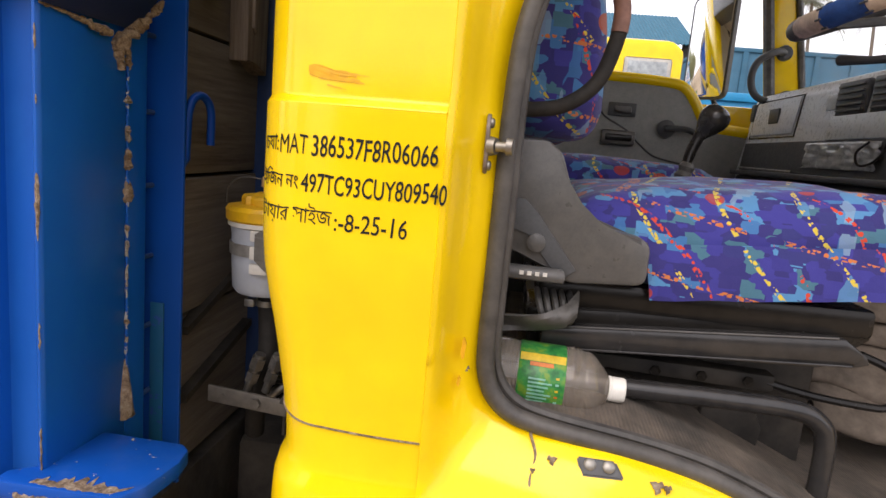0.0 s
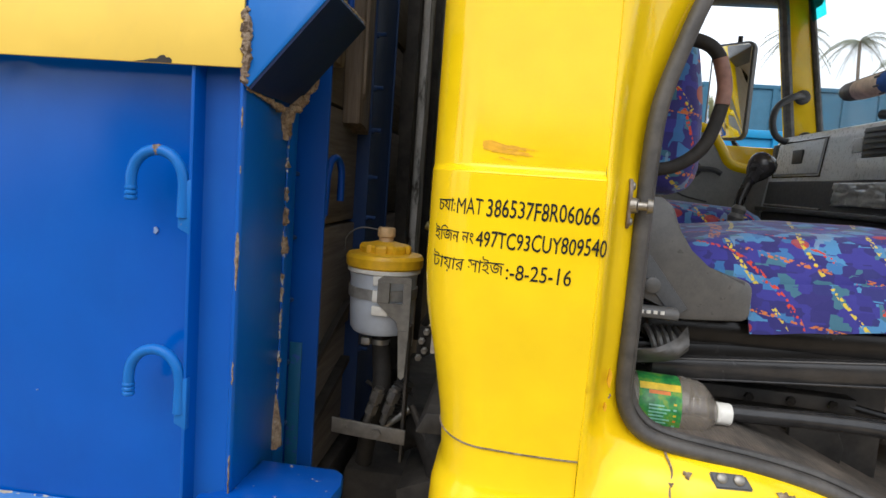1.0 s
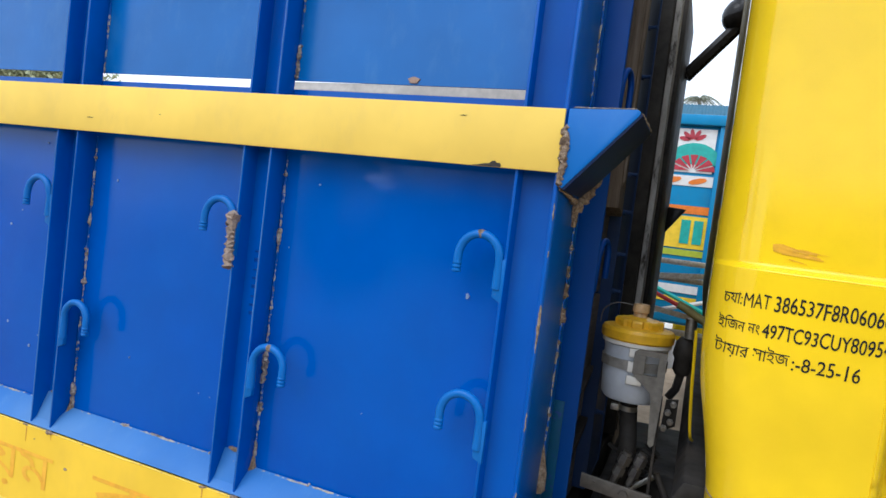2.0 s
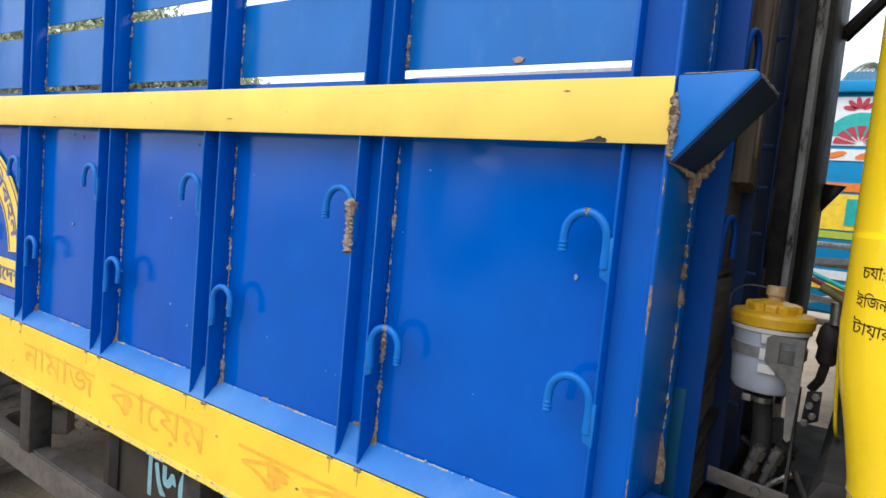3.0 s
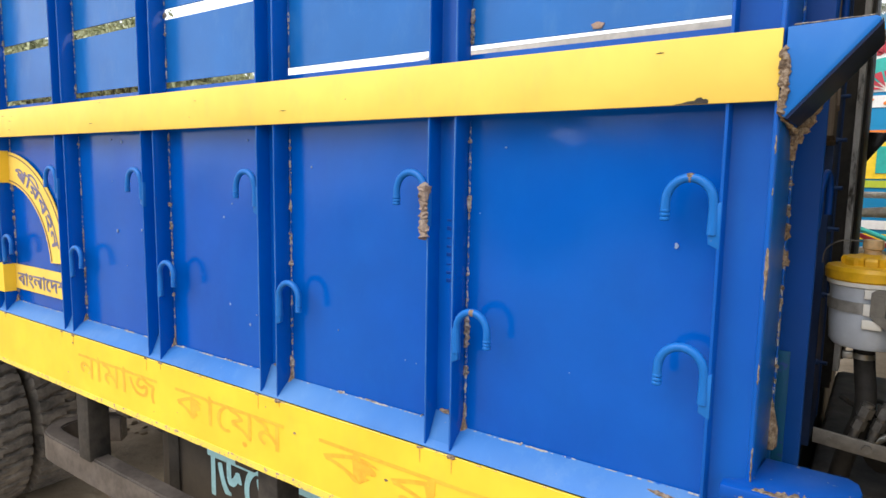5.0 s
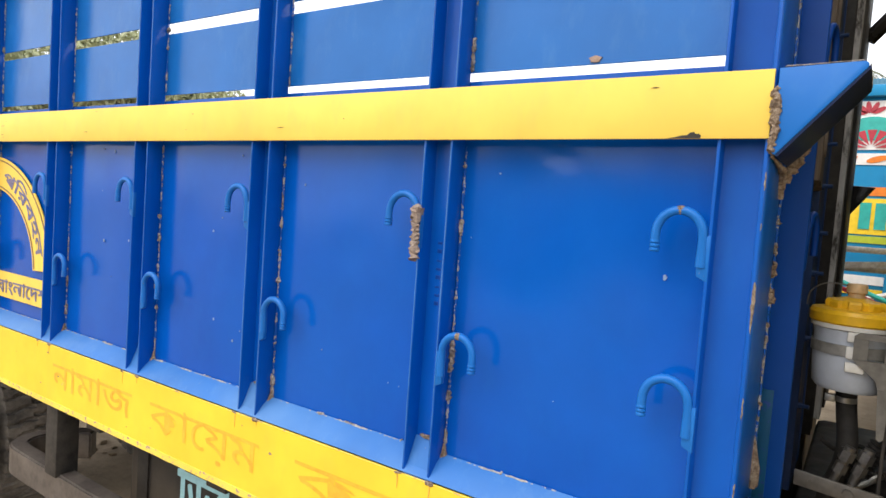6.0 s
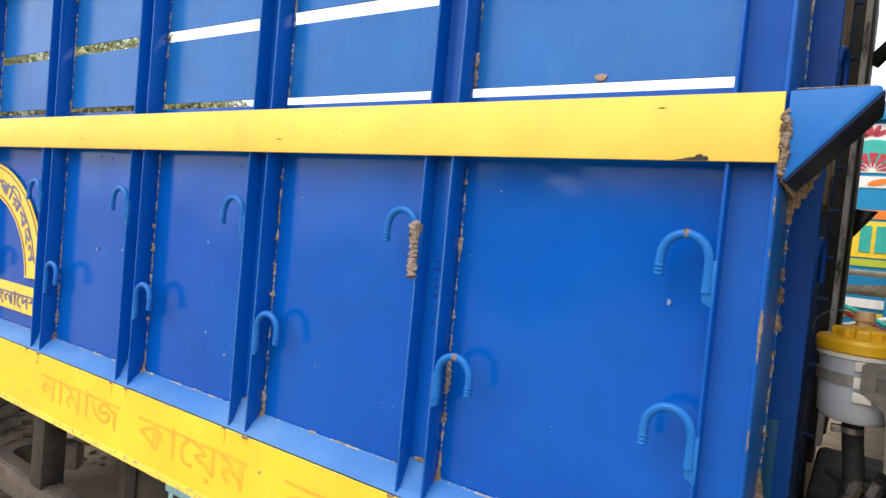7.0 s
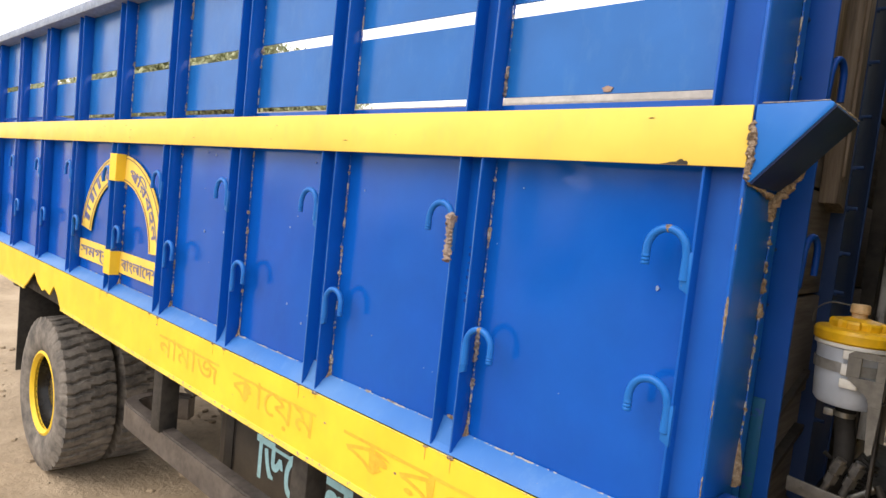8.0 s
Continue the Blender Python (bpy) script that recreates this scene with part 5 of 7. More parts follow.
for i, (x0, x1, z0, h) in enumerate(((-0.2245, -0.176, 1.7640, 0.0062), (-0.2235, -0.172, 1.7600, 0.0046), (-0.214, -0.168, 1.7575, 0.0030), (-0.200, -0.163, 1.7640, 0.0016), (-0.205, -0.185, 1.7510, 0.0010))):
    up_edge = [(x0 + (x1 - x0) * t, z0 + h * (0.5 + 0.5 * math.sin(math.pi * min(1, t * 1.6 + 0.15))) * (1 - 0.7 * t * t) - 0.0035 * t + rag.uniform(-0.0004, 0.0004)) for t in (q / 14 for q in range(15))]
    prism(bm, up_edge + [(x, z0 - 0.0035 * (x - x0) / (x1 - x0) - h * 0.35 * rag.uniform(0.3, 1.0)) for x, z in reversed(up_edge)], "y", 0.00004 * i, 0.0004 + 0.00004 * i)
for v in bm.verts:
    v.co.y = side_y(v.co.x, v.co.z) - 0.0006 - v.co.y
part("paint_smear", bm, M_SMEAR, shell, "orange touched-up smear", smooth=0)
# hand-painted lines on the corner, laid on its curve
for text, x0, x1, zb, h, bold in (("চযা:", -0.2715, -0.2505, 1.6865, 0.0165, 0.003), ("MAT", -0.248, -0.2185, 1.6850, 0.0185, 0.0), ("386537F8R06066", -0.214, -0.092, 1.6845, 0.0200, 0.007),
                                  ("ইিজন নং", -0.274, -0.226, 1.6530, 0.0155, 0.003), ("497TC93CUY809540", -0.2235, -0.0815, 1.6505, 0.0190, 0.008),
                                  ("টায়ার সাইজ", -0.275, -0.190, 1.6205, 0.0170, 0.0), (":-8-25-16", -0.187, -0.1155, 1.6165, 0.0185, 0.004)):
    bm = lettering(text, 1.0, bold)
    a, b = span(bm)
    sx, sz = (x1 - x0) / (b - a), h / (0.73 if text[0] in "M34:8" else 0.80)
    bmesh.ops.subdivide_edges(bm, edges=[e for e in bm.edges if e.calc_length() > 0.3], cuts=2)
    for v in bm.verts:
        u = v.co.x - a
        lift = 0.06 * noise.noise(Vector((u * 1.1, zb * 50, 0)))
        size = 1 + 0.10 * noise.noise(Vector((u * 0.9, zb * 90, 4)))
        x = x0 + (u + 0.05 * noise.noise(Vector((u * 1.3, v.co.z * 1.5, zb * 70))) + 0.05 * v.co.z) * sx
        z = zb + (v.co.z * size + lift + 0.02 * noise.noise(Vector((u * 5, v.co.z * 5, 1)))) * sz
        v.co = Vector((x, skin_y(x, z) - 0.0005 - 0.0025 * min(1.0, max(0.0, (x + 0.098) / 0.006)) + v.co.y, z))
    part("painted_line", bm, M_BRUSH, shell, "black hand-painted lettering", smooth=0)

# pale tone added on unseen linings to bounce light into the cab
M_LINING = plain("pale_bounce_lining", (0.76, 0.73, 0.67), 0.6, 0, 120, 0.2, 0.08, (0.55, 0.52, 0.46))
# the rest of the cab: roof, floor, far side, front
part("cab_roof", box(mesh(), -0.29, 1.15, 0.60, 2.62, 2.70, 2.78, 0.03, 3), M_CAB, truck)
part("headliner", box(mesh(), -0.26, 1.08, 0.63, 2.58, 2.655, 2.695, 0.01), M_LINING, truck)
part("rear_lining", box(mesh(), -0.255, -0.235, 0.70, 2.58, 1.40, 2.65, 0.005), M_LINING, truck)
rows = []
for x, z in ((-0.235, 1.392), (0.05, 1.392), (0.13, 1.386), (0.25, 1.345), (0.40, 1.28), (0.55, 1.24), (0.95, 1.24)):
    rows.append([(x, y, z + 0.004 * noise.noise(Vector((x * 9, y * 9, 0))) - (0.012 if y < 0.7 else 0)) for y in np.linspace(0.652, 2.58, 16)])
floor = part("cab_floor", thick(grid(mesh(), rows), -0.03), M_MAT, truck, "dusty ribbed black rubber floor mat")
part("engine_hump", box(mesh(), -0.23, 0.50, 1.28, 1.95, 1.30, 1.58, 0.04, 3), M_DASHLOW, truck)
part("near_roof_side", box(mesh(), -0.08, 1.05, 0.60, 0.66, 2.50, 2.70, 0.01), M_CAB, truck)

# far door with its sloping waistline, window surround and grips
fd = part("far_door", prism(mesh(), [(-0.25, 1.30), (1.0, 1.30), (1.0, 1.80), (0.80, 1.835), (0.70, 1.845), (0.655, 1.868), (0.62, 1.93), (0.58, 1.985), (0.52, 2.005), (-0.25, 2.02)], "y", 2.555, 2.60, 0.006), plain("grey_door_lining", (0.20, 0.205, 0.20), 0.5, 0, 300, 0.25, 0.1, (0.25, 0.245, 0.235)), truck,
          "dark grey door lining with a yellow waistline")
rows = [(-0.25, 2.03), (0.30, 2.025), (0.52, 2.015), (0.585, 1.995), (0.632, 1.937), (0.665, 1.882), (0.71, 1.86), (0.80, 1.852), (0.92, 1.84)]
part("waist_trim", tube(mesh(), smooth_path([(x, 2.565, z) for x, z in rows], 4), 0.022, 10), M_CAB, fd, "yellow painted waist rail")
part("window_crank", tube(mesh(), smooth_path([(0.52, 2.53, 1.845), (0.60, 2.525, 1.845), (0.635, 2.52, 1.83)], 4), 0.011, 8), M_DASHLOW, fd)
bezel = part("latch_bezel", box(mesh(), 0.305, 0.410, 2.545, 2.557, 1.876, 1.928, 0.004), M_DASHLOW, fd, "black inside latch with a grey lever")
part("latch_lever", box(mesh(), 0.328, 0.392, 2.538, 2.546, 1.890, 1.913, 0.003), M_PLASTIC, bezel)
pull = part("door_pull", box(mesh(), 0.288, 0.416, 2.520, 2.557, 1.768, 1.822, 0.008), M_PLASTIC, fd, "dark moulded door pull")
part("pull_recess", box(mesh(), 0.302, 0.402, 2.5175, 2.522, 1.782, 1.806, 0.003), M_BLACK, pull)
part("crank_plate", lathe(mesh(), [(0.034, 0), (0.034, 0.010), (0.022, 0.016)], (0.530, 2.556, 1.842), (0, -1, 0), 18), M_DASHLOW, fd)
part("far_sill", box(mesh(), -0.25, 1.0, 2.60, 2.63, 1.0, 1.95, 0.01), M_CAB, truck)
part("far_rear_pillar", box(mesh(), -0.285, 0.06, 2.55, 2.63, 1.9, 2.70, 0.015), M_CAB, truck)
part("window_header", box(mesh(), 0.06, 0.95, 2.54, 2.63, 2.50, 2.70, 0.015), M_PLASTIC, truck)
bm = prism(mesh(), [(0.90, 1.90), (1.005, 1.90), (0.865, 2.66), (0.775, 2.66)], "y", 2.53, 2.62, 0.012)
pil = part("front_pillar", bm, M_CAB, truck, "yellow front pillar with black seals")
part("pillar_seal", tube(mesh(), [(0.895, 2.535, 1.90), (0.77, 2.535, 2.66)], 0.020, 8), M_RUBBER, pil)
part("pillar_seal", tube(mesh(), [(1.006, 2.53, 1.93), (0.868, 2.53, 2.66)], 0.013, 8), M_RUBBER, pil)
for z, x in ((2.145, 0.905), (1.985, 0.935)):
    part("grip_mount", lathe(mesh(), [(0.028, 0), (0.028, 0.015), (0.018, 0.024)], (x, 2.532, z), (0, -1, 0), 14), M_DASHLOW, pil)
part("grip", tube(mesh(), smooth_path([(0.905, 2.52, 2.145), (0.86, 2.48, 2.14), (0.80, 2.47, 2.10), (0.785, 2.47, 2.04), (0.805, 2.47, 1.985), (0.86, 2.48, 1.965), (0.935, 2.52, 1.98)], 5), 0.013, 10), M_DASHLOW, pil, "black grab handle")
part("screen_header", box(mesh(), 0.84, 1.06, 0.66, 2.56, 2.55, 2.70, 0.02), M_CAB, truck)
part("near_front_pillar", prism(mesh(), [(0.98, 1.30), (1.06, 1.30), (1.06, 1.90), (0.90, 2.66), (0.82, 2.66), (0.98, 1.90)], "y", 0.60, 0.68, 0.01), M_CAB, truck)
part("front_panel", box(mesh(), 1.04, 1.08, 0.60, 2.62, 0.98, 1.90, 0.02), M_CAB, truck)
pane = part("windscreen", prism(mesh(), [(1.03, 1.90), (1.034, 1.90), (0.874, 2.60), (0.870, 2.60)], "y", 0.68, 2.53), M_SCREEN, truck, "dusty clear windscreen")
pane.visible_shadow = False
part("tint_strip", prism(mesh(), [(0.903, 2.43), (0.905, 2.43), (0.866, 2.60), (0.864, 2.60)], "y", 2.41, 2.52), glass("teal_film", (0.05, 0.75, 0.75), 0.1, 1.02), pane, "teal sun strip")

# dashboard across the cab
dash = part("dashboard", prism(mesh(), [(0.80, 1.66), (0.815, 1.70), (0.842, 1.955), (0.858, 1.985), (0.90, 1.995), (1.03, 1.99), (1.03, 1.50), (0.86, 1.50), (0.86, 1.66)], "y", 0.72, 2.55, 0.006), M_DASH, truck, "grey moulded dashboard with air vents")


def on_dash(z):
    return 0.815 + (z - 1.70) * 0.106 - 0.001


part("lower_fascia", prism(mesh(), [(on_dash(1.72) - 0.0035, 1.715), (on_dash(1.812) - 0.0035, 1.810), (on_dash(1.812) + 0.004, 1.814), (on_dash(1.72) + 0.004, 1.713)], "y", 0.75, 2.53), M_DASHLOW, dash, "black lower fascia")
glove = part("glovebox_lid", prism(mesh(), [(on_dash(1.835), 1.835), (on_dash(1.835) - 0.006, 1.838), (on_dash(1.955) - 0.006, 1.952), (on_dash(1.955), 1.955)], "y", 2.14, 2.50, 0.002), M_DASH, dash)
bm = box(mesh(), on_dash(1.90) - 0.012, on_dash(1.90) - 0.004, 2.27, 2.35, 1.875, 1.925, 0.003)
latch = part("glovebox_latch", bm, M_DASHLOW, glove)
for y0, y1 in ((1.735, 1.888), (1.585, 1.712)):
    vent = part("air_vent", box(mesh(), on_dash(1.92) - 0.010, on_dash(1.92) + 0.004, y0, y1, 1.875, 1.965, 0.004), M_DASHLOW, dash)
    for i in range(5):
        part("vent_slat", box(mesh(), on_dash(1.92) - 0.016, on_dash(1.92) - 0.010, y0 + 0.012, y1 - 0.012, 1.886 + 0.016 * i, 1.891 + 0.016 * i), M_PLASTIC, vent)
part("air_vent", box(mesh(), on_dash(1.92) - 0.008, on_dash(1.92) + 0.004, 2.512, 2.546, 1.892, 1.955, 0.003), M_DASHLOW, dash)
bm = mesh()
for y0, y1, z0, z1 in ((2.128, 2.132, 1.826, 1.960), (2.512, 2.516, 1.826, 1.960), (2.132, 2.512, 1.826, 1.830), (2.132, 2.512, 1.957, 1.960)):
    prism(bm, [(on_dash(z0) - 0.0015, z0), (on_dash(z0) + 0.003, z0), (on_dash(z1) + 0.003, z1), (on_dash(z1) - 0.0015, z1)], "y", y0, y1)
part("lid_gap", bm, M_BLACK, dash)
part("switch_blank", box(mesh(), on_dash(1.917) - 0.005, on_dash(1.917) + 0.004, 1.900, 1.958, 1.896, 1.940, 0.003), M_DASH, dash, "blank square switch cover")
part("radio_cover", prism(mesh(), [(on_dash(1.812) - 0.007, 1.812), (on_dash(1.876) - 0.007, 1.876), (on_dash(1.876) + 0.003, 1.878), (on_dash(1.812) + 0.003, 1.810)], "y", 1.606, 1.902, 0.002), M_DASH, dash, "plain grey radio cover")
bm = mesh()
for i in range(8):
    box(bm, on_dash(1.92) - 0.0095, on_dash(1.92) - 0.008, 2.515, 2.543, 1.897 + 0.0072 * i, 1.8995 + 0.0072 * i)
part("vent_slats", bm, M_PLASTIC, dash)
# pale strip paints the highlight along the fascia's lower lip
part("fascia_lip", tube(mesh(), [(on_dash(1.72) - 0.006, 2.06, 1.717), (on_dash(1.72) - 0.006, 2.52, 1.721)], 0.004, 8), M_EDGE, dash, "lower lip with its highlight as a pale strip")
part("loose_wire", tube(mesh(), smooth_path([(0.800, 1.63, 1.80), (0.790, 1.66, 1.775), (0.788, 1.64, 1.745), (0.792, 1.59, 1.75), (0.80, 1.56, 1.78), (0.81, 1.57, 1.82)], 5), 0.003, 8), M_HOSE, dash)
part("lower_shelf", box(mesh(), 0.775, 0.825, 0.75, 2.52, 1.695, 1.712, 0.005), M_DASHLOW, dash)
part("knee_panel", box(mesh(), 0.80, 0.86, 0.75, 2.52, 1.30, 1.695, 0.01), M_DASHLOW, dash)
bm = mesh()
rows = []
rnd = random.Random(9)
for i in range(13):
    z = 1.732 + 0.072 * i / 12
    rows.append([(on_dash(z) - 0.013 + 0.009 * noise.noise(Vector((i * 0.5, j * 0.6, 0))), 1.60 + 0.39 * j / 22 + rnd.uniform(-0.005, 0.005), z) for j in range(23)])
part("plastic_wrap", thick(grid(bm, rows), 0.001), plain("crumpled_grey_wrap", (0.34, 0.35, 0.35), 0.25, 0.0, 30, 0.6, 0.3), dash, "crumpled shiny wrapping over the radio slot", 180)
part("radio_knob", lathe(mesh(), [(0.016, 0), (0.016, 0.02), (0.012, 0.024)], (on_dash(1.80) - 0.005, 1.53, 1.80), (-1, 0, 0), 18), M_DASHLOW, dash)

PX, PZ = 0.772, 2.180
# steering wheel in its laced cover
WC, WR = Vector((0.590, 1.005, 2.012)), 0.232
ax = Vector((-0.42, 0, 1)).normalized()
e1 = Vector((0, 1, 0))
e2 = ax.cross(e1)
wheel_ring = [WC + (e1 * math.cos(a) + e2 * math.sin(a)) * WR for a in (2 * math.pi * i / 64 for i in range(64))]
sw = part("steering_wheel", tube(mesh(), wheel_ring, 0.0158, 12, True), M_RUBBER, truck, "steering wheel in a striped laced cover")
M_STRIPE_B = plain("blue_cover_leather", (0.02, 0.07, 0.24), 0.5)
M_STRIPE_C = plain("cream_cover_leather", (0.52, 0.42, 0.32), 0.6)
for c0, wide, m in ((15, 3, M_STRIPE_C), (18, 3, M_STRIPE_B), (21, 2, M_STRIPE_C), (40, 4, M_STRIPE_C), (44, 4, M_STRIPE_B)):
    part("cover_stripe", tube(mesh(), [wheel_ring[(c0 + i) % 64] for i in range(wide + 1)], 0.0168, 12), m, sw)
for c0 in (18, 21, 23):
    p, q = wheel_ring[c0], wheel_ring[c0 + 1]
    for i in range(7):
        t = 2 * math.pi * i / 7
        d = (p - WC).normalized()
        o = p + (d * math.cos(t) + ax * math.sin(t)) * 0.0172
        part("stitch", tube(mesh(), [o - (q - p).normalized() * 0.005, o + (q - p).normalized() * 0.005], 0.0016, 6), M_DASHLOW, sw)
for a in (0.6, 2.5, 4.71):
    part("spoke", tube(mesh(), [WC + (e1 * math.cos(a) + e2 * math.sin(a)) * 0.05 - ax * 0.05, WC + (e1 * math.cos(a) + e2 * math.sin(a)) * WR], 0.012, 8, flat=0.5), M_DASHLOW, sw)
part("wheel_hub", lathe(mesh(), [(0.075, -0.07), (0.08, -0.03), (0.06, -0.01), (0.02, 0)], WC, tuple(ax), 24), M_DASHLOW, sw)
part("column_cowl", prism(mesh(), [(0.535, 1.885), (0.548, 1.912), (0.62, 1.950), (0.76, 1.90), (0.80, 1.70), (0.585, 1.675), (0.565, 1.695)], "y", 0.955, 1.09, 0.014), M_DASHLOW, truck, "black steering column cowl")
part("column_stalk", tube(mesh(), [(0.56, 1.08, 1.90), (0.54, 1.16, 1.905), (0.53, 1.24, 1.915)], [0.007, 0.007, 0.010], 10), M_DASHLOW, truck)
# small hanging plaque under the windscreen's top, its writing as bars
M_GOLD = plain("gilt_plastic", (0.62, 0.42, 0.08), 0.3, 0.6, 60, 0.1, 0.2)
plq = part("hanging_plaque", prism(mesh(), [(PX + 0.040 * math.cos(t) * (1.0 if abs(math.cos(t)) < 0.8 else 0.95), PZ + 0.042 * math.sin(t)) for t in np.linspace(0, 6.28, 25)[:-1]], "y", 1.447, 1.453, 0.001), M_BLACK, truck, "black and gilt hanging plaque")
part("plaque_rim", tube(mesh(), [(PX + 0.040 * math.cos(t), 1.450, PZ + 0.042 * math.sin(t)) for t in np.linspace(0, 6.28, 29)[:-1]], 0.004, 8, True), M_GOLD, plq)
for i, w in enumerate((0.030, 0.040, 0.026)):
    part("plaque_bar", box(mesh(), PX - w / 2, PX + w / 2, 1.4445, 1.4465, PZ - 0.018 + 0.015 * i, PZ - 0.011 + 0.015 * i), M_GOLD, plq)
part("plaque_foot", tube(mesh(), [(PX - 0.042, 1.45, PZ - 0.050), (PX - 0.02, 1.45, PZ - 0.043), (PX, 1.45, PZ - 0.055), (PX + 0.02, 1.45, PZ - 0.043), (PX + 0.042, 1.45, PZ - 0.050)], 0.005, 8), M_GOLD, plq)
part("plaque_cord", tube(mesh(), [(PX, 1.45, PZ + 0.04), (PX, 1.45, 2.66)], 0.0015, 6), M_BLACK, plq)
part("instrument_hood", box(mesh(), 0.78, 0.98, 0.78, 1.25, 1.95, 2.04, 0.03, 3), M_DASHLOW, dash)

# driver's seat
seat = new("driver_seat")
HOME[seat.name] = Vector((0.25, 1.02, 1.39))
seat.parent = truck
seat.location = HOME[seat.name] - HOME[truck.name]
tagged(seat, "sprung driver's seat in blue patterned cloth")
bm = cushion(mesh(), 0.03, 0.490, 0.795, 1.26, 1.552, 1.674, 0.060, 0.016, 18, 0.006)
for v in bm.verts:
    v.co.z += 0.075 * (v.co.x - 0.27)
part("seat_cushion", bm, M_CLOTH, seat, "loose blue patterned cloth cover")
rows = []
for i in range(11):
    u = i / 10
    row = []
    for x in np.linspace(0.143 + 0.012 * u, 0.492, 34):
        top = 1.618 + 0.075 * (x - 0.27)
        low = 1.540 + 0.105 * (x - 0.145) + 0.006 * noise.noise(Vector((x * 13, 4, 4))) + 0.25 * max(0.0, x - 0.44)
        turn = max(0.0, x - 0.425)
        row.append((x - 2.2 * turn * turn, 0.789 + 9.0 * turn * turn - 0.012 * math.sin(u * 1.6) + 0.008 * u * noise.noise(Vector((x * 18, 2.0, 2))), top + (low - top) * u))
    rows.append(row)
part("cover_skirt", thick(grid(mesh(), rows), 0.003), M_CLOTH, seat, "hanging edge of the cloth cover")


def backrest(y0, y1, lean=-0.10):
    bm = cushion(mesh(), -0.055, 0.082, y0, y1, 1.725, 1.985, 0.05, 0.0, 12, 0.007)
    for v in bm.verts:
        v.co.x += (v.co.z - 1.74) * lean - 0.25 * (v.co.z - 1.80) ** 2
    return bm


part("backrest", backrest(0.795, 1.25), M_CLOTH, seat, "blue patterned cloth backrest")
part("side_cover", prism(mesh(), [(-0.055, 1.70), (-0.035, 1.722), (0.012, 1.722), (0.030, 1.708), (0.042, 1.675), (0.052, 1.648), (0.078, 1.626), (0.135, 1.617), (0.143, 1.608), (0.143, 1.568), (0.135, 1.561),
                                      (0.055, 1.556), (0.028, 1.565), (-0.02, 1.60), (-0.055, 1.61)], "y", 0.748, 0.790, 0.007), M_PLASTIC, seat, "dark grey moulded recliner cover")
# dark raised plate draws the shade in the cover's moulded groove
part("cover_groove_shade", prism(mesh(), [(-0.030, 1.652), (-0.008, 1.652), (0.006, 1.640), (0.060, 1.573), (0.047, 1.563), (0.036, 1.565), (0.0, 1.612), (-0.030, 1.618)], "y", 0.7455, 0.750, 0.001), M_DASHLOW, seat)
part("cover_screw", lathe(mesh(), [(0.011, 0), (0.011, 0.004), (0.006, 0.006)], (0.010, 0.7455, 1.602), (0, -1, 0), 16), M_PLASTIC, seat)
bm = tube(mesh(), smooth_path([(-0.06, 0.742, 1.566), (0.0, 0.738, 1.5665), (0.035, 0.738, 1.566), (0.043, 0.740, 1.5655)], 3), 0.0095, 10, flat=0.8)
lever = part("seat_lever", bm, M_PLASTIC, seat, "grey adjusting lever")
bm = mesh()
for i in range(4):
    box(bm, -0.006 + 0.009 * i, -0.001 + 0.009 * i, 0.7270, 0.7290, 1.5655, 1.570)
part("lever_marks", bm, M_WHITEP, lever)
part("seat_pan", box(mesh(), 0.02, 0.43, 0.80, 1.24, 1.515, 1.552, 0.008), M_BLACK, seat)
part("suspension_skirt", prism(mesh(), [(0.01, 1.51), (0.42, 1.535), (0.43, 1.515), (0.40, 1.49), (0.01, 1.475)], "y", 0.805, 1.22, 0.004), M_BLACK, seat, "folded black rubber skirt")
part("suspension_tray", prism(mesh(), [(0.03, 1.492), (0.39, 1.518), (0.415, 1.500), (0.405, 1.486), (0.36, 1.480), (0.03, 1.464)], "y", 0.782, 1.22, 0.004), M_GLOSS, seat, "glossy black suspension tray")
part("tray_end", prism(mesh(), [(0.392, 1.517), (0.419, 1.498), (0.424, 1.488), (0.405, 1.482)], "y", 0.786, 1.20, 0.003), M_GLOSS, seat)
part("tray_lip", tube(mesh(), [(0.03, 0.780, 1.4655), (0.40, 0.780, 1.486)], 0.0015, 6), M_GLOSS, seat, "thin glossy black tray edge")
part("skirt_edge", tube(mesh(), [(0.03, 0.803, 1.5125), (0.40, 0.803, 1.5345)], 0.0016, 6), M_GLOSS, seat)
# greyer line on the black tray paints in its edge highlight
part("tray_edge", tube(mesh(), [(0.05, 0.781, 1.4945), (0.38, 0.781, 1.5185)], 0.0012, 6), M_PLASTIC, seat)
part("seat_slide", prism(mesh(), [(0.10, 1.447), (0.345, 1.443), (0.345, 1.420), (0.10, 1.428)], "y", 0.845, 0.875, 0.003), M_CHASSIS, seat)
for x in (0.19, 0.25, 0.31):
    part("slide_bolt", lathe(mesh(), [(0.007, 0), (0.007, 0.005)], (x, 0.844, 1.433), (0, -1, 0), 6), M_BLACK, seat)
part("slide_handle", tube(mesh(), smooth_path([(0.335, 0.85, 1.432), (0.395, 0.85, 1.421), (0.465, 0.85, 1.415), (0.490, 0.85, 1.417), (0.500, 0.85, 1.430), (0.494, 0.85, 1.460), (0.478, 0.85, 1.472), (0.445, 0.85, 1.484)], 5), 0.0055, 8), M_BLACK, seat, "bent black slide handle")
part("seat_riser", box(mesh(), 0.02, 0.42, 0.90, 1.18, 1.26, 1.475, 0.01), M_CHASSIS, seat)
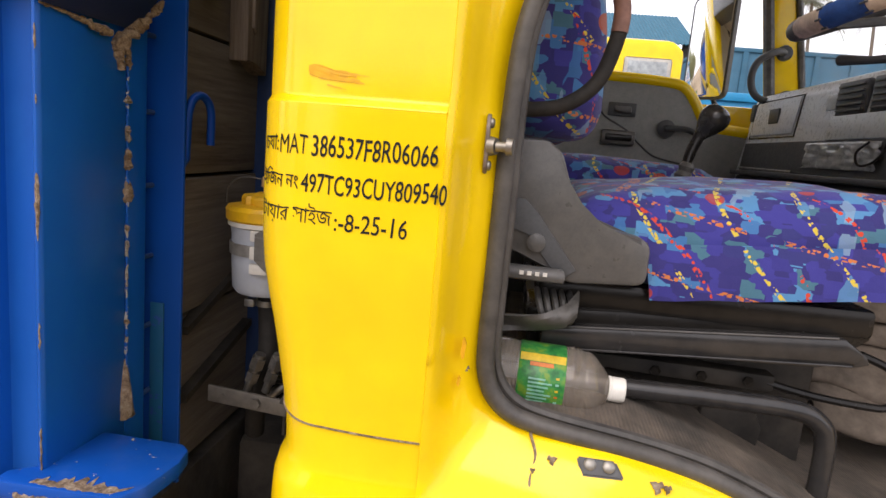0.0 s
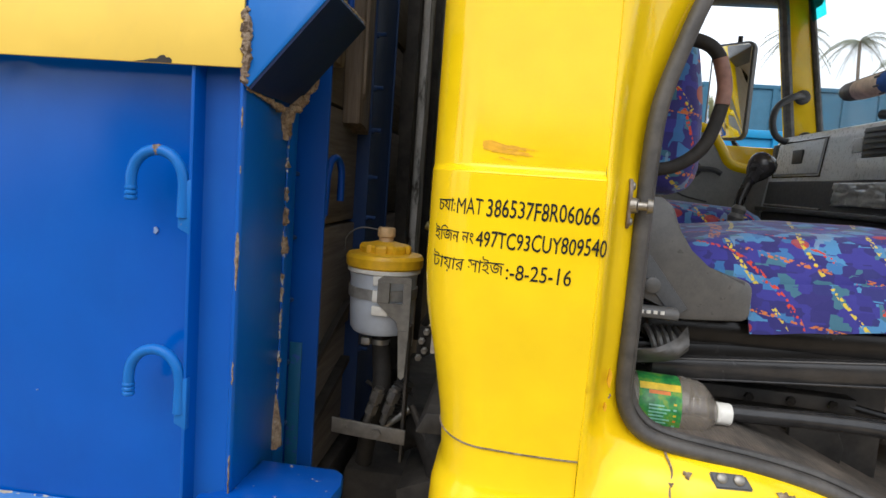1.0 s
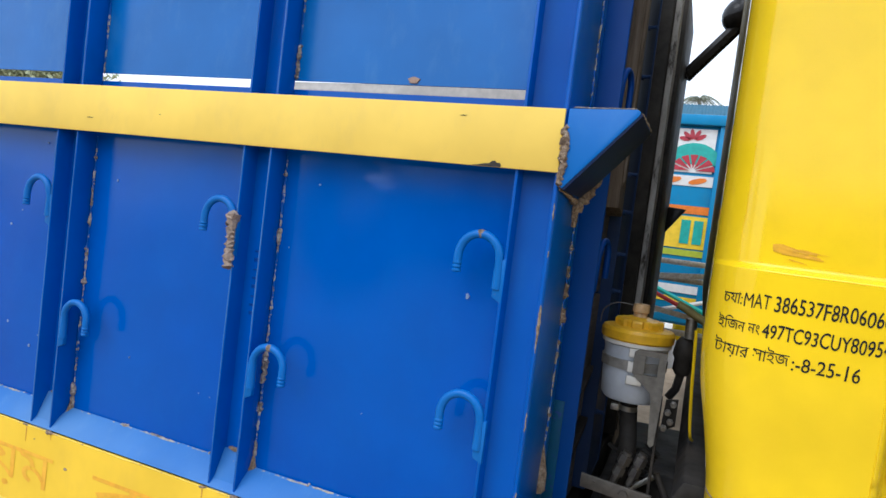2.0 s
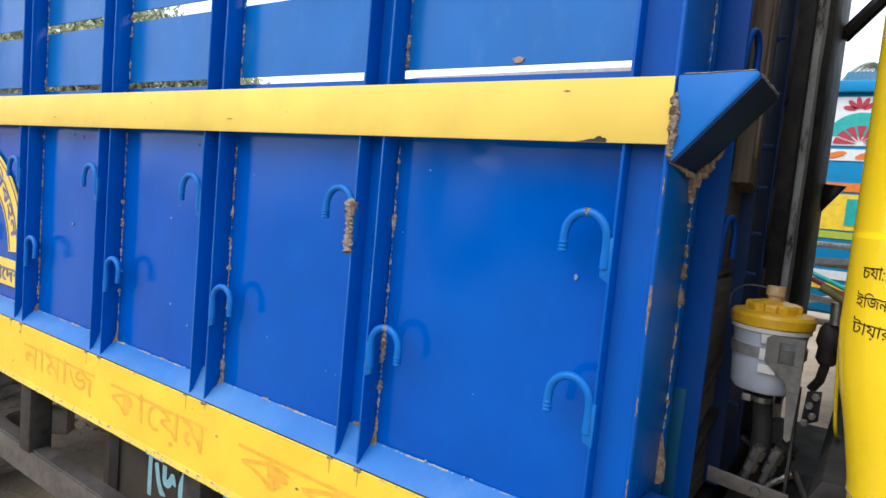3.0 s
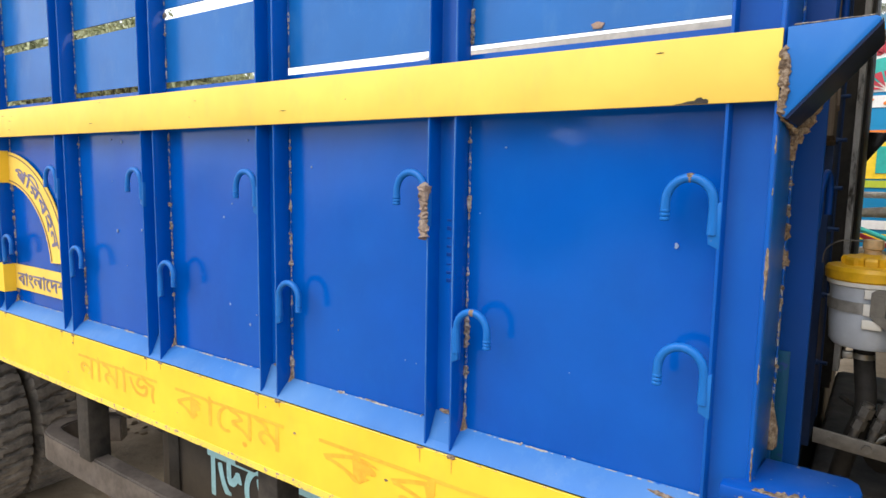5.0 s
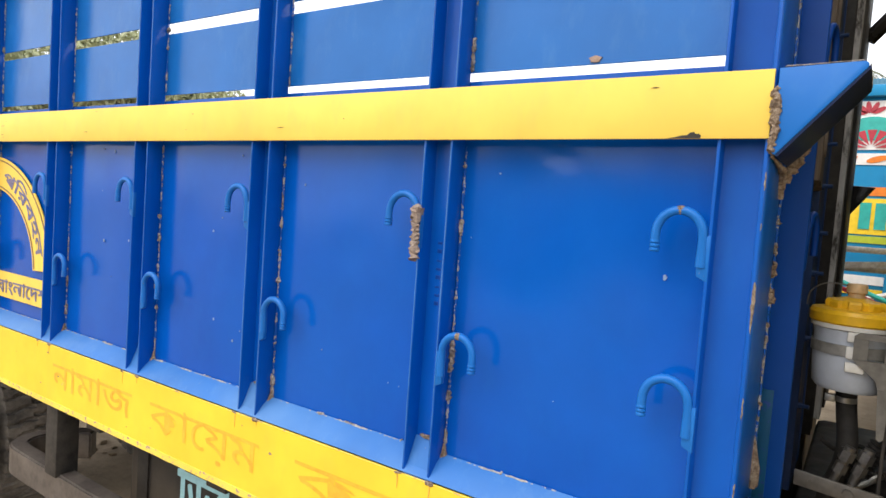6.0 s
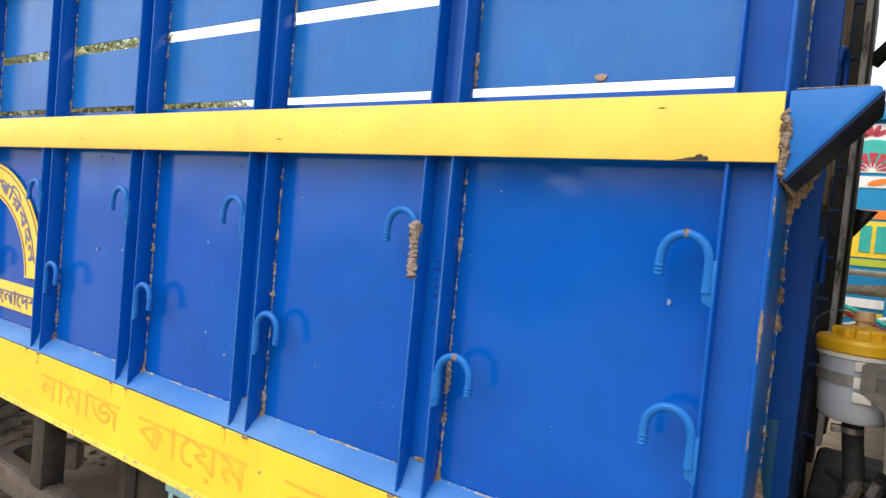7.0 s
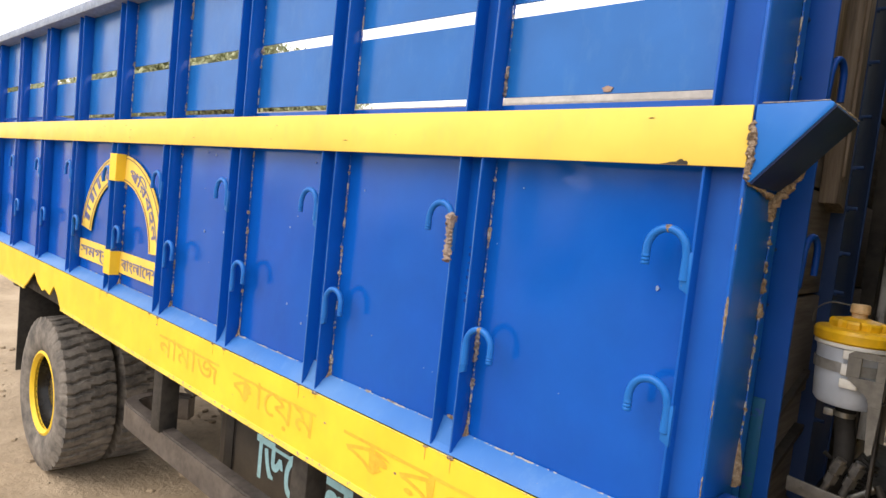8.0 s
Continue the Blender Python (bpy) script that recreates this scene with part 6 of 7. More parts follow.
part("floor_bar", tube(mesh(), smooth_path([(-0.03, 0.792, 1.424), (0.13, 0.784, 1.4245), (0.27, 0.78, 1.4265), (0.345, 0.78, 1.424), (0.374, 0.78, 1.412), (0.387, 0.78, 1.385), (0.387, 0.78, 1.30)], 6), 0.0125, 12), M_GLOSS, seat, "bent black tubular bar")
bm = prism(mesh(), [(0.262, 1.40), (0.325, 1.405), (0.345, 1.36), (0.34, 1.325), (0.30, 1.31), (0.262, 1.35)], "y", 0.86, 0.875, 0.003)
prism(bm, [(0.20, 1.40), (0.22, 1.405), (0.27, 1.335), (0.252, 1.33)], "y", 0.87, 0.885, 0.003)
tube(bm, [(0.228, 0.855, 1.352), (0.238, 0.855, 1.366)], 0.008, 8)
part("floor_bracket", bm, M_CHASSIS, seat, "black pressed steel floor bracket")
bm = mesh()
rows = []
for i in range(9):
    u = i / 8
    rows.append([(-0.03 + 0.098 * u, 0.758 + 0.012 * math.sin(4 * u + v * 3), 1.486 + 0.022 * u ** 3 + 0.030 * v * (0.7 + 0.3 * u) + (0.008 if i == 8 else 0)) for v in np.linspace(0, 1, 5)])
part("belt_flap", thick(grid(bm, rows), 0.003), M_RUBBER, seat, "curled rubber flap")
bm = mesh()
for i in range(5):
    pts = smooth_path([(0.020 + 0.010 * i, 0.80, 1.535), (0.022 + 0.010 * i, 0.768, 1.527), (0.028 + 0.009 * i, 0.766, 1.51), (0.032 + 0.008 * i, 0.79, 1.498)], 4)
    tube(bm, pts, 0.0042, 7)
part("spring_bellows", bm, M_RUBBER, seat, "ribbed black bellows")
rows = []
for i in range(46):
    v = i / 45
    row = []
    for x in np.linspace(0.46, 0.80, 22):
        fold = math.sin(v * 30 + 3.0 * noise.noise(Vector((v * 3, x * 7, 1))) + 5 * x)
        row.append((x, 1.16 - 0.20 * v + 0.012 * fold + 0.02 * noise.noise(Vector((x * 8, v * 4, 5))), 1.560 - 0.24 * v - 0.10 * (x - 0.6) + 0.006 * fold))
    rows.append(row)
part("crumpled_carpet", thick(grid(mesh(), rows), -0.006), plain("brown_dusty_carpet", (0.12, 0.096, 0.075), 0.9, 0, 40, 0.5, 0.35), truck, "crumpled brown floor carpet", 180)
part("grab_loop", tube(mesh(), smooth_path([(-0.06, 0.755, 1.752), (0.0, 0.757, 1.756), (0.032, 0.757, 1.766), (0.060, 0.757, 1.792), (0.075, 0.757, 1.838), (0.077, 0.757, 1.872), (0.066, 0.757, 1.908), (0.040, 0.757, 1.926), (-0.02, 0.757, 1.932)], 6), 0.0090, 12), M_HOSE, truck,
     "black grab loop with a brown worn patch")
part("grab_patch", tube(mesh(), smooth_path([(0.0765, 0.756, 1.846), (0.077, 0.756, 1.872), (0.0675, 0.756, 1.905)], 5), 0.0096, 12), plain("brown_worn_vinyl", (0.20, 0.10, 0.075), 0.6), truck, "brown worn vinyl wrap")

# passenger bench and gear lever
bench = new("passenger_seat")
HOME[bench.name] = Vector((0.2, 1.85, 1.5))
bench.parent = truck
bench.location = HOME[bench.name] - HOME[truck.name]
tagged(bench, "low passenger seat in blue patterned cloth")
part("seat_cushion", cushion(mesh(), -0.16, 0.445, 1.48, 2.20, 1.58, 1.705, 0.05, 0.01, 12, 0.006), M_CLOTH, bench, "blue patterned cloth cushion")
part("seat_base", box(mesh(), -0.15, 0.42, 1.97, 2.19, 1.25, 1.585, 0.01), M_DASHLOW, bench)
gear = part("gear_lever", tube(mesh(), smooth_path([(0.312, 1.40, 1.60), (0.330, 1.405, 1.69), (0.340, 1.41, 1.735), (0.356, 1.415, 1.775)], 5), [0.008 + 0.00035 * i for i in range(16)], 10), M_BLACK, truck, "black gear lever with a rounded knob")
bm = lathe(mesh(), [(0.009, -0.062), (0.011, -0.048), (0.015, -0.034), (0.0235, -0.020), (0.030, -0.004), (0.0315, 0.008), (0.028, 0.020), (0.019, 0.028), (0.006, 0.031)], (0.377, 1.415, 1.806), (0.55, 0.05, 0.85), 24)
part("gear_knob", bm, M_GLOSS, gear)
bm = mesh()
tube(bm, [(0.310 + 0.0022 * i, 1.40, 1.60 + 0.0095 * i) for i in range(13)], [0.026 - 0.0012 * i + (0.004 if i % 2 else 0) for i in range(13)], 14)
part("gear_boot", bm, M_RUBBER, gear, "ribbed rubber boot")

# far mirror on its arm
mc, mt = Vector((0.712, 2.80, 2.195)), Vector((-0.682, 0.731, 0))
mn = Vector((-0.731, -0.682, 0))


def slab(wide, high, d0, d1, bevel, r):
    """An upright plate with rounded corners, turned as the mirror stands."""
    pts = []
    for cx, cz, a0 in ((1, 1, 0), (-1, 1, 90), (-1, -1, 180), (1, -1, 270)):
        pts += [(cx * (wide / 2 - r) + r * math.cos(radians(a0 + 15 * s)), cz * (high / 2 - r) + r * math.sin(radians(a0 + 15 * s))) for s in range(7)]
    bm = prism(mesh(), pts, "y", d0, d1, bevel)
    for v in bm.verts:
        v.co = mc - mt * v.co.x - mn * v.co.y + Vector((0, 0, v.co.z))
    return bm


mir = part("mirror_housing", slab(0.192, 0.415, -0.004, 0.022, 0.004, 0.032), M_DASHLOW, truck, "tall black door mirror")
part("mirror_glass", slab(0.174, 0.395, -0.0065, -0.0045, 0.0006, 0.026), M_MIRROR, mir, "mirror glass")
part("mirror_arm", tube(mesh(), smooth_path([(0.745, 2.83, 2.44), (0.75, 2.85, 2.2), (0.76, 2.83, 2.0), (0.80, 2.72, 1.93), (0.84, 2.62, 1.92)], 5), 0.011, 8), M_BLACK, mir)

# ---- behind the cab: fluid reservoir and its plumbing ----
RX, RY = -0.397, 0.955
res = part("fluid_reservoir", lathe(mesh(), [(0.048, 1.452), (0.054, 1.460), (0.0565, 1.50), (0.0575, 1.545), (0.0595, 1.556), (0.0595, 1.562)], (RX, RY, 0), sides=40), M_TANKP, truck, "milky plastic fluid reservoir with a yellow cap")
part("reservoir_ring", lathe(mesh(), [(0.060, 1.556), (0.0635, 1.558), (0.0635, 1.5645), (0.060, 1.566)], (RX, RY, 0), sides=40), M_WHITEP, res)
cap = part("reservoir_cap", lathe(mesh(), [(0.064, 1.565), (0.0665, 1.568), (0.0675, 1.582), (0.064, 1.588), (0.052, 1.590), (0.03, 1.592)], (RX, RY, 0), sides=48), M_CAPY, res, "yellow screw cap", 25)
part("cap_grip", lathe(mesh(), [(0.041, 1.588), (0.0415, 1.600), (0.039, 1.604), (0.028, 1.606), (0.018, 1.609)], (RX, RY, 0), sides=64, lobe=lambda t, i: 1 + 0.085 * (1 if math.cos(8 * t) > -0.35 else -0.6) if i < 3 else 1), M_CAPY, cap, "", 25)
part("cap_nipple", lathe(mesh(), [(0.016, 1.606), (0.0125, 1.611), (0.0125, 1.616), (0.0155, 1.618), (0.0155, 1.630), (0.014, 1.633)], (RX, RY, 0), sides=24), plain("pale_amber_plastic", (0.60, 0.40, 0.20), 0.4), cap)
part("tether", tube(mesh(), smooth_path([(RX - 0.013, RY - 0.005, 1.629), (RX - 0.045, RY - 0.01, 1.630), (RX - 0.068, RY - 0.005, 1.613), (RX - 0.072, RY, 1.588)], 6), 0.0012, 6), M_PLASTIC, cap)
part("reservoir_band", lathe(mesh(), [(0.0575, 1.514), (0.0600, 1.514), (0.0605, 1.532), (0.0580, 1.532)], (RX, RY, 0), sides=40), plain("dull_strap_steel", (0.30, 0.29, 0.27), 0.5, 0.4), res, "steel strap")
for dz, h in ((1.540, 0.016), (1.512, 0.020), (1.490, 0.016)):
    part("level_mark", box(mesh(), RX - 0.006, RX + 0.022, RY - 0.0640, RY - 0.0555, dz, dz + h, 0.002), M_WHITEP, res)
bm = mesh()
for out in ([(0.004, 1.552), (0.012, 1.558), (0.060, 1.558), (0.060, 1.548), (0.004, 1.548)], [(0.004, 1.5475), (0.024, 1.5475), (0.024, 1.514), (0.004, 1.514)],
            [(0.047, 1.5475), (0.060, 1.5475), (0.060, 1.514), (0.047, 1.514)], [(0.004, 1.5135), (0.060, 1.5135), (0.060, 1.470), (0.042, 1.470), (0.038, 1.484), (0.014, 1.504)],
            [(0.042, 1.4695), (0.060, 1.4695), (0.057, 1.392), (0.052, 1.387), (0.047, 1.392)]):
    prism(bm, [(RX + x, z) for x, z in out], "y", RY - 0.069, RY - 0.062)
part("reservoir_bracket", bm, plain("grey_cast_bracket", (0.17, 0.16, 0.14), 0.5, 0.3), res, "grey pressed bracket")
part("reservoir_post", box(mesh(), RX + 0.056, RX + 0.061, RY - 0.060, RY - 0.030, 1.24, 1.475, 0.001), M_CHASSIS, res)
plumb = part("hose", tube(mesh(), smooth_path([(RX, RY, 1.455), (RX + 0.004, RY, 1.41), (RX + 0.010, RY - 0.01, 1.36), (RX + 0.006, RY - 0.01, 1.32), (RX - 0.01, RY, 1.26), (RX - 0.02, RY + 0.02, 1.20)], 5), 0.0165, 12), M_HOSE, res, "black rubber hose")
part("hose_clamp", lathe(mesh(), [(0.0168, 0), (0.0182, 0), (0.0182, 0.009), (0.0168, 0.009)], (RX, RY, 1.428), sides=20), M_STEEL, plumb)
part("clamp_screw", box(mesh(), RX - 0.030, RX - 0.014, RY - 0.020, RY - 0.010, 1.427, 1.440, 0.002), M_STEEL, plumb)
M_GREASY = plain("greasy_steel", (0.17, 0.16, 0.145), 0.4, 0.7, 70, 0.3, 0.4, (0.06, 0.05, 0.04))
for dx, dy in ((0.010, -0.056), (0.037, -0.048)):
    top, low = Vector((RX + dx + 0.006, RY + dy, 1.366)), Vector((RX + dx - 0.014, RY + dy, 1.302))
    bm = mesh()
    for u0, u1, r, n in ((0.0, 0.10, 0.0085, 12), (0.10, 0.36, 0.0118, 6), (0.36, 0.46, 0.0080, 12), (0.46, 0.72, 0.0105, 6), (0.72, 1.0, 0.0068, 12)):
        tube(bm, [top.lerp(low, u0), top.lerp(low, u1)], r, n)
    part("pipe_union", bm, M_GREASY, res, "greasy steel pipe union")
pts = [(RX + 0.030 + 0.0015 * i, RY - 0.03, 1.318 + 0.0032 * i) for i in range(18)]
part("coil_hose", tube(mesh(), pts, [0.0165 if i % 2 else 0.0130 for i in range(18)], 12), M_HOSE, res)
bm = prism(mesh(), [(RX - 0.060, 1.286), (RX + 0.066, 1.276), (RX + 0.066, 1.302), (RX - 0.060, 1.312)], "y", RY - 0.072, RY - 0.067, 0.001)
lathe(bm, [(0.008, 0), (0.008, 0.006)], (RX + 0.018, RY - 0.072, 1.293), (0, -1, 0), 6)
lathe(bm, [(0.0035, 0), (0.0035, 0.002)], (RX - 0.036, RY - 0.072, 1.298), (0, -1, 0), 10)
part("flat_bracket", bm, plain("dull_bracket_steel", (0.12, 0.11, 0.098), 0.5, 0.3), res, "flat drilled steel bracket")
for dx, z in ((0.080, 1.452), (0.072, 1.435), (0.078, 1.418), (0.068, 1.404)):
    part("bolt", lathe(mesh(), [(0.0062, 0), (0.0062, 0.007), (0.0045, 0.0075), (0.0045, 0.014)], (RX + dx, RY + 0.02, z), (0, -1, 0), 6), M_STEEL, res)
part("bolt_plate", prism(mesh(), [(RX + 0.062, 1.395), (RX + 0.088, 1.41), (RX + 0.088, 1.462), (RX + 0.066, 1.458)], "y", RY + 0.021, RY + 0.026, 0.001), M_CHASSIS, res)
M_OLIVE = plain("grimy_olive_paint", (0.20, 0.17, 0.05), 0.5, 0.2, 50, 0.3, 0.3, (0.07, 0.06, 0.045))
part("lift_arm", tube(mesh(), smooth_path([(-0.335, 1.0, 1.640), (-0.318, 1.0, 1.633), (-0.300, 1.0, 1.622), (-0.280, 1.0, 1.613)], 4), 0.008, 10), M_OLIVE, truck, "grimy olive lift arm")
part("lift_ram", tube(mesh(), [(-0.306, 1.02, 1.614), (-0.305, 1.02, 1.575)], 0.011, 12), M_STEEL, truck, "grey steel ram end")
bm = lathe(mesh(), [(0.012, 0), (0.018, 0.01), (0.016, 0.03), (0.021, 0.04), (0.017, 0.065), (0.010, 0.075)], (-0.312, 1.03, 1.500), sides=14)
tube(bm, [(-0.312, 1.03, 1.505), (-0.318, 1.03, 1.47), (-0.330, 1.03, 1.45)], 0.008, 8)
part("air_valve", bm, M_CHASSIS, truck, "black air valve")
part("cross_pipe", tube(mesh(), smooth_path([(RX + 0.062, RY - 0.01, 1.318), (RX + 0.035, RY - 0.02, 1.298), (RX + 0.02, RY - 0.02, 1.284)], 3), 0.008, 10), M_STEEL, res)
part("loose_cable", tube(mesh(), smooth_path([(RX + 0.06, RY + 0.03, 1.33), (RX + 0.03, RY + 0.04, 1.345), (RX + 0.0, RY + 0.05, 1.325), (RX - 0.03, RY + 0.05, 1.34)], 5), 0.004, 8), M_HOSE, res)
# dark frame parts below
part("air_pipe", tube(mesh(), smooth_path([(-0.36, 1.02, 1.24), (-0.30, 0.96, 1.28), (-0.25, 0.90, 1.20), (-0.24, 0.88, 1.05)], 5), 0.035, 14), M_HOSE, truck)
part("cab_mount", prism(mesh(), [(-0.34, 1.20), (-0.24, 1.24), (-0.24, 1.16), (-0.33, 1.14)], "y", 0.88, 1.1, 0.004), M_CHASSIS, truck)
part("cab_strut", tube(mesh(), [(-0.33, 0.93, 1.33), (-0.255, 0.90, 1.20)], 0.006, 8), M_CHASSIS, truck)
# added dark box shuts out ground light under the cab
part("under_cab_closure", box(mesh(), -0.47, 0.30, 1.02, 1.9, 0.70, 1.16, 0.02), M_CHASSIS, truck)
part("step_box", box(mesh(), -0.42, 0.2, 0.72, 1.0, 0.62, 1.02, 0.02), M_CHASSIS, truck)

# ---- the bottle that lies on the cab floor ----
bottle = new("drink_bottle")
HOME[bottle.name] = Vector((0.04, 0.762, 1.392))
bottle.location = HOME[bottle.name]
tagged(bottle, "empty dusty drink bottle with a green label lying on the mat", "bottle")
bax = Vector((1, -0.02, -0.03)).normalized()
bo = Vector((-0.122, 0.765, 1.4365))
prof = [(0.030, 0.0), (0.040, 0.004), (0.0435, 0.014), (0.044, 0.03), (0.0425, 0.036), (0.044, 0.042), (0.044, 0.070), (0.042, 0.076), (0.044, 0.082), (0.044, 0.118), (0.0422, 0.124), (0.0425, 0.128), (0.0425, 0.182), (0.044, 0.186),
        (0.0445, 0.192), (0.0422, 0.195), (0.0438, 0.199), (0.0424, 0.203), (0.0402, 0.206), (0.0414, 0.210), (0.0385, 0.217), (0.033, 0.223), (0.026, 0.230), (0.019, 0.235), (0.0150, 0.238), (0.0145, 0.244)]
part("bottle_body", lathe(mesh(), prof, bo, tuple(bax), 40), M_PET, bottle, "dusty clear plastic body")
k = Mat("printed_green_label")
lab = k.ramp(k.noise(60.0, 3), [(0.35, (0.01, 0.12, 0.03)), (0.5, (0.03, 0.24, 0.05)), (0.62, (0.16, 0.30, 0.03))])
k.color(lab)
k.rough(0.35)
wrap = part("bottle_label", lathe(mesh(), [(0.0430, 0.127), (0.0434, 0.1275), (0.0434, 0.1825), (0.0430, 0.183)], bo, tuple(bax), 40), k.m, bottle, "green printed label")


def on_label(u0, u1, a0, a1, m, name="label_bar"):
    q = Vector((0, 0, 1)).rotation_difference(bax)
    rows = []
    for a in np.linspace(a0, a1, 6):
        rows.append([bo + q @ Vector((0.0438 * math.cos(a), 0.0438 * math.sin(a), u)) for u in (u0, u1)])
    part(name, thick(grid(mesh(), rows), 0.0003), m, wrap)


AL = math.atan2(-1, 0)
M_LY = plain("label_yellow", (0.65, 0.45, 0.03), 0.4)
M_LC = plain("label_mint", (0.22, 0.48, 0.36), 0.4)
M_LR = plain("label_orange", (0.6, 0.16, 0.02), 0.4)
on_label(0.128, 0.182, AL + 0.72, AL + 0.98, M_LY)
on_label(0.136, 0.170, AL + 0.62, AL + 0.75, M_LR)
on_label(0.128, 0.182, AL - 1.05, AL - 0.80, M_LY)
on_label(0.140, 0.168, AL - 0.78, AL - 0.66, M_LR)
for i in range(7):
    on_label(0.140, 0.160 + 0.004 * (i * 5 % 3), AL - 0.34 + 0.105 * i, AL - 0.29 + 0.105 * i, M_LC)
for i in range(6):
    on_label(0.172, 0.176, AL - 0.42 + 0.17 * i, AL - 0.36 + 0.17 * i, (M_LY, M_LC, M_LY, M_LR, M_LC, M_LY)[i])
part("bottle_cap", lathe(mesh(), [(0.0150, 0.238), (0.0158, 0.239), (0.0158, 0.241), (0.0150, 0.2425), (0.0153, 0.244), (0.0153, 0.256), (0.0140, 0.2585)], bo, tuple(bax), 36, lobe=lambda t, i: 1 + 0.02 * math.cos(30 * t)), M_WHITEP, bottle, "white screw cap", 25)
# moulded line in the far door's lining, its shade drawn as a dark tube
part("lining_groove_shade", tube(mesh(), smooth_path([(0.262, 2.5545, 1.915), (0.300, 2.5545, 1.870), (0.385, 2.5545, 1.825), (0.440, 2.5545, 1.775), (0.500, 2.5545, 1.735), (0.60, 2.5545, 1.715)], 5), 0.0035, 6), M_DASHLOW, fd)


# ---- the yard beyond ----
M_BGBLUE = paint("sky_blue_truck_paint", (0.02, 0.25, 0.50), (0.12, 0.22, 0.3), rough=0.4)
M_BGWHITE = plain("white_sign_paint", (0.75, 0.74, 0.72), 0.4, 0, 30, 0.1, 0.08)
M_BGRED = plain("crimson_sign_paint", (0.42, 0.03, 0.05), 0.4, 0, 30, 0.1, 0.15)
M_BGTEAL = plain("jade_sign_paint", (0.03, 0.38, 0.33), 0.4, 0, 30, 0.1, 0.15)
M_BGORANGE = plain("orange_sign_paint", (0.75, 0.20, 0.02), 0.4, 0, 30, 0.1, 0.15)
M_BGYEL = plain("yellow_sign_paint", (0.85, 0.58, 0.03), 0.4, 0, 30, 0.1, 0.12)
M_BGLIME = plain("lime_sign_paint", (0.42, 0.50, 0.04), 0.4, 0, 30, 0.1, 0.12)

deco = thing("decorated_truck", (-1.0, 4.6, 0), "parked cargo truck with hand-painted floral panels", "truck")
BY = 4.0
DX0, DX1 = -4.2, 0.30
part("body_side", box(mesh(), DX0, DX1, BY, BY + 0.05, 1.27, 2.52, 0.005), M_BGBLUE, deco)
part("body_top_rail", box(mesh(), DX0, DX1, BY - 0.05, BY + 0.06, 2.52, 2.585, 0.008), M_BGBLUE, deco)
part("body_box", box(mesh(), DX0, DX1, BY + 0.06, 5.9, 1.25, 2.4, 0.01), M_BGBLUE, deco)
for z0, z1, m, nm in ((2.14, 2.205, M_BGWHITE, "painted_border"), (1.965, 2.015, M_BGORANGE, "painted_band"), (1.745, 1.95, M_BGYEL, "painted_band"), (1.695, 1.735, M_BGLIME, "painted_band"), (1.40, 1.435, M_BGYEL, "painted_band"), (1.46, 1.51, M_BGWHITE, "painted_band")):
    part(nm, box(mesh(), DX0 + 0.01, DX1 - 0.01, BY - 0.006, BY - 0.001, z0, z1), m, deco)
xs = [-3.79, -3.19, -2.59, -1.99, -1.39, -0.79, -0.19]
for x0 in xs:
    pnl = part("floral_panel", box(mesh(), x0, x0 + 0.475, BY - 0.008, BY - 0.001, 2.225, 2.50), M_BGWHITE, deco, "white panel with painted flowers")
    cx = x0 + 0.36
    for r0, r1, m, zc in ((0.0, 0.16, M_BGTEAL, 2.27),):
        bm = mesh()
        prism(bm, [(cx + 0.17 * math.cos(a), 2.262 + 0.15 * math.sin(a)) for a in np.linspace(0.1, math.pi - 0.1, 14)], "y", BY - 0.011, BY - 0.0085)
        part("painted_leaf", bm, M_BGTEAL, pnl)
    for i in range(7):
        a0, a1 = math.pi * (i + 0.10) / 7, math.pi * (i + 0.90) / 7
        prism_pts = [(cx + 0.02 * math.cos((a0 + a1) / 2), 2.232 + 0.02 * math.sin((a0 + a1) / 2))] + [(cx + 0.13 * math.cos(a), 2.232 + 0.105 * math.sin(a)) for a in np.linspace(a0, a1, 5)]
        part("painted_petal", prism(mesh(), prism_pts, "y", BY - 0.014, BY - 0.0115), M_BGRED, pnl)
    for i in range(5):
        a = 0.5 + i * 0.62
        c = (cx - 0.02 + 0.05 * math.cos(a), 2.43 + 0.035 * math.sin(a))
        pts = [(c[0] + 0.035 * math.cos(t) * math.cos(a) - 0.014 * math.sin(t) * math.sin(a), c[1] + 0.035 * math.cos(t) * math.sin(a) + 0.014 * math.sin(t) * math.cos(a)) for t in np.linspace(0, 2 * math.pi, 9)[:-1]]
        part("painted_petal", prism(mesh(), pts, "y", BY - 0.012, BY - 0.0085), M_BGRED, pnl)
    for i in range(3):
        c = (x0 + 0.10 + 0.15 * i, 2.172)
        part("painted_curl", prism(mesh(), [(c[0] + 0.055 * math.cos(t), c[1] + 0.022 * math.sin(t + 0.6)) for t in np.linspace(0, 2 * math.pi, 10)[:-1]], "y", BY - 0.010, BY - 0.0065), M_BGORANGE, deco)
    for dx, m in ((0.10, M_BGRED), (0.34, M_BGTEAL), (0.415, M_BGTEAL)):
        part("painted_bar", box(mesh(), x0 + dx, x0 + dx + 0.055, BY - 0.011, BY - 0.0065, 1.775, 1.925), m, deco)
    part("body_post", box(mesh(), x0 + 0.490, x0 + 0.550, BY - 0.03, BY - 0.002, 1.28, 2.53, 0.006), M_BGBLUE, deco)
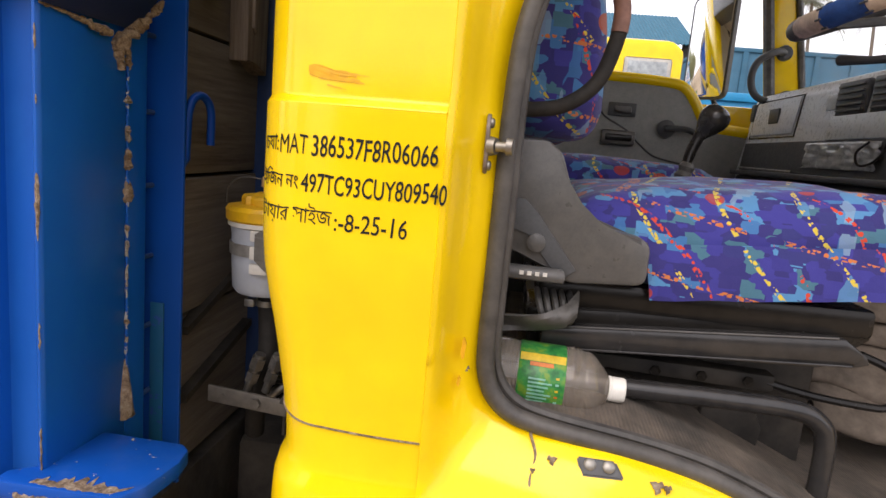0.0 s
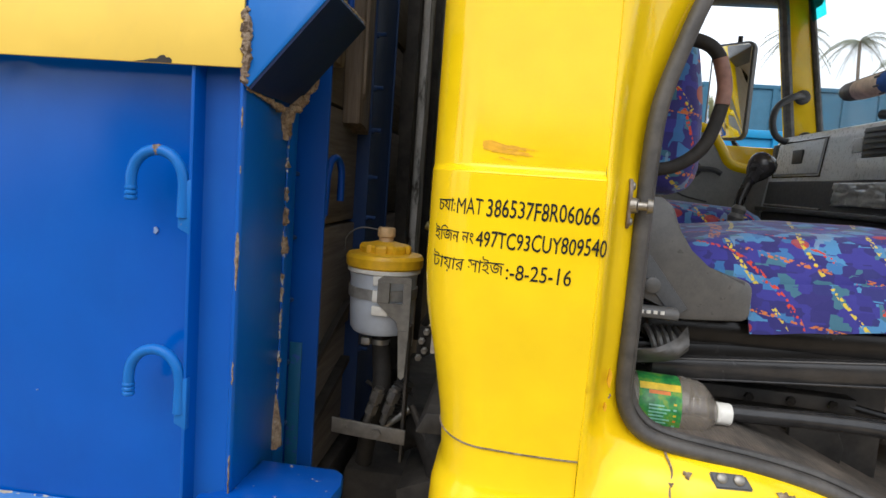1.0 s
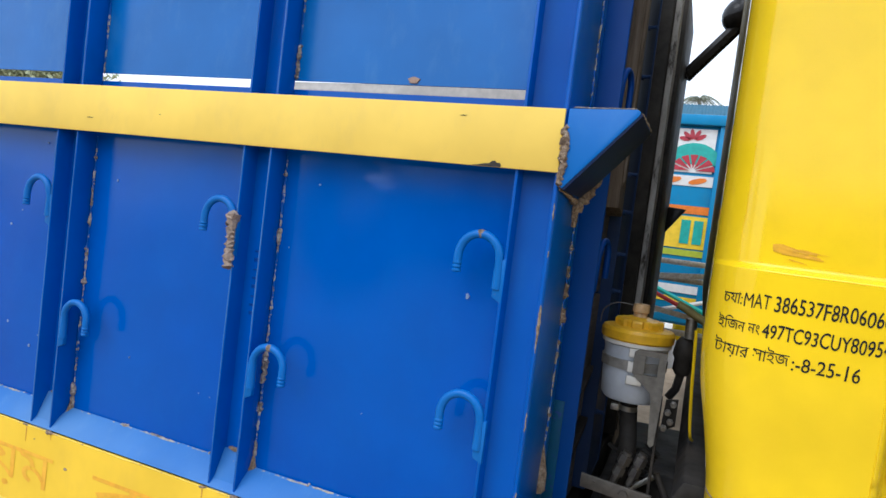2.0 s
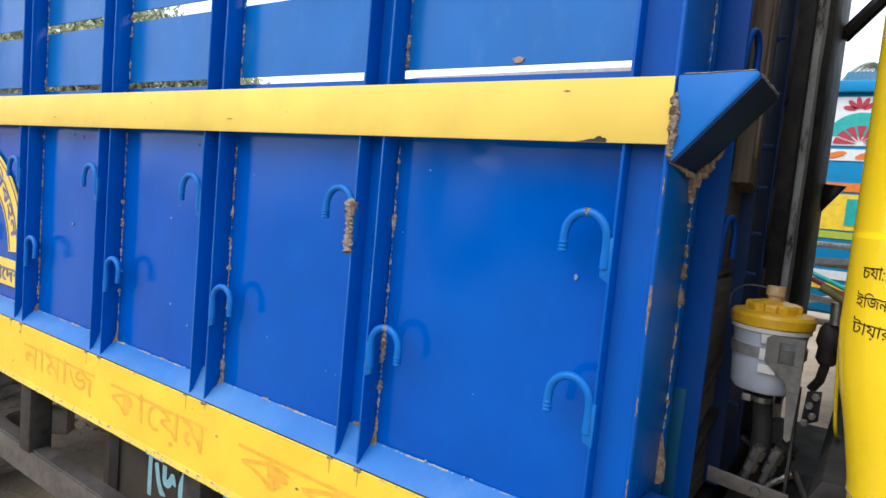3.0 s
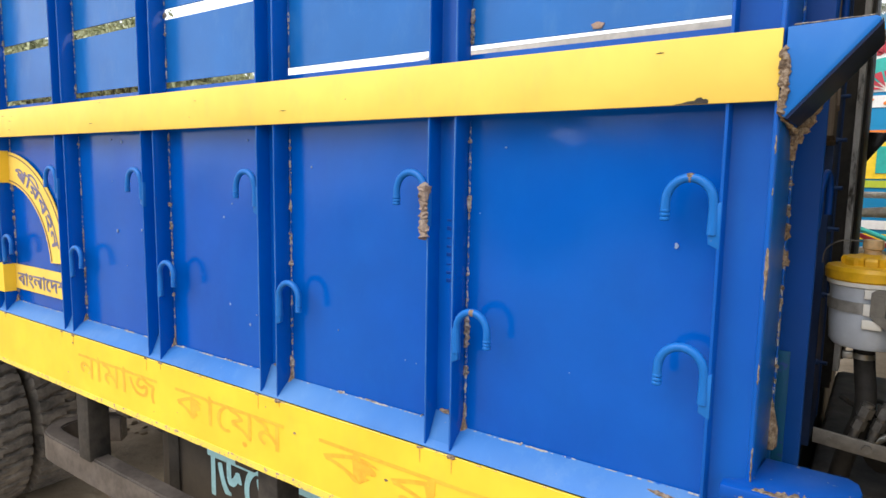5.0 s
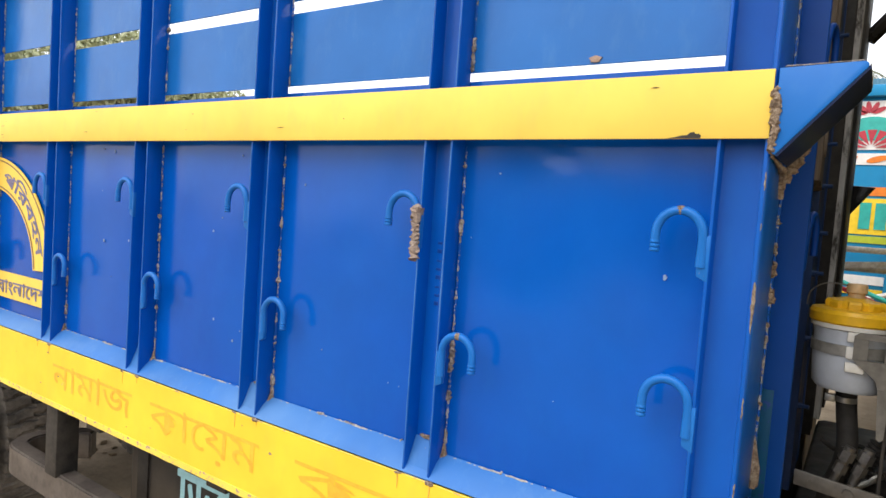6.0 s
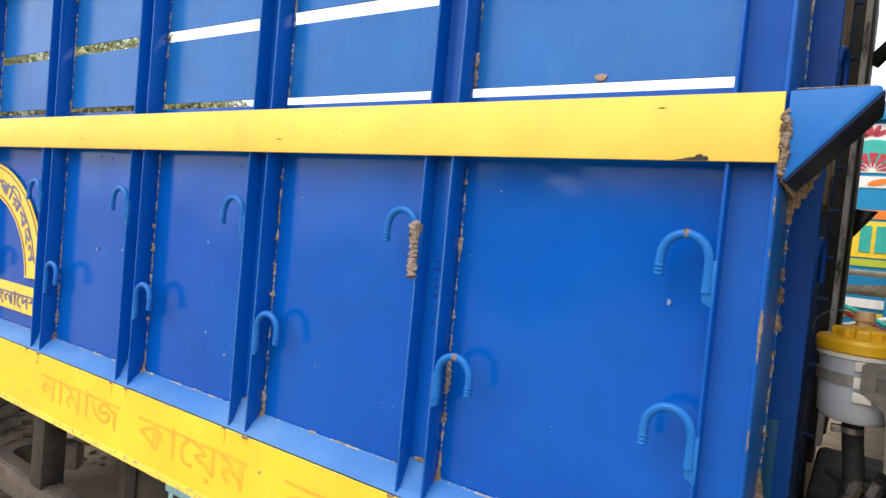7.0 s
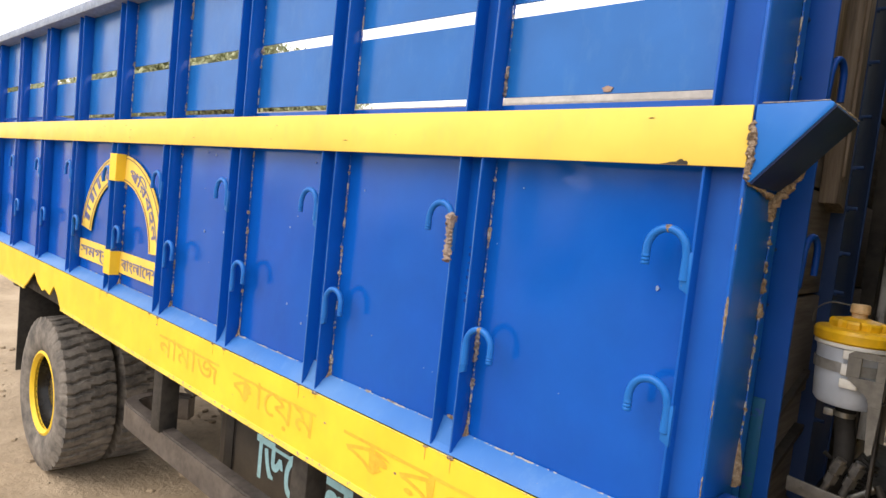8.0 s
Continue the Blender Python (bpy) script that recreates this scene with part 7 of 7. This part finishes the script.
for z, s in ((1.66, 0.0), (1.585, 0.16), (1.56, 0.0), (1.33, -0.2), (1.25, 0.0)):
    part("side_bar", box(mesh(), -1.2, 0.3, BY - 0.37, BY - 0.34, z - 0.016, z + 0.016, 0.003) if not s else prism(mesh(), [(-1.2, z - 0.06 * s / 0.1), (0.3, z + 0.035 * s / 0.1), (0.3, z + 0.035 * s / 0.1 + 0.03), (-1.2, z - 0.06 * s / 0.1 + 0.03)], "y", BY - 0.42, BY - 0.40), M_STEEL, deco)
part("lower_frame", box(mesh(), DX0, -1.3, BY + 0.1, 5.8, 0.55, 1.0, 0.02), M_CHASSIS, deco)
for a, b, m in (((-1.1, BY - 0.38, 1.17), (0.2, BY - 0.38, 1.60), M_BGWHITE), ((-1.1, BY - 0.43, 1.70), (0.2, BY - 0.43, 1.18), M_BGRED), ((-1.1, BY - 0.46, 1.735), (0.2, BY - 0.46, 1.215), M_BGTEAL)):
    part("painted_rod", tube(mesh(), [a, b], 0.012, 8), m, deco)
for x in (-3.3, -1.9):
    for y in (BY + 0.15, 5.5):
        part("tyre", lathe(mesh(), [(0.2, 0), (0.40, 0.0), (0.44, 0.03), (0.44, 0.2), (0.40, 0.23), (0.2, 0.23)], (x, y, 0.44), (0, 1, 0), 30), M_TYRE, deco)


def far_truck(name, x, y, yaw, cabm, bedm, label, bed_h=2.45, size=1.0):
    """A parked truck some way off: cab with windows and lamps, cargo bed with posts, wheels."""
    t = thing(name, (0, 0, 0), label, "truck", "trucks parked in the yard")
    part("cab_body", box(mesh(), 0, 1.75, -1.05, 1.05, 0.75, 1.75, 0.06, 3), cabm, t)
    part("cab_top", prism(mesh(), [(0.02, 1.72), (1.72, 1.72), (1.52, 2.52), (1.40, 2.60), (0.12, 2.60), (0.02, 2.52)], "y", -1.02, 1.02, 0.05), cabm, t)
    for y0 in (-1.03, 1.02):
        part("side_window", prism(mesh(), [(0.62, 1.80), (1.50, 1.80), (1.38, 2.42), (0.62, 2.42)], "y", y0 - 0.004, y0 + 0.014, 0.003), M_DARKGLASS, t)
        w = part("rear_quarter_window", box(mesh(), 0.12, 0.52, y0 - 0.006, y0 + 0.016, 2.20, 2.44, 0.02), M_FRAMEG, t, "grey framed quarter window")
        part("pane", box(mesh(), 0.15, 0.49, y0 - 0.009, y0 + 0.019, 2.225, 2.415, 0.012), M_PALEG, w)
    part("windscreen", prism(mesh(), [(1.745, 1.80), (1.755, 1.80), (1.575, 2.44), (1.565, 2.44)], "y", -0.9, 0.9), M_DARKGLASS, t)
    part("rear_window", box(mesh(), 0.0, 0.018, -0.55, 0.55, 1.95, 2.35, 0.01), M_DARKGLASS, t)
    part("bumper", box(mesh(), 1.70, 1.86, -1.08, 1.08, 0.5, 0.78, 0.03), M_BGWHITE, t)
    for yy in (-0.8, 0.8):
        part("headlamp", lathe(mesh(), [(0.11, 0), (0.11, 0.03), (0.06, 0.05)], (1.74, yy, 1.0), (1, 0, 0), 20), M_BGWHITE, t)
    part("cargo_bed", box(mesh(), -5.2, -0.12, -1.15, 1.15, 1.05, bed_h, 0.01), bedm, t)
    part("bed_rail", box(mesh(), -5.22, -0.1, -1.18, 1.18, bed_h, bed_h + 0.07, 0.01), bedm, t)
    for i in range(10):
        for yy in (-1.20, 1.15):
            part("bed_post", box(mesh(), -5.15 + 0.55 * i, -5.07 + 0.55 * i, yy, yy + 0.05, 1.05, bed_h), bedm, t)
    part("frame", box(mesh(), -5.1, 1.6, -0.5, 0.5, 0.6, 1.0, 0.02), M_CHASSIS, t)
    for xx in (0.9, -3.8):
        for yy in (-1.05, 0.83):
            part("tyre", lathe(mesh(), [(0.2, 0), (0.40, 0.0), (0.44, 0.03), (0.44, 0.2), (0.40, 0.23), (0.2, 0.23)], (xx, yy, 0.44), (0, 1, 0), 28), M_TYRE, t)
    t.matrix_basis = pose(x, y, 0, 0, 0, yaw) @ Matrix.Scale(size, 4)
    return t


k = Mat("dark_window_glass")
k.color((0.05, 0.06, 0.07))
k.rough(0.06)
M_DARKGLASS = k.m
M_PALEG = plain("dusty_pale_glass", (0.30, 0.33, 0.34), 0.22, 0, 20, 0.05, 0.3)
M_FRAMEG = plain("grey_window_frame", (0.42, 0.40, 0.36), 0.5, 0, 40, 0.1, 0.2)
M_BGTEALP = paint("dusty_teal_truck_paint", (0.045, 0.14, 0.22), (0.15, 0.20, 0.23), rough=0.5)
far_truck("parked_truck", 1.45, 7.45, 180, M_CAB, M_BGBLUE, "parked truck with a yellow cab and blue bed", 2.12, 1.1)
far_truck("parked_truck", 3.0, 13.4, 180, M_BGTEALP, M_BGTEALP, "dusty teal truck parked behind", 3.45, 1.1)
far_truck("parked_truck", 9.6, 13.0, 180, M_BGTEALP, M_BGBLUE, "dusty blue truck parked behind", 3.4, 1.1)

# long open shed with a blue sheet roof
shed = thing("storage_shed", (-3, 20, 0), "long open shed with a faded blue sheet roof", "shed")
M_ROOF = paint("faded_blue_roof_sheet", (0.03, 0.13, 0.20), (0.12, 0.17, 0.20), rough=0.6)
bm = mesh()
rows = []
for i in range(121):
    x = -1.6 + 5.8 * i / 120
    rows.append([(x, yy, zz + 0.03 * (i % 2)) for yy, zz in ((17.2, 4.75), (20.0, 6.0), (22.8, 4.75))])
part("roof", thick(grid(bm, rows), 0.02), M_ROOF, shed, smooth=0)
for x in (-1.4, 0.6, 4.0):
    for y in (17.5, 22.5):
        part("column", box(mesh(), x - 0.1, x + 0.1, y - 0.1, y + 0.1, 0, 4.85), M_CHASSIS, shed)
part("back_wall", box(mesh(), -1.6, 4.2, 22.6, 22.75, 0, 4.7), M_BGTEALP, shed)

# vegetation
# leaf greens lightened: the distance haze is in these two colours
M_LEAF = plain("hazy_tree_leaf", (0.36, 0.38, 0.22), 0.7, 0, 20, 0.2, 0.25)
M_PALM = plain("hazy_palm_leaf", (0.20, 0.22, 0.15), 0.6, 0, 20, 0.2, 0.3)
M_BARK = plain("grey_bark", (0.17, 0.14, 0.11), 0.9, 0, 14, 0.6, 0.4)


def tree(x, y, h, spread, seed, leaves=12000):
    rnd = random.Random(seed)
    t = thing("tree", (x, y, 0), "leafy roadside tree with an uneven crown", "tree", "trees behind the yard")
    bm = mesh()
    tube(bm, smooth_path([(x, y, -0.1), (x + 0.1, y, h * 0.25), (x - 0.05, y, h * 0.5), (x + 0.1, y, h * 0.8)], 4), [0.22 - 0.014 * i for i in range(13)], 9)
    tips = []
    for i in range(9):
        a, z0 = rnd.uniform(0, 6.28), h * rnd.uniform(0.3, 0.65)
        e = Vector((x + spread * rnd.uniform(0.5, 0.95) * math.cos(a), y + spread * rnd.uniform(0.5, 0.95) * math.sin(a), z0 + h * rnd.uniform(0.1, 0.35)))
        tube(bm, [Vector((x, y, z0)), Vector((x, y, z0)).lerp(e, 0.5) + Vector((0, 0, 0.2)), e], [0.08, 0.05, 0.02], 6)
        tips.append(e)
    tips.append(Vector((x, y, h * 0.9)))
    part("trunk", bm, M_BARK, t)
    bm = mesh()
    for i in range(leaves):
        c = rnd.choice(tips) + Vector((rnd.gauss(0, 1), rnd.gauss(0, 1), rnd.gauss(0, 0.7))) * spread * 0.26
        u = Vector((rnd.gauss(0, 1), rnd.gauss(0, 1), rnd.gauss(0, 1))).normalized()
        w = u.orthogonal().normalized()
        s = rnd.uniform(0.08, 0.17)
        q = u.cross(w) * s * 0.3
        bm.faces.new([bm.verts.new(p) for p in (c - u * s, c + w * s * 0.45 + q, c + u * s, c - w * s * 0.45 + q)])
    part("crown", bm, M_LEAF, t, smooth=0)


def palm(x, y, h, seed, size=2.4):
    rnd = random.Random(seed)
    t = thing("palm_tree", (x, y, 0), "tall palm tree with drooping fronds", "palm tree", "palms behind the yard")
    top = Vector((x + rnd.uniform(-0.5, 0.5), y, h))
    part("trunk", tube(mesh(), smooth_path([(x, y, -0.1), (x + 0.15, y, h * 0.4), tuple(top)], 8), [0.20 - 0.005 * i for i in range(17)], 10), M_BARK, t)
    for i in range(17):
        a = 2 * math.pi * i / 17 + rnd.uniform(-0.15, 0.15)
        rise = rnd.uniform(-0.25, 0.9)
        d = Vector((math.cos(a), math.sin(a), 0))
        pts = [top + d * size * u + Vector((0, 0, size * (rise * u - 0.95 * u * u))) for u in (k / 9 for k in range(10))]
        bm = tube(mesh(), pts, [0.03 - 0.0026 * k for k in range(10)], 5)
        side = Vector((-d.y, d.x, 0))
        for j in range(1, 28):
            u = j / 28 * 8.98
            p = pts[int(u)].lerp(pts[int(u) + 1], u - int(u))
            for s in (-1, 1):
                ln = size * 0.32 * (1 - 0.55 * j / 28)
                e = p + side * s * ln * 0.75 + d * ln * 0.45 + Vector((0, 0, -ln * rnd.uniform(0.35, 0.8)))
                w = d * 0.03
                bm.faces.new([bm.verts.new(q) for q in (p - w, p + w, e)])
        part("frond", bm, M_PALM, t, smooth=0)


for i, (x, y, h, s) in enumerate(((-25.4, 16.4, 6.6, 2.2), (-27.5, 15.2, 8.6, 2.8), (-30.0, 14.0, 9.0, 3.0), (-32.5, 12.2, 7.6, 2.8), (-37, 12, 5.6, 2.8), (-43, 11, 5.4, 3.2), (-50, 12, 6.0, 3.4), (-57, 10, 6.4, 3.4))):
    tree(x, y, h, s, 100 + i)
for i, (x, y, h, s) in enumerate(((24.0, 60, 16.6, 2.9), (29.2, 60, 16.4, 3.0), (27.6, 58, 11.5, 2.0), (34.5, 62, 15.5, 3.0), (-2.2, 60, 15.0, 2.5), (0.3, 60, 14.0, 2.4), (3.2, 63, 14.8, 2.6), (-5.0, 61, 13.2, 2.4))):
    palm(x, y, h, 200 + i, s)

# grass at the yard's edge, behind the truck's tail
bm = mesh()
rnd = random.Random(77)
for i in range(9000):
    x, y = rnd.uniform(-26, -7), rnd.uniform(4.5, 13)
    h, a = rnd.uniform(0.08, 0.3), rnd.uniform(0, 6.28)
    w = Vector((math.cos(a), math.sin(a), 0)) * 0.03
    p = Vector((x, y, -0.01))
    bm.faces.new([bm.verts.new(q) for q in (p - w, p + w, p + Vector((rnd.uniform(-0.1, 0.1), rnd.uniform(-0.1, 0.1), h)))])
tagged(part("grass", bm, plain("dry_grass", (0.16, 0.19, 0.06), 0.8, 0, 8, 0.2, 0.4), smooth=0), "patch of rough dry grass", "grass", kind="stuff")
# loose stones and clods on the ground by the wheel
bm = mesh()
for i in range(420):
    x, y, s = rnd.uniform(-7, -1), rnd.uniform(-0.6, 2.8), rnd.choice((0.008, 0.012, 0.02, 0.03))
    lathe(bm, [(s * 0.6, -0.2 * s), (s, 0.2 * s), (s * 0.7, 0.6 * s), (s * 0.1, 0.8 * s)], (x, y, 0), sides=6, lobe=lambda t, i: 1 + 0.3 * math.sin(2 * t + x * 9))
tagged(part("loose_stones", bm, M_DIRT, smooth=30), "scattered clods and small stones", "stones", kind="stuff")

# plain unseen walls added behind the camera; they shape what the blue paint reflects
bm = box(mesh(), -11.0, 30, -14.3, -14.0, 0, 3.2, 0.01)
tagged(part("unseen_wall_south", bm, plain("dark_reflected_render", (0.055, 0.060, 0.055), 0.9, 0, 3.0, 0.4, 0.35, (0.08, 0.075, 0.065)), smooth=0), "plain dark wall added out of view for the reflections", "wall", kind="structure")
# unseen pale wall added so the rear bays mirror a pink glow
bm = box(mesh(), -64, -38, -16.3, -16.0, 0, 9.0, 0.01)
tagged(part("unseen_wall_west", bm, plain("pink_reflected_render", (0.80, 0.64, 0.61), 0.9, 0, 3.0, 0.4, 0.15, (0.66, 0.52, 0.49)), smooth=0), "tall pale pink wall added out of view for the reflections", "wall", kind="structure")
